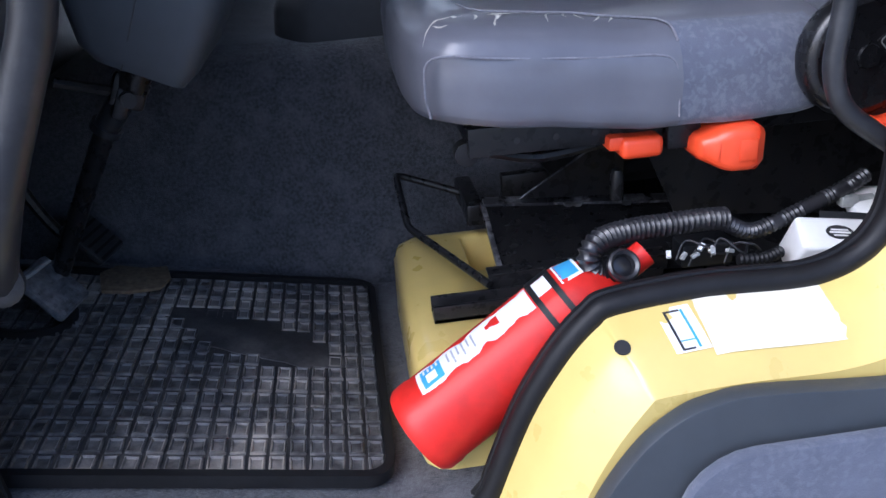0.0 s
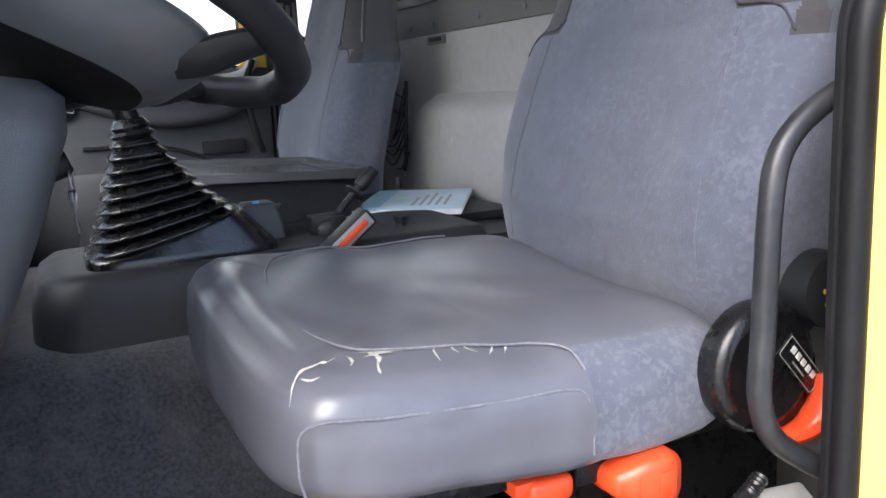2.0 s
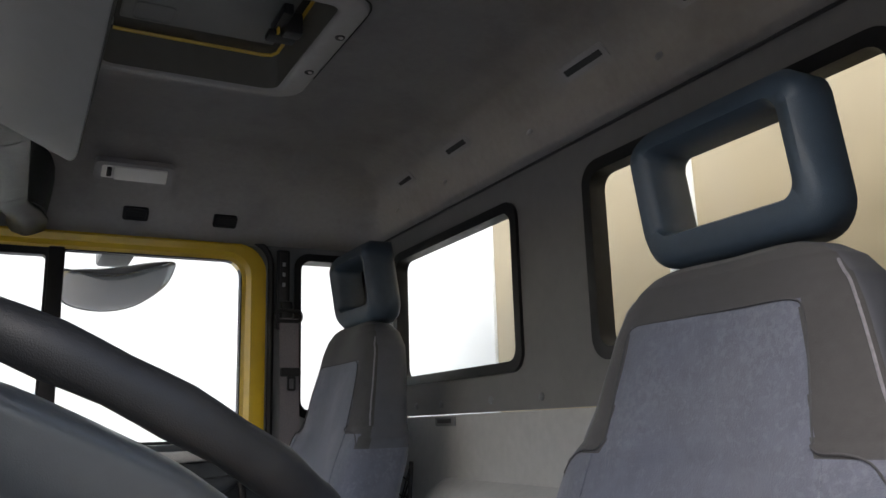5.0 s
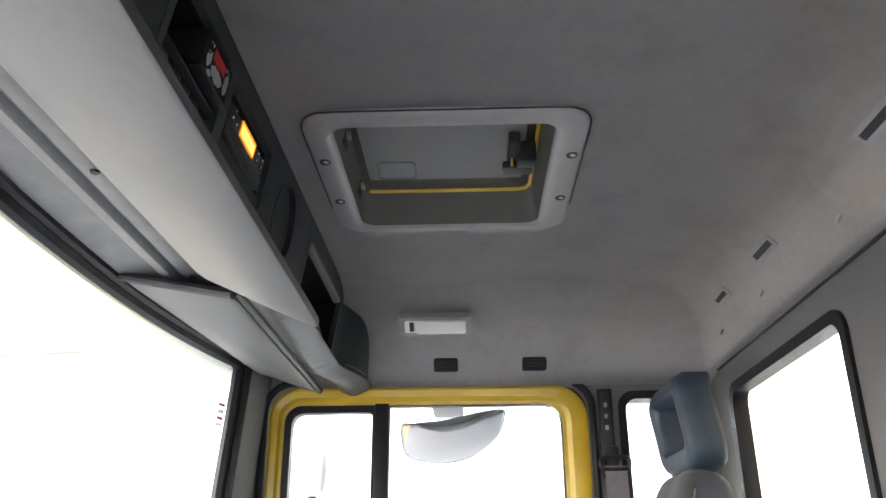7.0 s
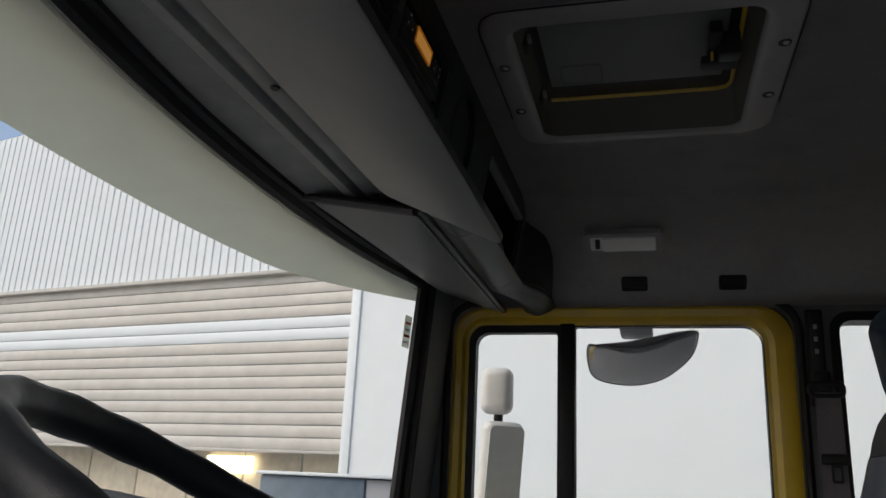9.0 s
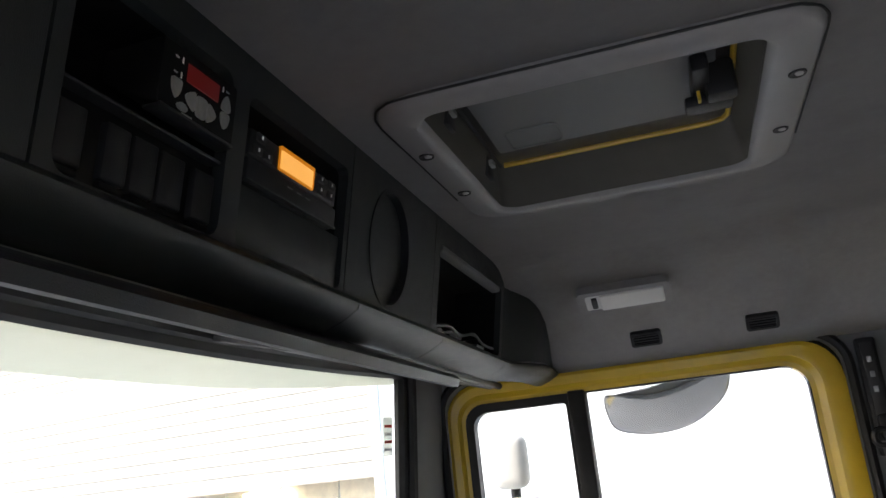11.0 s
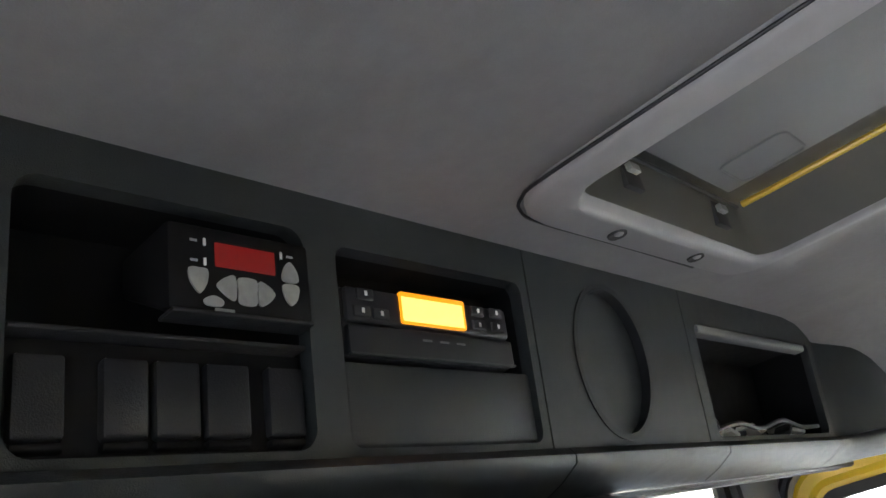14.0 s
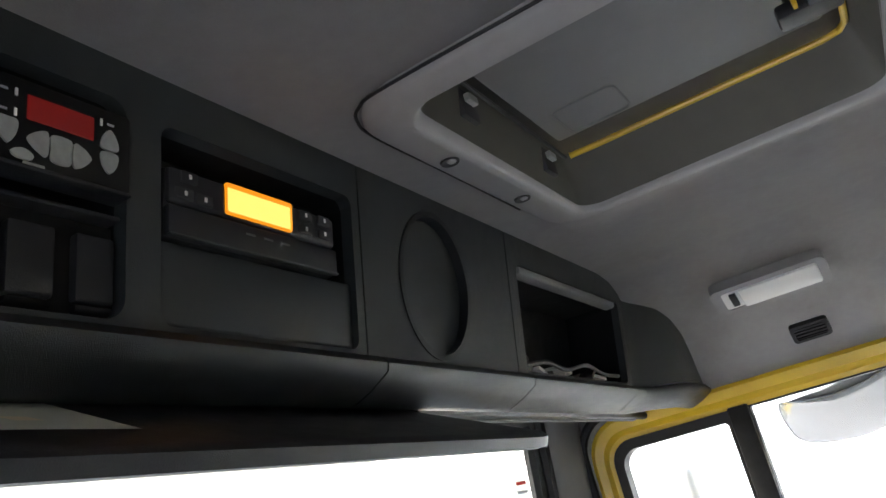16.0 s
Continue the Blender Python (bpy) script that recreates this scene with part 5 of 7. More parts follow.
    # headrest: a padded ring
    hz0, hz1, hw = 1.135, 1.342, 0.135 + wide
    rings_ = []
    def hx(z):
        return 1.338 - 0.15 * (z - 1.15) + 0.025 * max(0.0, (z - 1.29) / 0.05) ** 2
    out_o = rrect(-hw, hw, hz0, hz1, 0.05, 8)
    out_m = rrect(-hw + 0.012, hw - 0.012, hz0 + 0.012, hz1 - 0.012, 0.045, 8)
    in_m = rrect(-0.104 - wide, 0.104 + wide, 1.178, 1.304, 0.024, 8)
    in_o = rrect(-0.098 - wide, 0.098 + wide, 1.184, 1.297, 0.020, 8)
    for lp, d in ((out_m, 0.0), (out_o, 0.014), (out_o, 0.070), (out_m, 0.085), (in_m, 0.087), (in_o, 0.076), (in_o, 0.02), (in_m, 0.004), (out_m, 0.0)):
        rings_.append([Vector((hx(z) + d, cy + y, z + rest)) for y, z in lp])
    bm = loft(rings_, caps=False)
    bmesh.ops.remove_doubles(bm, verts=bm.verts[:], dist=1e-5)
    hr = part("headrest", bm, M["headrest"], t, "slate blue padded headrest with an open middle", angle=60)
    for s in (-1, 1):
        part("headrest_post", tube([(1.36, cy + s * 0.06, 1.04), (1.372, cy + s * 0.06, 1.15 + rest)], 0.007, 8), M["ink"], hr)
    # base below the cushion
    part("slide_frame", fuse(rbox(0.765, 1.20, cy - 0.215, cy - 0.207, 0.402, 0.436, 0.002), rbox(0.765, 1.20, cy + 0.207, cy + 0.215, 0.402, 0.436, 0.002), rbox(0.765, 0.79, cy - 0.21, cy + 0.21, 0.41, 0.432, 0.003)), M["blackmetal"], t)
    for x in (0.82, 0.865, 0.91, 1.10):
        part("frame_hole", lathe([(0.004, 0), (0.004, 0.001), (0, 0.001)], pose(x, cy - 0.2152, 0.418, 90, 0, 0), 10), M["ink"], t)
    part("front_roller", lathe([(0.014, -0.01), (0.014, 0.01), (0.005, 0.012), (0, 0.012)], pose(0.765, cy - 0.19, 0.402, 90, 0, 0), 18), M["blackmetal"], t)
    part("side_plate", slab([(1.05, 0.262), (1.21, 0.248), (1.38, 0.22), (1.38, 0.285), (1.26, 0.378), (1.08, 0.385), (1.0, 0.37)], "y", cy - 0.128, cy - 0.124), M["blackmetal"], t)
    part("link_arm", tube(smooth_path([(0.80, cy - 0.16, 0.388), (0.86, cy - 0.165, 0.378), (0.95, cy - 0.17, 0.392)], 5), 0.007, 8), M["blackmetal"], t)
    part("gusset", slab([(0.865, 0.262), (1.02, 0.25), (1.02, 0.335), (0.985, 0.335)], "y", cy - 0.005, cy - 0.001), M["blackmetal"], t)
    part("gusset_edge", tube([(0.865, cy - 0.006, 0.262), (0.985, cy - 0.006, 0.335), (1.02, cy - 0.006, 0.335)], 0.0014, 6), M["wornsteel"], t)
    part("air_bellows", loft([ring_of(1.05, cy + 0.10, 0.12 + 0.008 * (k % 2), 0.085 + 0.008 * (k % 2), 0.262 + 0.0158 * k, 6, 32) for k in range(10)]), M["pit"], t)
    part("base_frame", fuse(rbox(0.86, 1.28, cy - 0.205, cy - 0.185, 0.183, 0.192, 0.002), rbox(0.86, 1.28, cy + 0.10, cy + 0.12, 0.183, 0.26, 0.002), rbox(0.86, 0.875, cy - 0.19, cy + 0.11, 0.183, 0.192, 0.002), rbox(1.26, 1.28, cy - 0.19, cy + 0.11, 0.183, 0.25, 0.002)), M["blackmetal"], t)
    # recliner disc, lever and knobs on the outer side
    o = -1 if cy < MID else 1
    ys_ = cy + o * 0.276
    disc = part("recliner_cover", moved(lathe([(0.0, 0.014), (0.012, 0.014), (0.013, 0.011), (0.050, 0.008), (0.056, 0.011), (0.062, 0.009), (0.067, 0.002), (0.068, -0.01), (0.064, -0.022)], Matrix.Rotation(radians(90 if o < 0 else -90), 4, "X"), 40), pose(1.182, ys_, 0.492)), M["glossblack"], t, "round black recliner cover")
    tail = smooth_loop([(1.13, 0.47), (1.20, 0.53), (1.246, 0.505), (1.262, 0.45), (1.25, 0.418), (1.21, 0.41)], 4)
    part("cover_tail", slab(tail, "y", ys_ - 0.005, ys_ + 0.018, 0.003), M["glossblack"], disc)
    if worn:
        mbadge = pose(1.222, ys_ - 0.012, 0.490, 0, 48, 0)
        part("badge_plate", moved(rbox(-0.036, 0.036, -0.001, 0.001, -0.0135, 0.0135, 0.0006), mbadge), M["glossblack"], disc, "black badge plate")
        part("badge_rim", moved(tube([(x, -0.0015, z) for x, z in rrect(-0.034, 0.034, -0.0115, 0.0115, 0.003)], 0.0006, 5, closed=True), mbadge), M["silver"], disc)
        part("badge_mark", moved(fuse(*[rbox(-0.024 + 0.0105 * k, -0.0165 + 0.0105 * k, -0.0020, -0.001, 0.000, 0.007, 0.0008) for k in range(5)]), mbadge), M["white"], disc)
        part("badge_line", moved(rbox(-0.012, 0.012, -0.0020, -0.001, -0.0065, -0.0045, 0), mbadge), M["silver"], disc)
        lever = smooth_path([(1.178, ys_ - 0.006, 0.425), (1.205, ys_ - 0.014, 0.418), (1.233, ys_ - 0.018, 0.426), (1.248, ys_ - 0.018, 0.446), (1.250, ys_ - 0.016, 0.476)], 6)
        part("recliner_lever", tube(lever, [lerp([(0, 0.008), (0.3, 0.014), (0.6, 0.019), (0.9, 0.012), (1, 0.007)], i / (len(lever) - 1)) for i in range(len(lever))], 12, squash=0.7), M["orange"], t, "curved orange recliner lever")
        knob = part("lumbar_knob", moved(lathe([(0.0, 0.03), (0.03, 0.030), (0.038, 0.026), (0.040, 0.0), (0.03, -0.02)], Matrix.Rotation(radians(90), 4, "X"), 28), pose(1.262, ys_ + 0.012, 0.560)), M["darkplastic"], t, "round black lumbar knob")
        for k in range(6):
            a = radians(20 + 50 * k)
            part("knob_mark", moved(lathe([(0.0028, 0), (0.0028, 0.0012), (0, 0.0012)], Matrix.Rotation(radians(90), 4, "X"), 8), pose(1.262 + 0.017 * math.cos(a), ys_ - 0.0185, 0.560 + 0.017 * math.sin(a))), M["yellowdim"], knob)
        part("small_handle", fuse(rbox(0.935, 0.985, ys_ + 0.038, ys_ + 0.075, 0.387, 0.413, 0.008, 3), rbox(0.922, 0.945, ys_ + 0.045, ys_ + 0.085, 0.397, 0.414, 0.004)), M["orange"], t, "small orange pull handle")
        bm = loft([[Vector((x, ys_ + 0.022 + dy, 0.398 + s * dz)) for s, dy in ((-1, 0.05), (-1, -0.02 * k), (1, -0.02 * k), (1, 0.05))] for x, dz, k in ((1.014, 0.012, 0.2), (1.028, 0.016, 0.6), (1.042, 0.025, 1), (1.078, 0.027, 1), (1.085, 0.022, 0.8))])
        bmesh.ops.bevel(bm, geom=bm.edges[:], offset=0.009, segments=3, affect="EDGES", profile=0.5)
        big = part("height_handle", bm, M["orange"], t, "large orange height handle")
        part("handle_inlay", rbox(1.056, 1.076, ys_ + 0.0005, ys_ + 0.004, 0.386, 0.410, 0.0008), M["orange"], big)
        part("handle_stem", rbox(0.99, 1.03, ys_ + 0.045, ys_ + 0.08, 0.392, 0.425, 0.004), M["blackmetal"], t)
        part("stop_bolt", lathe([(0.009, 0), (0.009, 0.03), (0.006, 0.04), (0, 0.04)], pose(0.965, ys_ + 0.14, 0.30), 14), M["blackmetal"], t)
    t.location = Vector(t.location) + Vector(shift)
    return t


driver = seat(0.425, "worn blue-grey driver's seat with torn cushion and orange handles", True, rest=-0.045, crown=0.72, wide=0.012)
passenger = seat(1.655, "blue-grey passenger seat with an open headrest, clean", False, (-0.02, 0, 0.03), rest=-0.018)

# ======== yellow seat pedestal and what stands on it ========
pedestal = thing("seat_pedestal", (0.95, 0.35, 0.06), "yellow painted steel pedestal below the driver's seat", "pedestal")
hole = rrect(0.779, 0.845, 0.365, 0.490, 0.006, 3)
rings = [place(rrect(0.676, 1.30, 0.10, 0.53, 0.035, 3), "z", 0.055), place(rrect(0.678, 1.298, 0.102, 0.528, 0.035, 3), "z", 0.155), place(rrect(0.684, 1.292, 0.108, 0.522, 0.032, 3), "z", 0.172), place(rrect(0.697, 1.280, 0.120, 0.509, 0.028, 3), "z", 0.181),
         place(boxed(hole, 0.725, 1.25, 0.15, 0.497), "z", 0.182), place(hole, "z", 0.182), place(rrect(0.783, 0.841, 0.369, 0.486, 0.006, 3), "z", 0.178), place(rrect(0.784, 0.840, 0.372, 0.484, 0.006, 3), "z", 0.075)]
part("body", loft(rings), M["yellow"], pedestal, angle=50)
part("back_box", rbox(0.86, 1.30, 0.20, 0.50, 0.1825, 0.186, 0.001), M["blackmetal"], pedestal)
rails = thing("seat_rail", (0.8, 0.27, 0.19), "black steel seat rail with a bent adjuster bar", "seat rail")
part("channel", fuse(rbox(0.712, 1.02, 0.228, 0.262, 0.184, 0.190, 0.001), rbox(0.712, 1.02, 0.228, 0.233, 0.184, 0.207, 0.001), rbox(0.712, 1.02, 0.257, 0.262, 0.184, 0.207, 0.001)), M["blackmetal"], rails)
part("upper_bar", fuse(rbox(0.79, 1.03, 0.268, 0.274, 0.200, 0.222, 0.001), rbox(0.79, 1.03, 0.268, 0.292, 0.219, 0.223, 0.001)), M["blackmetal"], rails)
# sheet that rises from the rail to a flanged edge below the seat
sheet = [Vector((0.812, 0.292, 0.207)), Vector((1.275, 0.272, 0.186)), Vector((1.275, 0.420, 0.214)), Vector((0.816, 0.450, 0.246))]
part("sloped_sheet", loft([sheet, [p - Vector((0, 0, 0.004)) for p in sheet]]), M["blackmetal"], rails, "black painted sloping steel sheet", smooth=False)
edge_a, edge_b = sheet[3], sheet[2]
part("sheet_flange", loft([[p + Vector((0, dy, dz)) for dy, dz in ((-0.010, 0.001), (-0.010, 0.005), (0.004, 0.009), (0.010, 0.009), (0.010, 0.001))] for p in (edge_a, edge_b)]), M["wornsteel"], rails, "worn black flange with bare edges", smooth=False)
part("front_flange", loft([[p + Vector((dx, 0, dz)) for dx, dz in ((-0.004, -0.004), (-0.004, 0.004), (0.003, 0.004), (0.003, 0.0))] for p in (sheet[0], sheet[3])]), M["wornsteel"], rails, smooth=False)
for f in (0.27, 0.30, 0.46):
    p = edge_a.lerp(edge_b, f)
    part("bolt", lathe([(0.007, 0), (0.007, 0.004), (0, 0.005)], Matrix.Translation(p + Vector((0, -0.013, 0.0015))), 6), M["steel"], rails)
bar = [Vector(p) for p in ((0.790, 0.262, 0.212), (0.703, 0.462, 0.219), (0.6965, 0.560, 0.269), (0.73, 0.558, 0.256), (0.81, 0.53, 0.232))]
bend = [bar[0]]
for a, b, c in zip(bar, bar[1:], bar[2:]):  # tight bends
    a1, c1 = b + (a - b).normalized() * 0.012, b + (c - b).normalized() * 0.012
    bend += [a1, a1.lerp(b, 0.55).lerp(b.lerp(c1, 0.45), 0.5), c1]
part("adjuster_bar", tube(bend + [bar[-1]], 0.0056, 10), M["blackmetal"], rails, "bent black adjuster bar")
for x in (0.80, 0.90, 0.98):
    part("bolt", lathe([(0.008, 0), (0.008, 0.004), (0, 0.005)], pose(x, 0.245, 0.19), 6), M["steel"], rails)
part("riser", fuse(rbox(0.985, 1.003, 0.436, 0.452, 0.230, 0.335, 0.003), lathe([(0.009, 0), (0.009, 0.03), (0.006, 0.045), (0, 0.046)], pose(0.994, 0.444, 0.23), 12)), M["blackmetal"], rails)
part("bar_bracket", rbox(0.792, 0.818, 0.452, 0.585, 0.212, 0.246, 0.004), M["blackmetal"], rails)

# ======== fire extinguisher lying against the sill ========
ext = thing("fire_extinguisher", (0.78, 0.12, 0.19), "red fire extinguisher with a scuffed white label, lying in its bracket", "fire extinguisher")
A, B = Vector((0.674, 0.113, 0.112)), Vector((0.945, 0.140, 0.292))
axis = (B - A).normalized()
q = axis.to_track_quat("Z", "Y").to_matrix().to_4x4()
me_ = Matrix.Translation(A) @ q
L = (B - A).length
part("cylinder", lathe([(0.0, 0.012), (0.042, 0.010), (0.052, 0.0), (0.0555, 0.006), (0.056, 0.02), (0.0545, 0.028), (0.0545, 0.222), (0.0525, 0.240), (0.047, 0.256), (0.036, 0.270), (0.022, 0.281), (0.016, 0.290), (0.016, L + 0.004), (0.0, L + 0.005)], me_, 40), M["red"], ext)


def wrap(h0, h1, a0, a1, r, mat, name, label="", r1=None):
    bm_ = bmesh.new()
    n_ = 14
    lo = [bm_.verts.new((r * math.cos(radians(a0 + (a1 - a0) * k / n_)), r * math.sin(radians(a0 + (a1 - a0) * k / n_)), h0)) for k in range(n_ + 1)]
    r1 = r1 or r
    hi = [bm_.verts.new((r1 * math.cos(radians(a0 + (a1 - a0) * k / n_)), r1 * math.sin(radians(a0 + (a1 - a0) * k / n_)), h1)) for k in range(n_ + 1)]
    for k in range(n_):
        bm_.faces.new((lo[k], lo[k + 1], hi[k + 1], hi[k]))
    return part(name, moved(bm_, me_), M[mat], ext, label)


# angle of the side that faces up and out
ref = q.to_3x3().inverted() @ Vector((-0.45, -0.12, 1.0))
A0 = math.degrees(math.atan2(ref.y, ref.x))
def torn(h0, h1, a0, a1, r, mat, name, rag, label="", seed=1):
    """A sheet stuck on the cylinder, with ragged edges."""
    rnd = random.Random(seed)
    bm_, rows_ = bmesh.new(), []
    n_, m_ = 10, 36
    for i in range(m_ + 1):
        h = h0 + (h1 - h0) * i / m_
        lo_ = a0 + rag * max(0.0, noise.noise((h * 60, seed * 3.1, 0)) * 1.6 + 0.2 + rnd.uniform(-0.1, 0.1))
        hi_ = a1 - rag * max(0.0, noise.noise((h * 60, seed * 3.1, 5)) * 1.6 + 0.2 + rnd.uniform(-0.1, 0.1))
        rows_.append([bm_.verts.new((r * math.cos(radians(lo_ + (hi_ - lo_) * k / n_)), r * math.sin(radians(lo_ + (hi_ - lo_) * k / n_)), h)) for k in range(n_ + 1)])
    for a, b in zip(rows_, rows_[1:]):
        for k in range(n_):
            bm_.faces.new((a[k], a[k + 1], b[k + 1], b[k]))
    return part(name, moved(bm_, me_), M[mat], ext, label)


torn(0.040, 0.198, A0 - 20, A0 + 22, 0.0549, "paper", "label", 7, "scuffed and torn white label", 4)
wrap(0.046, 0.074, A0 - 14, A0 + 16, 0.0552, "blue", "label_panel")
wrap(0.052, 0.066, A0 - 2, A0 + 11, 0.0554, "paper", "label_panel")
for k in range(4):
    wrap(0.050 + 0.006 * k, 0.0525 + 0.006 * k, A0 - 12, A0 - 5, 0.0554, "paper", "label_panel")
torn(0.138, 0.156, A0 - 10, A0 + 6, 0.0552, "red", "label_panel", 8, "", 9)
wrap(0.236, 0.262, A0 - 30, A0 + 18, 0.0532, "paper", "label", "", 0.0462)
wrap(0.239, 0.259, A0 - 26, A0 + 13, 0.0527, "blue", "label_panel", "", 0.0476)
for k in range(6):
    wrap(0.083 + 0.007 * k, 0.0855 + 0.007 * k, A0 - 12, A0 + (12 if k % 2 else 5), 0.0552, "greyprint", "print_bar")
wrap(0.200, 0.232, A0 - 150, A0 - 14, 0.0562, "rubber", "strap", "black rubber strap")
wrap(0.200, 0.207, A0 - 14, A0 + 60, 0.0562, "rubber", "strap", "black rubber strap")
wrap(0.225, 0.232, A0 - 14, A0 + 60, 0.0562, "rubber", "strap", "black rubber strap")
wrap(0.207, 0.225, A0 - 14, A0 + 14, 0.0555, "paper", "buckle_window", "white window in the strap")
part("bracket", moved(rbox(-0.012, 0.012, -0.07, -0.03, 0.20, 0.235, 0.004), me_), M["rubber"], ext)

# ======== hose, white box, wiring ========
def corrugated(pts, r0, r1, pitch):
    P = smooth_path(pts, 40)
    dist, last, out, rad, k = 0.0, P[0], [P[0]], [r0], 0
    for p in P[1:]:
        dist += (p - last).length
        last = p
        if dist >= pitch / 2:
            k += 1
            out.append(p)
            rad.append(r1 if k % 2 else r0)
            dist = 0.0
    return tube(out, rad, 16)


hose = thing("corrugated_hose", (1.0, 0.16, 0.28), "black corrugated hose with an open end beside the seat base", "hose")
part("thick_run", corrugated([(0.9135, 0.114, 0.294), (0.908, 0.124, 0.286), (0.897, 0.130, 0.282), (0.885, 0.130, 0.286), (0.8795, 0.130, 0.297), (0.884, 0.134, 0.309), (0.897, 0.142, 0.315), (0.92, 0.152, 0.316), (0.95, 0.160, 0.315), (0.985, 0.166, 0.313), (1.03, 0.172, 0.311), (1.058, 0.175, 0.308)], 0.0104, 0.0142, 0.0062), M["hose"], hose, angle=70)
part("thin_run", corrugated([(1.05, 0.175, 0.306), (1.066, 0.176, 0.298), (1.083, 0.178, 0.288), (1.10, 0.180, 0.285), (1.13, 0.184, 0.292), (1.17, 0.190, 0.304), (1.22, 0.198, 0.320), (1.25, 0.205, 0.332)], 0.0080, 0.0104, 0.0056), M["hose"], hose, angle=70)
qh = Vector((0.10, -0.80, 0.58)).to_track_quat("Z", "Y").to_matrix().to_4x4()
mouth = part("mouth", lathe([(0.0150, -0.006), (0.0185, -0.003), (0.0185, 0.003), (0.0160, 0.0050), (0.0125, 0.003), (0.0115, -0.008)], Matrix.Translation((0.9135, 0.112, 0.2955)) @ qh, 28), M["hose"], hose)
part("bore", lathe([(0.0118, -0.006), (0.0, -0.0061)], Matrix.Translation((0.9135, 0.112, 0.2955)) @ qh, 20), M["ink"], mouth)
wbox = thing("white_switch_box", (1.155, 0.14, 0.27), "small white control box with a round black print", "control box")
mw = pose(1.170, 0.146, 0.268, 28, 6, -8)
part("case", moved(rbox(-0.042, 0.042, -0.024, 0.024, -0.03, 0.03, 0.006, 3), mw), M["white"], wbox)
part("print", moved(lathe([(0.016, 0), (0.016, 0.0008), (0, 0.0008)], Matrix.Translation((0.004, 0.0, 0.0302)) @ Matrix.Diagonal((1, 0.62, 1, 1)), 24), mw), M["ink"], wbox)
part("print_bar", moved(fuse(rbox(-0.006, 0.014, 0.002, 0.004, 0.031, 0.0316, 0), rbox(-0.008, 0.016, -0.002, 0.0005, 0.031, 0.0316, 0), rbox(-0.004, 0.012, -0.006, -0.004, 0.031, 0.0316, 0)), mw), M["lampglass"], wbox)
part("tail_cable", corrugated([(1.115, 0.145, 0.272), (1.09, 0.14, 0.268), (1.06, 0.14, 0.27)], 0.006, 0.0075, 0.005), M["rubber"], wbox)
single("label_tape", moved(fuse(rbox(-0.05, 0.05, -0.012, 0.012, -0.001, 0.001, 0.0005)), pose(1.222, 0.155, 0.292, 30, 0, -25)), M["darkplastic"], "black printed tape beside the control box", "label")
single("spare_box", moved(rbox(-0.04, 0.04, -0.04, 0.04, -0.012, 0.012, 0.006), pose(1.262, 0.175, 0.288, 24, 0, -10)), M["white"], "second white plastic box behind the control box", "control box")
random.seed(8)
for i in range(5):
    p0 = Vector((0.99 + 0.014 * i, 0.155 + random.uniform(-0.01, 0.02), 0.262 + random.uniform(0, 0.012)))
    P = [p0, p0 + Vector((0.015, 0.01, 0.018)), p0 + Vector((0.035, random.uniform(-0.01, 0.02), random.uniform(0.0, 0.02))), p0 + Vector((0.06, 0.03, -0.005))]
    single("wire", tube(smooth_path(P, 4), 0.0014, 6), M["ink"], "loose black wire end beside the seat base", "wire", "loose wires")
random.seed(21)
for i in range(7):
    mc = pose(0.985 + 0.011 * i + random.uniform(-0.004, 0.004), 0.150 + random.uniform(-0.012, 0.012), 0.276 + random.uniform(-0.006, 0.010), random.uniform(-40, 40), random.uniform(-40, 40), random.uniform(0, 90))
    single("wire_terminal", moved(rbox(-0.005, 0.005, -0.0028, 0.0028, -0.0022, 0.0022, 0.0008), mc), M["white" if i in (0, 3, 5) else "silver"], "small pale wire terminal among the loose wires", "terminal", "wire terminals")
single("connector_block", rbox(1.01, 1.075, 0.18, 0.215, 0.245, 0.275, 0.004), M["darkplastic"], "black plug connector on the seat base", "connector")
single("cable_clip", fuse(rbox(1.21, 1.232, 0.185, 0.20, 0.297, 0.312, 0.003), lathe([(0.006, 0), (0.006, 0.02), (0, 0.021)], pose(1.232, 0.192, 0.304, 0, 90, 0), 10)), M["silver"], "grey cable clip on the seat base", "clip")

# ======== floor mat ========
fm = thing("floor_mat", (0.35, 0.36, 0.06), "dirty black rubber floor mat with raised square pockets", "floor mat")
part("sheet", slab(rrect(0.06, 0.645, 0.096, 0.585, 0.03), "z", 0.061, 0.070, 0.002), M["mat"], fm)
part("rim", ring_plate(rrect(0.055, 0.65, 0.091, 0.590, 0.035), rrect(0.066, 0.639, 0.102, 0.579, 0.025), "z", 0.062, 0.079), M["rubber"], fm)
random.seed(3)
px_, py_ = 0.0228, 0.0315
w, d = px_ * 0.39, py_ * 0.41
verts = [(sx * w * 1.08, sy * d * 1.08, -0.001) for sx, sy in ((-1, -1), (1, -1), (1, 1), (-1, 1))]
for f_, h in ((1.0, 0.0030), (0.82, 0.0038), (0.64, 0.0016)):
    verts += [(sx * w * f_, sy * d * f_, h) for sx, sy in ((-1, -1), (1, -1), (1, 1), (-1, 1))]
faces = [(4 * a + e, 4 * a + (e + 1) % 4, 4 * a + 4 + (e + 1) % 4, 4 * a + 4 + e) for a in range(3) for e in range(4)] + [(12, 13, 14, 15)]
pocket = bpy.data.meshes.new("pocket")
pocket.from_pydata(verts, [], faces)
pocket.materials.append(M["pocket"])
rest_v, rest_f, count = [], [], 0
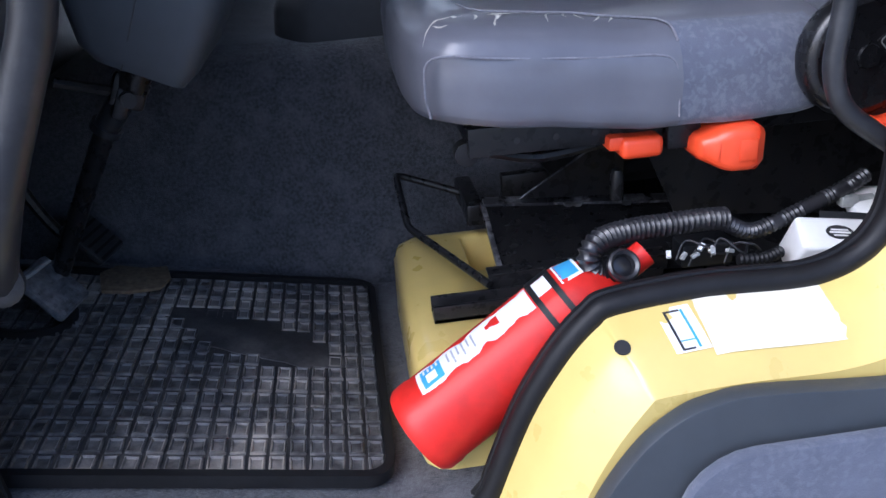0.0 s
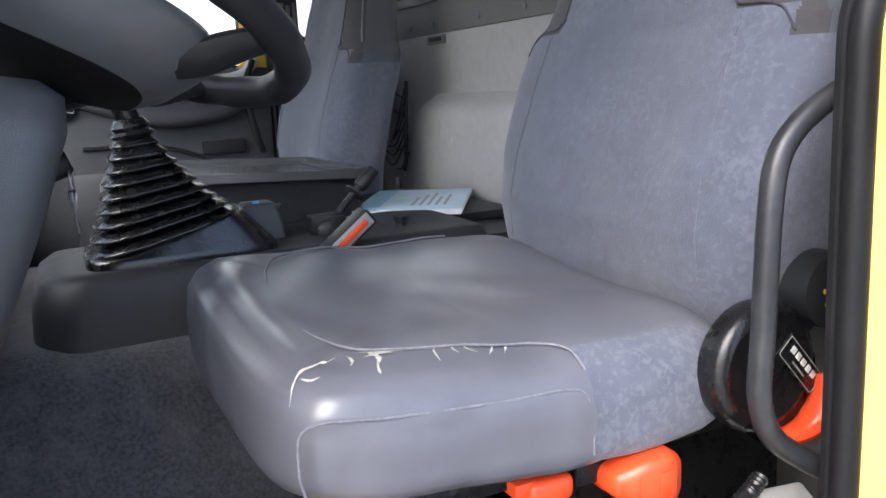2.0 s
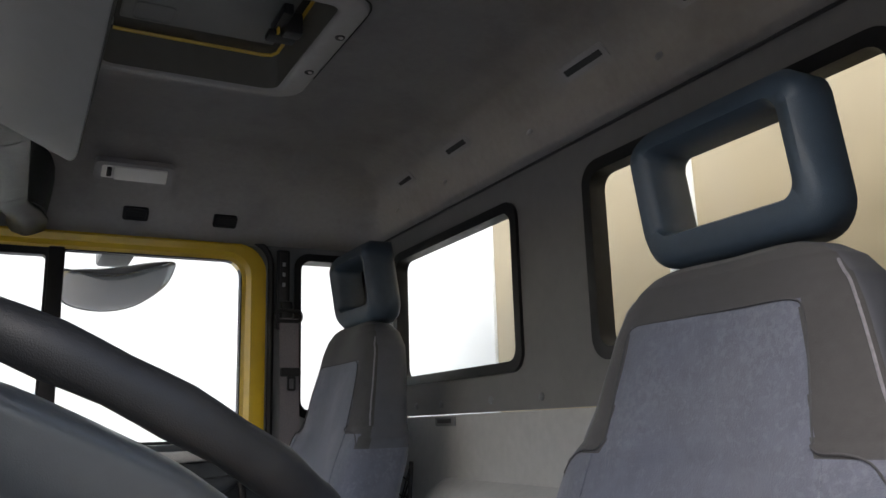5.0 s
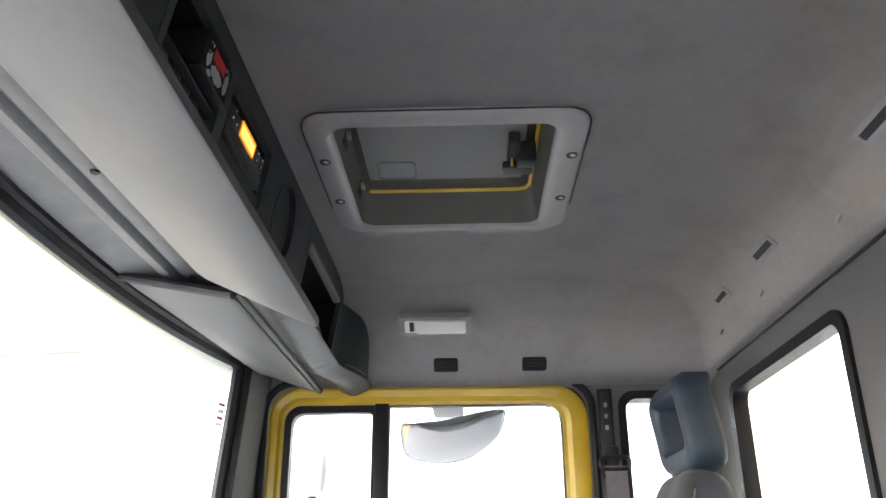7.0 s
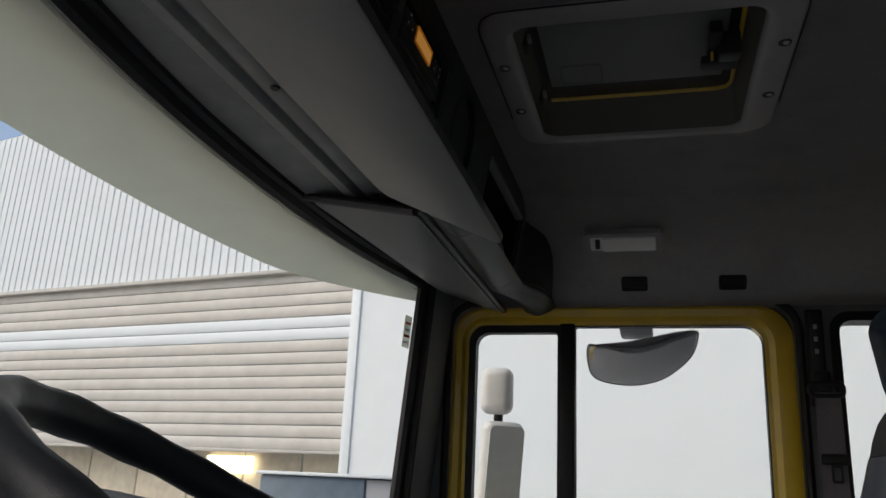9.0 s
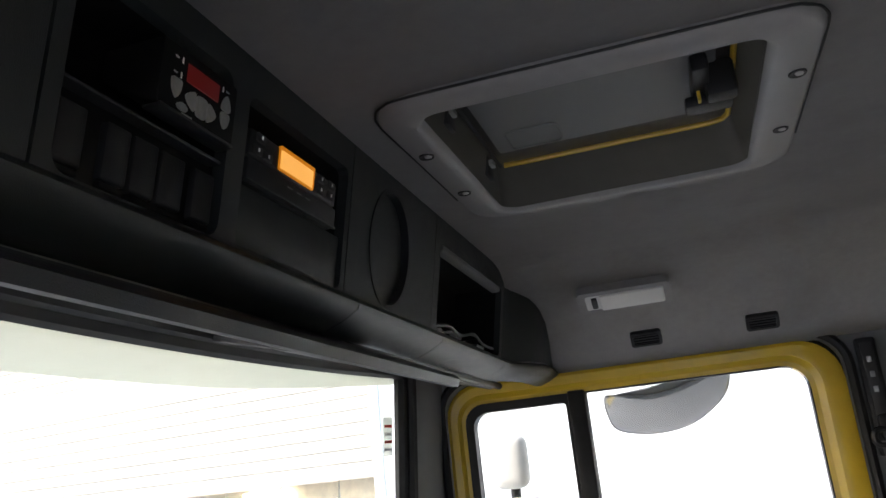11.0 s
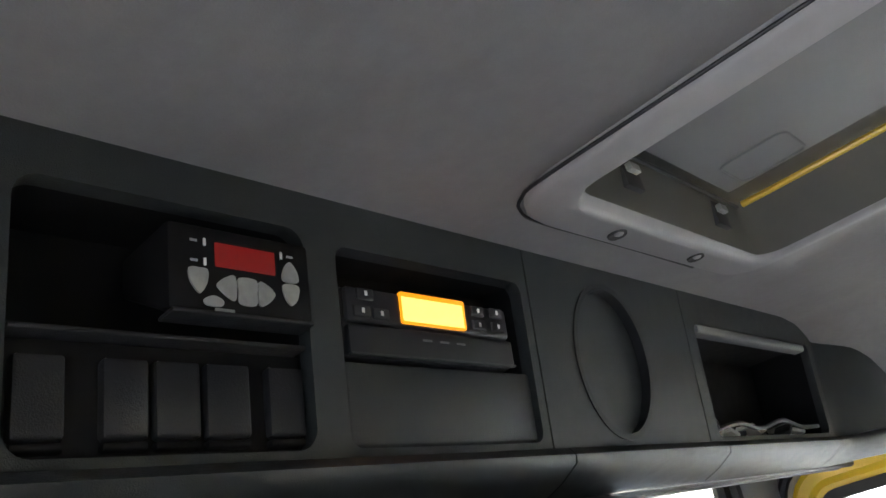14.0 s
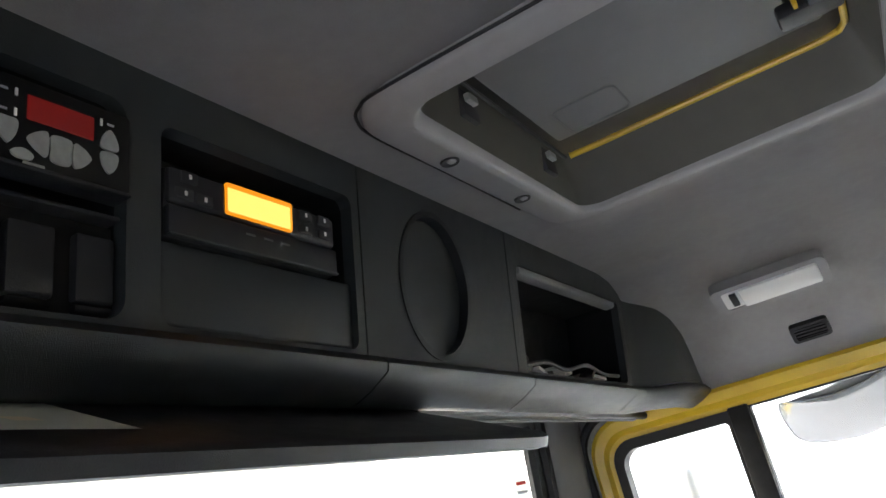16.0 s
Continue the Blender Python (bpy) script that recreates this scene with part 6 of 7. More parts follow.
for j in range(18):
    for i in range(25):
        x, y = 0.082 + px_ * i, 0.120 + py_ * j
        if x > 0.63 or y > 0.57:
            continue
        worn = ((x - 0.47) / 0.12) ** 2 + ((y - 0.40 + 0.45 * (x - 0.47)) / 0.055) ** 2 < random.uniform(0.85, 1.1)
        low = random.uniform(-0.0012, 0.0008) - (0.0042 if worn else 0.0)
        if count < 300:
            ob = new("pocket", pocket)
            ob.location = Vector((x, y, 0.070 + low)) - origin(fm)
            ob.rotation_euler = (0, 0, random.uniform(-0.05, 0.05))
            ob.parent = fm
            count += 1
        else:
            k = len(rest_v)
            rest_v += [(x + a, y + b, 0.070 + low + c) for a, b, c in verts]
            rest_f += [tuple(k + q_ for q_ in f_) for f_ in faces]
bm = bmesh.new()
vs = [bm.verts.new(v) for v in rest_v]
for f_ in rest_f:
    bm.faces.new([vs[q_] for q_ in f_])
tagged(part("pocket_field", bm, M["pocket"], fm, smooth=False), kind="stuff")
heel = []
for k in range(60):
    a = 2 * math.pi * k / 60
    g = 1 + 0.35 * noise.noise((3 * math.cos(a), 3 * math.sin(a), 2.7))
    heel.append((0.47 + 0.118 * g * math.cos(a), 0.395 - 0.050 * g * math.cos(a) + 0.050 * g * math.sin(a)))
part("heel_pad", slab(heel, "z", 0.0695, 0.0716, 0.001), M["mat"], fm, "worn smooth heel pad")
fm.rotation_euler = (0, radians(10.5), 0)
fm.location = (0.345, 0.345, 0.1185)
single("toe_board", loft([[(x, y, z) for x, z in ((-0.15, 0.03), (-0.15, 0.205), (0.02, 0.1745), (0.64, 0.0605), (0.66, 0.05), (0.66, 0.03))] for y in (0.03, 0.64)]), M["carpet"], "dark carpeted toe board rising towards the bulkhead", "floor", kind="structure")


# ======== gear console, stowage box and what lies on them ========
gear = thing("gear_console", (0.80, 0.86, 0.46), "charcoal plastic gear lever console on the engine tunnel", "console")


def plan(x0, x1, y0, y1, r, z, n=8):
    return [Vector((a, b, z)) for a, b in rrect(x0, x1, y0, y1, r, n)]


part("body", loft([plan(0.522, 1.22, 0.742, 1.02, (0.03, 0.03, 0.07, 0.03), 0.44), plan(0.526, 1.22, 0.746, 1.02, (0.03, 0.03, 0.07, 0.03), 0.50), plan(0.540, 1.22, 0.750, 1.02, (0.03, 0.03, 0.07, 0.03), 0.538), plan(0.560, 1.215, 0.760, 1.02, (0.03, 0.03, 0.06, 0.02), 0.551), plan(0.58, 1.20, 0.775, 1.01, (0.03, 0.03, 0.05, 0.02), 0.553)]), M["gearblack"], gear, angle=60)
gb = []
for k, (z, f) in enumerate(((0.552, 1.0), (0.560, 1.0), (0.566, 0.97), (0.592, 0.84))):
    gb.append(ring_of(lerp([(0, 0.737), (2, 0.737), (3, 0.716)], k), 0.858, lerp([(0, 0.136), (2, 0.133), (3, 0.110)], k), 0.088 * f, z, 6.0, 36, lambda x, y, k=k: 0.22 * (x - 0.716) if k == 3 else 0.0))
gaiter = part("gaiter_base", loft(gb), M["gaiter"], gear, "black rubber gaiter base", angle=50)
rings = []
NB, STEPS = 9, 8
for k in range(STEPS * NB + 1):
    u = k / (STEPS * NB)
    fold = (0.5 - 0.5 * math.cos(2 * math.pi * k / STEPS)) ** 0.6
    fx, rx = 0.606 + 0.052 * u, 0.832 - 0.118 * u ** 0.85
    f_ = 0.80 + 0.22 * fold
    hx = (rx - fx) / 2 * f_
    hy = (0.068 * (1 - u) ** 0.9 + 0.025) * f_
    z = 0.586 + 0.146 * u - 0.0035 * fold
    rings.append(ring_of((fx + rx) / 2, 0.858 - 0.012 * u, hx, hy, z, 3.4, 48, lambda x, y, u=u, cx=(fx + rx) / 2: 0.25 * (x - cx) * (1 - 0.7 * u) + 0.0012 * noise.noise((x * 40, y * 40, u * 30))))
part("gaiter", loft(rings), M["gaiter"], gear, "black rubber gear lever gaiter, folded", angle=80)
part("gaiter_neck", lathe([(0.0, -0.004), (0.027, -0.002), (0.031, 0.004), (0.025, 0.009), (0.028, 0.015), (0.024, 0.021), (0.020, 0.026), (0.0, 0.027)], pose(0.687, 0.846, 0.730, 0, -8, 0), 24), M["gaiter"], gear)
part("lever", tube(smooth_path([(0.686, 0.846, 0.748), (0.678, 0.843, 0.77), (0.667, 0.840, 0.80)], 5), 0.0165, 14), M["gaiter"], gear)
part("lever_knob", lathe([(0.0, -0.03), (0.018, -0.028), (0.028, -0.01), (0.030, 0.01), (0.024, 0.03), (0.0, 0.036)], pose(0.660, 0.838, 0.818), 20), M["darkplastic"], gear)

box = thing("stowage_box", (0.90, 1.24, 0.46), "charcoal stowage box with a tray lid on the engine tunnel", "stowage box")
part("body", loft([plan(0.71, 1.106, 1.058, 1.44, 0.02, 0.44), plan(0.704, 1.104, 1.052, 1.44, 0.02, 0.58), plan(0.70, 1.102, 1.050, 1.44, 0.02, 0.614)]), M["gearblack"], box)
lid = part("lid", fuse(ring_plate(rrect(0.692, 1.118, 1.03, 1.45, 0.025), rrect(0.704, 1.106, 1.042, 1.438, 0.02), "z", 0.618, 0.634), ring_plate(rrect(0.704, 1.106, 1.042, 1.438, 0.02), rrect(0.735, 1.075, 1.066, 1.40, 0.02), "z", 0.619, 0.625)), M["lidblack"], box, "tray lid with a raised shiny rim")
part("tray_floor", rbox(0.73, 1.08, 1.061, 1.405, 0.617, 0.6225, 0.001), M["lidblack"], lid, "smooth grey tray floor")
part("lid_gap", rbox(0.702, 1.100, 1.048, 1.438, 0.6135, 0.6185, 0.001), M["ink"], box)
part("lid_tip", rbox(1.096, 1.124, 1.038, 1.085, 0.614, 0.6355, 0.008), M["console"], lid)
box.rotation_euler = (0, radians(2.8), 0)
box.location.z += 0.011
rear = thing("rear_tray", (1.28, 1.1, 0.46), "dark plastic tray behind the stowage box", "tray")
part("body", loft([plan(1.09, 1.43, 0.82, 1.42, 0.03, 0.455), plan(1.095, 1.425, 0.825, 1.415, 0.03, 0.515), plan(1.10, 1.42, 0.83, 1.41, 0.025, 0.520)]), M["console"], rear)
part("shelf", rbox(1.12, 1.40, 0.97, 1.40, 0.521, 0.538, 0.004), M["darkplastic"], rear)
part("knob", lathe([(0.014, 0), (0.010, 0.008), (0.009, 0.022), (0.014, 0.028), (0.014, 0.034), (0, 0.036)], pose(1.095, 0.845, 0.536), 16), M["darkplastic"], rear, "small black knob")
part("peg", lathe([(0.009, 0), (0.009, 0.02), (0.006, 0.026), (0, 0.026)], pose(1.30, 1.335, 0.553), 14), M["darkplastic"], rear)
# folder of papers
folder = thing("paper_folder", (1.24, 1.12, 0.54), "white and pale blue paper folder lying on the tray", "folder")
mf = pose(1.252, 1.125, 0.551, 0, 0, -32)
part("sheet", moved(fuse(rbox(-0.105, 0.105, -0.15, 0.15, -0.009, -0.003, 0.001), rbox(-0.10, 0.107, -0.148, 0.149, -0.003, 0.001, 0.001)), mf), M["paper"], folder)
part("cover", moved(rbox(-0.106, 0.106, -0.151, 0.151, 0.0012, 0.0028, 0.0005), mf), M["bluepaper"], folder)
part("blue_band", moved(fuse(rbox(-0.104, -0.06, -0.149, 0.149, 0.003, 0.0034, 0), rbox(-0.107, -0.104, -0.15, 0.15, -0.006, 0.003, 0)), mf), material("pale_blue_print", (0.32, 0.58, 0.72), 0.6, var=0.1, scale=40), folder, "pale blue band")
part("print_bar", moved(fuse(*[rbox(0.0 + 0.016 * k, 0.006 + 0.016 * k, -0.10, 0.02 + 0.03 * (k % 3), 0.003, 0.0033, 0) for k in range(5)]), mf), M["greyprint"], folder)
single("clear_case", moved(rbox(-0.05, 0.05, -0.035, 0.035, -0.006, 0.006, 0.003), pose(1.155, 0.965, 0.531, 0, 0, -20)), M["lampglass"], "clear plastic case under the paper folder", "case")
single("blue_cap", lathe([(0.007, 0), (0.007, 0.02), (0, 0.021)], pose(1.128, 0.93, 0.537, 90, 0, 20), 12), M["blue"], "small blue bottle cap beside the folder", "cap")
# hand brake valve
hb = thing("hand_brake", (1.0, 0.86, 0.55), "black hand brake lever with a collar", "hand brake")
part("base", fuse(lathe([(0.030, 0), (0.030, 0.012), (0.024, 0.022), (0.012, 0.026), (0, 0.026)], pose(0.972, 0.865, 0.553), 24), moved(rbox(-0.03, 0.03, -0.02, 0.02, -0.012, 0.012, 0.005), pose(0.97, 0.865, 0.572))), M["darkplastic"], hb)
d0, d1 = Vector((0.985, 0.866, 0.575)), Vector((1.068, 0.884, 0.648))
part("stem", tube([d0, d1], 0.0065, 10), M["darkplastic"], hb)
part("grip", tube([d0.lerp(d1, 0.62), d0.lerp(d1, 0.68), d0.lerp(d1, 0.98), d1], [0.010, 0.0125, 0.0115, 0.006], 14), M["darkplastic"], hb)
qd = (d1 - d0).normalized().to_track_quat("Z", "Y").to_matrix().to_4x4()
part("collar", lathe([(0.007, -0.003), (0.018, -0.001), (0.018, 0.002), (0.007, 0.004)], Matrix.Translation(d0.lerp(d1, 0.5)) @ qd, 18), M["darkplastic"], hb)
# switch pod and belt buckle
pod = thing("switch_pod", (0.87, 0.885, 0.55), "small grey switch pod on the gear console", "switch")
part("body", loft([plan(0.832, 0.905, 0.868, 0.925, 0.006, 0.552), plan(0.836, 0.90, 0.872, 0.925, 0.006, 0.585), plan(0.842, 0.894, 0.878, 0.925, 0.006, 0.607), plan(0.845, 0.89, 0.882, 0.925, 0.006, 0.610)]), M["dash"], pod)
part("latch", rbox(0.892, 0.903, 0.872, 0.885, 0.597, 0.607, 0.002), M["darkplastic"], pod)
part("lamp", rbox(0.858, 0.868, 0.885, 0.892, 0.609, 0.613, 0.001), M["blue"], pod)
buckle = thing("belt_buckle", (0.965, 0.735, 0.55), "black belt buckle with a red push button", "belt buckle")
mb = pose(0.965, 0.742, 0.568, 0, -38, 0)
part("body", moved(rbox(-0.045, 0.045, -0.020, 0.020, -0.014, 0.014, 0.005), mb), M["darkplastic"], buckle)
part("button", moved(rbox(-0.026, 0.032, -0.0225, -0.012, -0.004, 0.007, 0.002), mb), M["orange"], buckle, "red push button")
part("button_frame", moved(rbox(-0.032, 0.040, -0.0212, -0.012, -0.009, 0.012, 0.002), mb), M["silver"], buckle)
part("stalk", tube(smooth_path([(0.94, 0.745, 0.548), (0.92, 0.75, 0.52), (0.93, 0.755, 0.47)], 5), 0.010, 8), M["darkplastic"], buckle)
single("seat_pivot", lathe([(0.028, 0), (0.028, 0.01), (0.018, 0.016), (0, 0.017)], pose(1.205, 0.695, 0.485, 60, 0, 20), 20), M["steel"], "worn steel recliner pivot beside the seat", "pivot")

# ======== steering wheel and column ========
column = thing("steering_column", (0.47, 0.40, 0.62), "grey-green steering column shroud under a black steering wheel", "steering column")


def slice_(z, x0, x1, y0, y1, r):
    return [Vector((a, b, z)) for a, b in rrect(x0, x1, y0, y1, r, 6)]


def leaning(xl, zl, xr, zr, y0, y1, r):
    """A rounded section between a front point and a rear point of the leaning column."""
    a, b = Vector((xl, 0, zl)), Vector((xr, 0, zr))
    L_ = (b - a).length
    return [a + (b - a) * (u / L_) + Vector((0, v, 0)) for u, v in rrect(0, L_, y0, y1, r, 6)]


part("shroud", loft([leaning(0.385, 0.525, 0.437, 0.502, 0.31, 0.49, 0.012), leaning(0.364, 0.537, 0.455, 0.4935, 0.286, 0.505, 0.016), leaning(0.352, 0.555, 0.474, 0.510, 0.278, 0.512, 0.022), leaning(0.345, 0.61, 0.512, 0.572, 0.274, 0.52, 0.026),
                     leaning(0.352, 0.69, 0.562, 0.684, 0.272, 0.53, 0.03), leaning(0.38, 0.755, 0.590, 0.757, 0.278, 0.53, 0.03), leaning(0.42, 0.80, 0.592, 0.785, 0.30, 0.52, 0.03), leaning(0.47, 0.815, 0.575, 0.80, 0.34, 0.50, 0.03)]), M["dash"], column, angle=50)
part("shroud_seam", tube([(0.394, 0.2855, 0.522), (0.410, 0.2775, 0.556), (0.430, 0.2735, 0.60), (0.466, 0.2715, 0.69), (0.492, 0.2775, 0.756)], 0.0013, 5), M["ink"], column)
part("stalk", tube(smooth_path([(0.57, 0.50, 0.775), (0.62, 0.56, 0.785), (0.66, 0.62, 0.79)], 5), 0.008, 8), M["darkplastic"], column)
part("stalk_end", rbox(0.64, 0.68, 0.60, 0.645, 0.780, 0.802, 0.006), M["darkplastic"], column)
WC, WR, WT = Vector((0.594, 0.434, 0.890)), 0.228, radians(26.9)
mwh = Matrix.Translation(WC) @ Matrix.Rotation(WT, 4, "Y") @ Matrix.Rotation(radians(-8.3), 4, "X")
wheel = part("steering_wheel", moved(tube([(WR * math.cos(2 * math.pi * k / 72), WR * math.sin(2 * math.pi * k / 72), 0) for k in range(72)], [0.0170 + 0.0009 * math.cos(2 * math.pi * k / 4) for k in range(72)], 16, closed=True), mwh), M["darkplastic"], column, "black truck steering wheel", angle=60)
hub = []
for hx, hy, z, p in ((0.06, 0.07, -0.098, 2.5), (0.10, 0.12, -0.082, 3), (0.130, 0.155, -0.052, 3.2), (0.148, 0.172, -0.022, 3.2), (0.150, 0.175, -0.010, 3.2), (0.144, 0.168, 0.0, 3.2), (0.115, 0.14, 0.010, 3.0), (0.06, 0.09, 0.017, 2.8), (0.008, 0.01, 0.019, 2.5)):
    hub.append(ring_of(0.012, 0, hx * 0.95, hy * 0.88, (z * 0.75 if z < 0 else z * 0.9) - 0.014, p, 44))
# one hub in two tones: shaded bottom painted black, lit side grey
part("hub_base", moved(loft(hub[:2]), mwh), M["pit"], wheel, angle=60)
part("hub_pad", moved(loft(hub[1:]), mwh), M["hubgrey"], wheel, "grey padded hub", angle=60)
part("switch_slot", moved(rbox(0.088, 0.106, 0.065, 0.110, -0.018, -0.0045, 0.003), mwh), M["ink"], wheel)
for s in (-1, 1):
    for a_ in (38, 128):
        c_, n_ = math.cos(radians(a_)), s * math.sin(radians(a_))
        P = smooth_path([(0.10 * c_, 0.10 * n_, -0.050), (0.155 * c_, 0.155 * n_, -0.040), (0.195 * c_, 0.195 * n_, -0.016), (0.222 * c_, 0.222 * n_, -0.002)], 5)
        part("spoke", moved(tube(P, [0.030 - 0.014 * i / (len(P) - 1) for i in range(len(P))], 10, squash=0.55), mwh), M["darkplastic"], wheel)
keys = thing("key_ring", (0.574, 0.487, 0.68), "steel keys hanging from the ignition lock", "keys")
part("lock", lathe([(0.014, 0), (0.014, 0.02), (0.010, 0.026), (0, 0.026)], pose(0.568, 0.50, 0.715, 0, 70, 0), 16), M["darkplastic"], keys)
part("ring", tube([(0.592 + 0.002 * math.cos(a), 0.498 + 0.012 * math.cos(a), 0.705 + 0.013 * math.sin(a)) for a in [2 * math.pi * k / 20 for k in range(20)]], 0.0012, 6, closed=True), M["steel"], keys)
for k in range(3):
    mk = pose(0.590 + 0.002 * k, 0.494 + 0.004 * k, 0.694, 5 * k - 5, 0, 60 + 20 * k)
    part("key", moved(fuse(slab(rrect(-0.006, 0.006, -0.014, 0.0, 0.004), "y", -0.0008, 0.0008), rbox(-0.0026, 0.0026, -0.001, 0.001, -0.044 + 0.004 * k, -0.013, 0.0004)), mk), M["steel"], keys)
shaft = thing("steering_shaft", (0.32, 0.45, 0.3), "dark steel steering shaft with a universal joint", "steering shaft")
part("upper_tube", tube([(0.40, 0.395, 0.53), (0.372, 0.400, 0.478)], 0.020, 14), M["blackmetal"], shaft)
part("joint", fuse(moved(rbox(-0.022, 0.022, -0.010, 0.010, -0.022, 0.022, 0.006), pose(0.366, 0.400, 0.474, 0, 25, 20)), moved(rbox(-0.010, 0.010, -0.022, 0.022, -0.022, 0.022, 0.006), pose(0.352, 0.404, 0.462, 0, 25, 20)), lathe([(0.010, -0.03), (0.010, 0.03)], pose(0.36, 0.402, 0.468, 90, 0, 20), 14)), M["blackmetal"], shaft)
part("collar", fuse(tube([(0.352, 0.404, 0.460), (0.322, 0.415, 0.425)], 0.0165, 14), tube([(0.328, 0.413, 0.432), (0.322, 0.415, 0.424)], 0.021, 14)), M["handlegrey"], shaft)
part("lower_tube", tube([(0.325, 0.414, 0.428), (0.226, 0.45, 0.262), (0.13, 0.49, 0.09)], 0.0135, 14), M["blackmetal"], shaft)
part("side_rod", tube([(0.362, 0.40, 0.472), (0.29, 0.37, 0.50)], 0.007, 8), M["blackmetal"], shaft)
for (x, y, z), nm in (((0.195, 0.425, 0.205), "brake_pedal"), ((0.205, 0.60, 0.205), "accelerator_pedal")):
    pd = thing(nm, (x, y, 0.07), "dark steel pedal with a worn rubber pad", "pedal", "pedals")
    mp_ = pose(x, y, z, 0, 50, -12)
    part("pad", moved(rbox(-0.042, 0.042, -0.040, 0.040, -0.007, 0.006, 0.006), mp_), M["pedalpad" if nm == "brake_pedal" else "handlegrey"], pd)
    part("tread", moved(fuse(*[rbox(-0.035 + 0.0135 * k, -0.0295 + 0.0135 * k, -0.034, 0.034, 0.0055, 0.0072, 0.0008) for k in range(6)]), mp_), M["pedalpad" if nm == "brake_pedal" else "rubber"], pd)
    part("arm", tube(smooth_path([(x - 0.01, y, z - 0.005), (x - 0.05, y, z + 0.02), (x - 0.09, y, z + 0.12), (x - 0.10, y, z + 0.25)], 5), 0.009, 8), M["blackmetal"], pd)
part("hook", tube(smooth_path([(0.185, 0.47, 0.19), (0.205, 0.43, 0.160), (0.20, 0.39, 0.152), (0.155, 0.37, 0.160), (0.10, 0.385, 0.172), (0.07, 0.43, 0.185)], 5), 0.013, 8), M["rubber"], shaft)
single("bulkhead_cable", tube(smooth_path([(0.07, 0.30, 0.32), (0.12, 0.33, 0.26), (0.17, 0.38, 0.24), (0.20, 0.43, 0.245)], 5), 0.003, 6), M["silver"], "pale cable at the bulkhead behind the pedals", "cable")
single("heel_patch", moved(slab([(-0.05, -0.045), (-0.01, -0.052), (0.035, -0.04), (0.05, -0.005), (0.045, 0.04), (0.01, 0.035), (-0.03, 0.048), (-0.056, 0.02)], "z", -0.004, 0.0015, 0.0008), pose(0.275, 0.545, 0.1505, 0, 10.5, 10)), material("tan_underlay", (0.17, 0.125, 0.075), 0.95, var=0.35, scale=120, stain=0.5, stain_scale=25, bump=0.6, bump_scale=200), "worn tan patch at the floor mat's front edge", "patch")
# dashboard behind the wheel
dash = thing("dashboard", (0.22, MID, 0.6), "dark grey dashboard below the windscreen", "dashboard")
part("top", loft([[(x, y, z) for x, z in ((0.06, 0.70), (0.10, 0.725), (0.24, 0.735), (0.33, 0.715), (0.355, 0.68), (0.34, 0.62), (0.26, 0.585), (0.06, 0.58))] for y in (0.10, 0.6, 1.2, 1.96)]), M["dash"], dash, angle=50)
part("binnacle", loft([[(x, y, z) for x, z in ((0.20, 0.73), (0.30, 0.80), (0.37, 0.81), (0.385, 0.79), (0.37, 0.71), (0.30, 0.68))] for y in (0.20, 0.24, 0.60, 0.66)]), M["dash"], dash, angle=50)

# ======== handles at the doorway ========
gh = thing("grab_handle", (1.15, 0.075, 0.58), "dark grey painted steel grab handle beside the seat", "grab handle", "grab handles")
P = smooth_path([(1.215, 0.066, 0.776), (1.180, 0.082, 0.755), (1.145, 0.086, 0.732), (1.124, 0.087, 0.703), (1.116, 0.086, 0.651), (1.113, 0.086, 0.552), (1.111, 0.086, 0.497), (1.128, 0.086, 0.456), (1.168, 0.082, 0.424), (1.215, 0.068, 0.395)], 6)
part("bar", tube(P, 0.0108, 14), M["handlegrey"], gh)
for p in ((1.215, 0.066, 0.776), (1.215, 0.068, 0.395)):
    part("foot", moved(lathe([(0.024, 0), (0.022, 0.008), (0.0, 0.01)], Matrix.Rotation(radians(-90), 4, "X"), 18), pose(p[0] + 0.004, 0.0585, p[2])), M["handlegrey"], gh)
gh2 = thing("grab_handle", (0.36, 0.04, 0.55), "long grey grab handle on the front door pillar", "grab handle", "grab handles")
part("bar", tube(smooth_path([(0.36, 0.075, 1.0), (0.395, 0.045, 0.96), (0.425, 0.03, 0.74), (0.410, 0.03, 0.63), (0.380, 0.03, 0.56), (0.345, 0.03, 0.485), (0.315, 0.05, 0.42), (0.295, 0.075, 0.38)], 6), 0.0185, 14), M["handlegrey"], gh2)
for p in ((0.36, 0.074, 1.0), (0.295, 0.074, 0.38)):
    part("foot", lathe([(0.026, 0), (0.026, 0.006), (0.020, 0.010), (0, 0.010)], Matrix.Translation(p) @ Matrix.Rotation(radians(90), 4, "X"), 20), M["handlegrey"], gh2)
single("pillar_cover", loft([slice_(0.36, 0.20, 0.275, 0.075, 0.17, 0.015), slice_(0.40, 0.20, 0.295, 0.075, 0.18, 0.02), slice_(0.70, 0.22, 0.375, 0.075, 0.19, 0.02), slice_(1.1, 0.26, 0.38, 0.075, 0.16, 0.02)]), M["dash"], "grey-green plastic cover below the front pillar", "pillar cover")
# stickers on the yellow body
st = thing("sill_sticker", (0.955, -0.005, 0.235), "white sticker with a blue and black bordered symbol", "sticker")
SILL_Y = [(0.015, 0.040), (0.019, 0.030), (0.024, 0.018), (0.030, 0.005), (0.037, -0.008), (0.047, -0.022), (0.058, -0.035), (0.068, -0.045)]
SILL_Z = [(0.850, 0.284), (0.877, 0.299), (0.974, 0.307), (1.062, 0.303), (1.10, 0.304), (1.15, 0.306), (1.25, 0.31)]


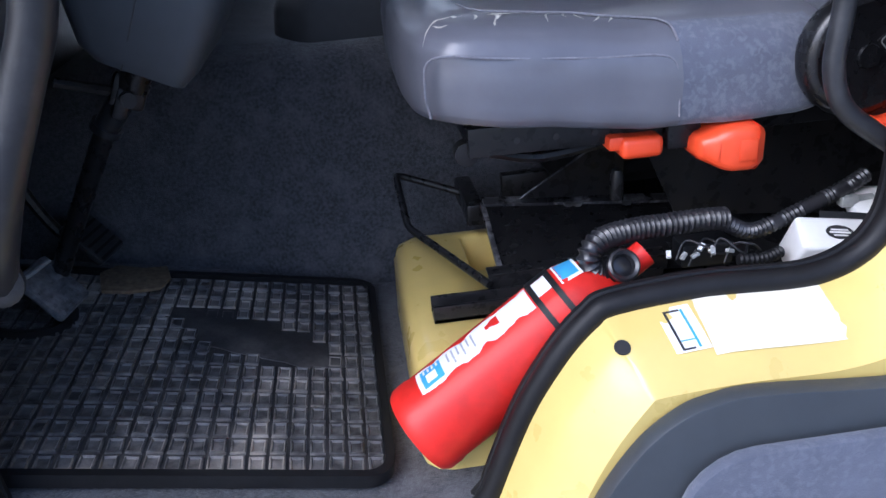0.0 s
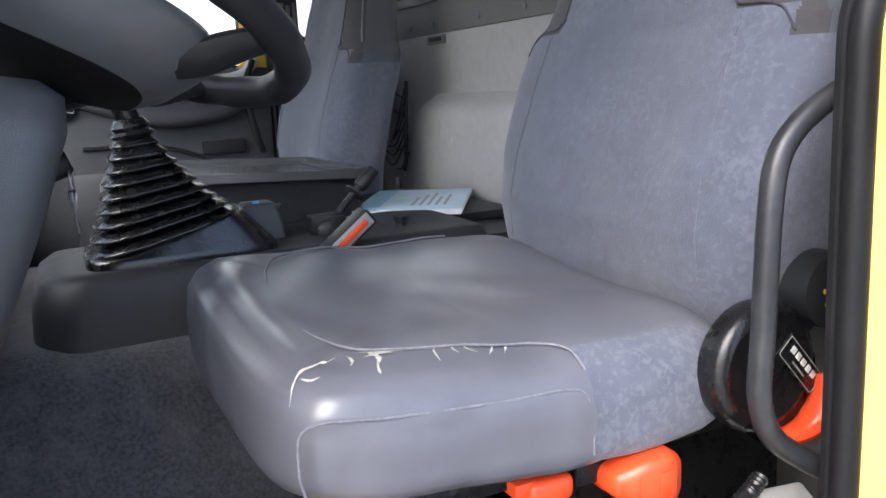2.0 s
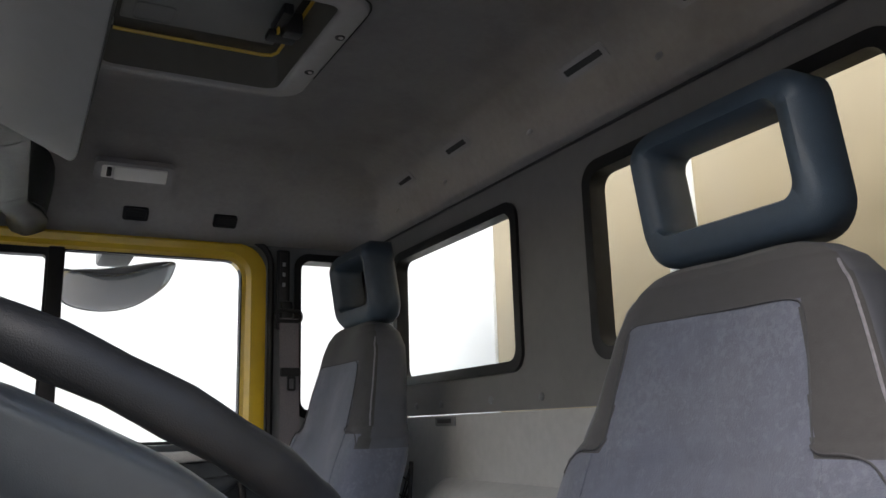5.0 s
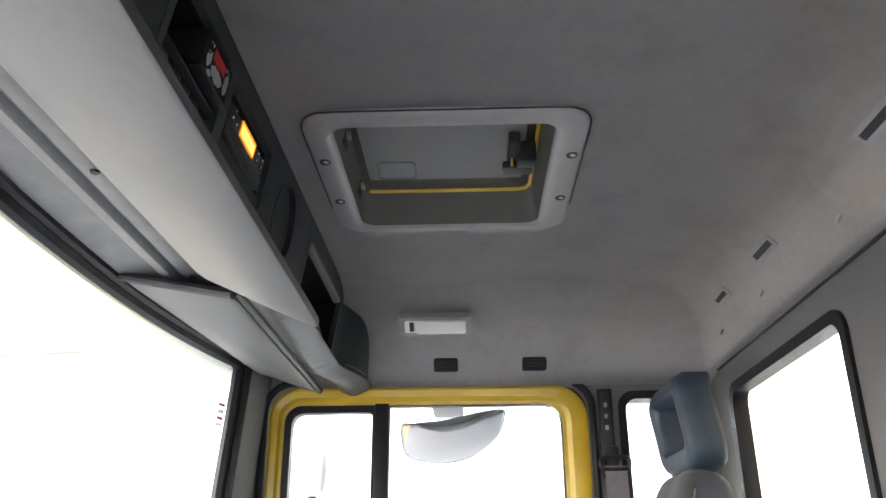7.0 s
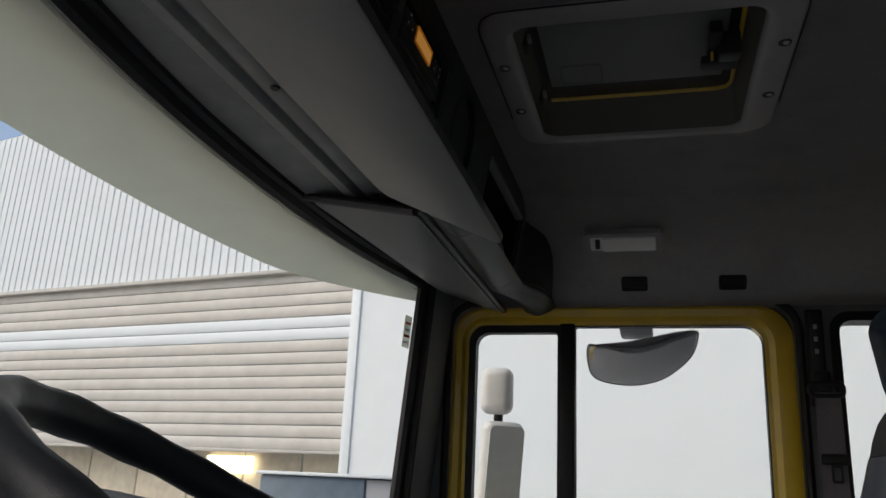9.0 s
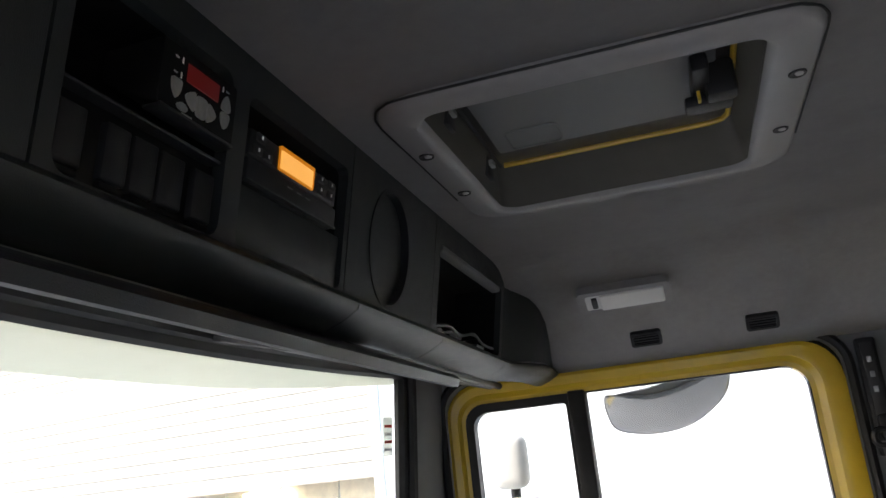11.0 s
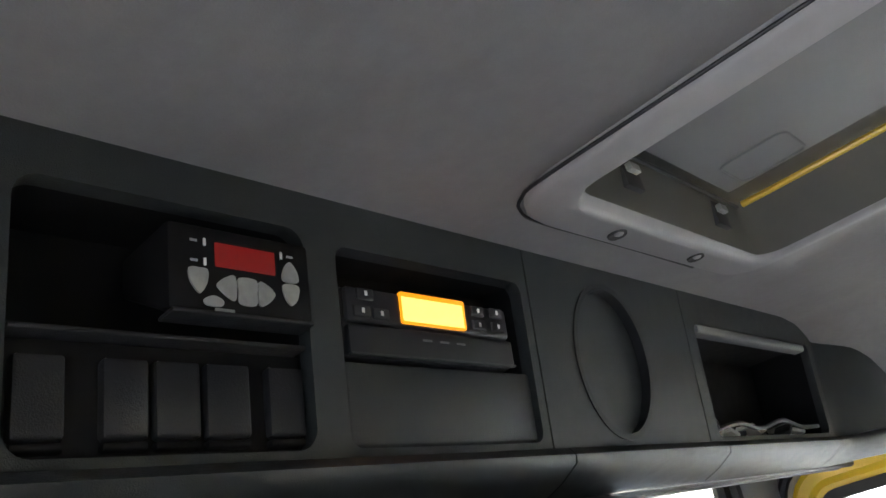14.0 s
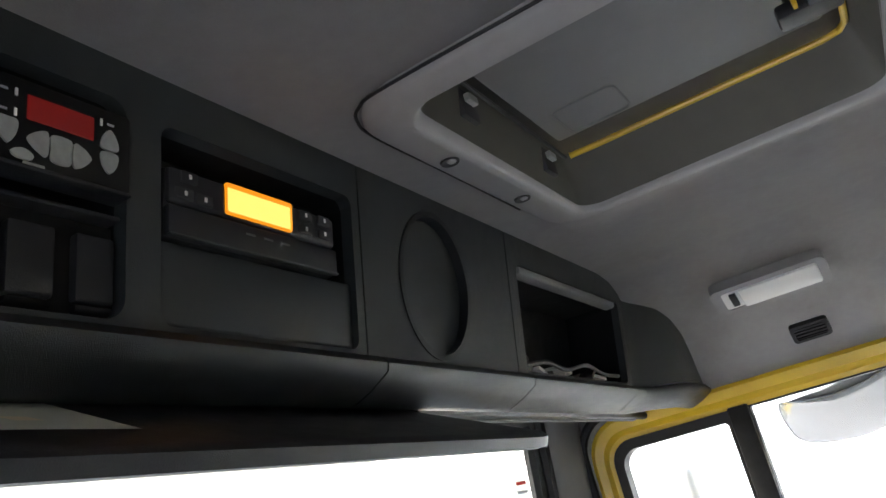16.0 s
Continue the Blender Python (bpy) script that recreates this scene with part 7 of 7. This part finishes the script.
def on_sill(x0, x1, d0, d1, proud, shear=0.5, tail=0.0):
    """A thin sheet that follows the sill's bend."""
    bm_ = bmesh.new()
    g = [[bm_.verts.new((x + (shear + tail * i / 10) * (d0 + (d1 - d0) * j / 8 - 0.017), lerp(SILL_Y, d0 + (d1 - d0) * j / 8) - proud, lerp(SILL_Z, x) - (d0 + (d1 - d0) * j / 8) - proud * 0.2))
          for j in range(9)] for i, x in enumerate([x0 + (x1 - x0) * i / 10 for i in range(11)])]
    for a, b in zip(g, g[1:]):
        for j in range(8):
            bm_.faces.new((a[j], a[j + 1], b[j + 1], b[j]))
    bmesh.ops.recalc_face_normals(bm_, faces=bm_.faces[:])
    return bm_


part("sheet", on_sill(0.9165, 0.952, 0.0165, 0.0395, 0.0064, 0.30), M["paper"], st)
part("border", fuse(on_sill(0.9235, 0.9262, 0.0180, 0.0375, 0.0072, 0.30), on_sill(0.9235, 0.940, 0.0178, 0.0188, 0.0072, 0.30), on_sill(0.9235, 0.937, 0.0368, 0.0380, 0.0072, 0.30)), M["ink"], st)
part("blue_line", fuse(on_sill(0.9405, 0.9432, 0.0180, 0.0375, 0.0072, 0.30), on_sill(0.9262, 0.9405, 0.0325, 0.0332, 0.0072, 0.30)), M["blue"], st)
# glare along the sill's bend, painted as a thin pale sheet
single("clear_film", on_sill(0.957, 1.096, 0.0155, 0.046, 0.0034, 0.12, 0.5), M["sillglare"], "pale patch painted as glare on the yellow sill", "film")
sg = thing("grey_sill_label", (1.17, -0.01, 0.25), "grey printed label on the yellow sill", "sticker")
part("sheet", on_sill(1.118, 1.20, 0.0185, 0.046, 0.0036, 0.9), M["greyprint"], sg)
part("print_bar", fuse(*[on_sill(1.123, 1.19, 0.021 + 0.0048 * k, 0.0232 + 0.0048 * k, 0.0042, 0.9) for k in range(5)]), M["silver"], sg)
pl = thing("pillar_label", (1.165, -0.02, 0.77), "white upright printed label on the yellow pillar", "sticker")
mp2 = pose(1.158, -0.002, 0.775, 0, 0, 0)
part("sheet", moved(rbox(-0.012, 0.014, -0.0025, -0.0015, -0.05, 0.05, 0), mp2), M["paper"], pl)
part("print_bar", moved(fuse(*[rbox(-0.006, 0.008, -0.0032, -0.0025, -0.045 + 0.013 * k, -0.036 + 0.013 * k, 0) for k in range(7)]), mp2), M["ink"], pl)

# ======== seat belts ========
def strap(pts, wide, w, name, parent, mat="belt", label=""):
    """A flat band along points; wide: the direction of its width."""
    P = smooth_path(pts, 6)
    d = Vector(wide).normalized() * w / 2
    rings_ = []
    for i, p in enumerate(P):
        t_ = (P[min(i + 1, len(P) - 1)] - P[max(i - 1, 0)]).normalized()
        nrm = t_.cross(d).normalized() * 0.0008
        rings_.append([p - d - nrm, p + d - nrm, p + d + nrm, p - d + nrm])
    return part(name, loft(rings_), M[mat], parent, label)


b1 = thing("seat_belt", (1.30, 0.09, 0.9), "grey driver's seat belt hanging beside the backrest", "seat belt", "seat belts")
strap([(1.335, 0.085, 1.30), (1.335, 0.10, 1.10), (1.33, 0.125, 0.90), (1.325, 0.135, 0.70), (1.31, 0.13, 0.45)], (0.75, 0.66, 0), 0.048, "webbing", b1)
strap([(1.345, 0.075, 1.30), (1.355, 0.078, 1.0), (1.36, 0.08, 0.75), (1.35, 0.08, 0.45)], (0.8, 0.6, 0), 0.048, "webbing", b1)
part("tongue", moved(fuse(ring_plate(rrect(-0.02, 0.02, -0.018, 0.018, 0.006), rrect(-0.013, 0.013, -0.012, 0.008, 0.003), "y", -0.002, 0.002), rbox(-0.022, 0.022, -0.007, 0.007, 0.015, 0.05, 0.005)), pose(1.318, 0.165, 1.055, 0, 20, 40)), M["steel"], b1, "steel belt tongue")
part("guide", rbox(1.318, 0.0 + 1.36, 0.06, 0.095, 1.28, 1.34, 0.008), M["darkplastic"], b1)
b2 = thing("seat_belt", (1.235, 1.97, 0.9), "grey passenger seat belt on its slotted black height adjuster", "seat belt", "seat belts")
part("adjuster", rbox(1.205, 1.245, 1.966, 1.983, 1.17, 1.405, 0.006), M["darkplastic"], b2)
part("slide", rbox(1.213, 1.237, 1.962, 1.967, 1.22, 1.395, 0.002), M["ink"], b2)
for z in (1.36, 1.33, 1.30):
    part("notch", rbox(1.220, 1.229, 1.9605, 1.963, z - 0.006, z + 0.006, 0.001), M["greyprint"], b2)
part("guide_loop", fuse(tube([(x, 1.948, z) for x, z in rrect(1.198, 1.272, 1.192, 1.222, 0.013)], 0.0065, 8, closed=True), rbox(1.212, 1.25, 1.945, 1.968, 1.20, 1.252, 0.01)), M["darkplastic"], b2, "black guide loop")
strap([(1.236, 1.945, 1.20), (1.238, 1.944, 1.0), (1.242, 1.945, 0.8), (1.245, 1.95, 0.55)], (1, 0, 0), 0.056, "webbing", b2, "darkplastic" if False else "belt")
part("tongue", fuse(rbox(1.21, 1.27, 1.934, 1.946, 1.035, 1.06, 0.005), moved(ring_plate(rrect(-0.012, 0.012, -0.03, 0.012, 0.005), rrect(-0.007, 0.007, -0.024, 0.004, 0.003), "y", -0.002, 0.002), pose(1.242, 1.938, 1.025))), M["darkplastic"], b2)

# ======== stowage net at the rear wall ========
net = thing("stowage_net", (1.46, 1.66, 0.6), "black elastic stowage net on the rear wall", "net")
for k in range(6):
    part("cord", tube(smooth_path([(1.462, 1.632 + 0.003 * k, 0.79 - 0.03 * k), (1.452, 1.66 + 0.012 * k, 0.72 - 0.03 * k), (1.462, 1.72 + 0.02 * k, 0.655 - 0.012 * k)], 5), 0.0022, 5), M["ink"], net)
for k in range(5):
    part("cord", tube(smooth_path([(1.462, 1.63, 0.75 - 0.035 * k), (1.452, 1.665, 0.765 - 0.05 * k), (1.458, 1.71, 0.78 - 0.055 * k)], 5), 0.0022, 5), M["ink"], net)
part("edge_cord", tube(smooth_path([(1.468, 1.638, 0.80), (1.458, 1.632, 0.70), (1.455, 1.636, 0.60), (1.458, 1.66, 0.56)], 6), 0.006, 8), M["ink"], net)

# ======== mirrors outside the passenger door ========
km = thing("kerb_mirror", (0.81, 2.36, 1.30), "grey kerb mirror hanging above the passenger window", "mirror")


def hung(pts, out=0.0, f=1.0, rise=0.0):
    """Lays an outline on the mirror's plane, which faces the kerb below."""
    ring = []
    for x, z in pts:
        xx, zz = 0.81 + (x - 0.81) * f, 1.34 + (z - 1.34) * f
        zz += rise * max(0.0, 1 - ((x - 0.82) / 0.15) ** 2) * (1 if z > 1.345 + 0.25 * abs(x - 0.77) else 0)
        ring.append((xx, 2.36 - 1.1 * (zz - 1.33) + out, zz))
    return ring


lens = smooth_loop([(0.656, 1.375), (0.651, 1.331), (0.672, 1.287), (0.769, 1.27), (0.867, 1.287), (0.947, 1.341), (0.969, 1.391), (0.964, 1.408), (0.921, 1.399), (0.834, 1.376), (0.765, 1.368), (0.687, 1.373)], 4)
part("housing", loft([hung(lens, 0.001, 1.005, 0.014), hung(lens, 0.008, 1.02, 0.018), hung(lens, 0.04, 0.93, 0.020), hung(lens, 0.07, 0.6, 0.012)]), M["trim"], km, "grey rounded housing", angle=60)
part("mirror_glass", loft([hung(lens, -0.001, 0.99), hung(lens, -0.004, 0.96), hung(lens, -0.008, 0.7), hung(lens, -0.0095, 0.3)]), M["wetmirror"], km, "convex mirror glass", angle=70)
part("bracket", fuse(rbox(0.748, 0.845, 2.20, 2.40, 1.405, 1.47, 0.012), rbox(0.775, 0.83, 2.05, 2.25, 1.44, 1.47, 0.008)), M["trim"], km)
dm = thing("door_mirror", (0.38, 2.33, 0.9), "pair of wet door mirrors on a yellow arm", "mirror")
part("upper_housing", moved(rbox(-0.05, 0.05, -0.035, 0.035, -0.072, 0.072, 0.03, 5), pose(0.372, 2.36, 1.238)), M["white"], dm)
part("lower_housing", moved(rbox(-0.066, 0.066, -0.03, 0.03, -0.17, 0.17, 0.025, 5), pose(0.382, 2.36, 0.975, 8, 0, 38)), M["white"], dm)
# glass coloured pale in place of the sky it would mirror
part("lower_glass", moved(slab(rrect(-0.058, 0.058, -0.16, 0.16, 0.02), "y", -0.034, -0.0305), pose(0.382, 2.36, 0.975, 8, 0, 38)), M["skymirror"], dm, "wet mirror glass, paled as by reflected sky")
part("joint", tube([(0.374, 2.37, 1.10), (0.376, 2.37, 1.18)], 0.014, 10), M["darkplastic"], dm)
part("arm", rbox(0.37, 0.45, 2.05, 2.38, 0.775, 0.80, 0.006), M["yellow"], dm, "yellow mirror arm")
ws = thing("windscreen_sticker", (0.255, 1.80, 1.32), "small printed sticker inside the windscreen edge", "sticker")
bm = bmesh.new()
bm.faces.new([bm.verts.new((screen_x(y, z) + 0.003, y, z)) for y, z in ((1.765, 1.275), (1.80, 1.275), (1.80, 1.355), (1.765, 1.355))])
part("sheet", bm, M["extvisor"], ws, smooth=False)
for k, mt in enumerate(("paper", "red", "paper", "red")):
    bm = bmesh.new()
    z = 1.285 + 0.016 * k
    bm.faces.new([bm.verts.new((screen_x(y, zz) + 0.0038, y, zz)) for y, zz in ((1.769, z), (1.797, z), (1.797, z + 0.006), (1.769, z + 0.006))])
    part("print_bar", bm, M[mt], ws, smooth=False)
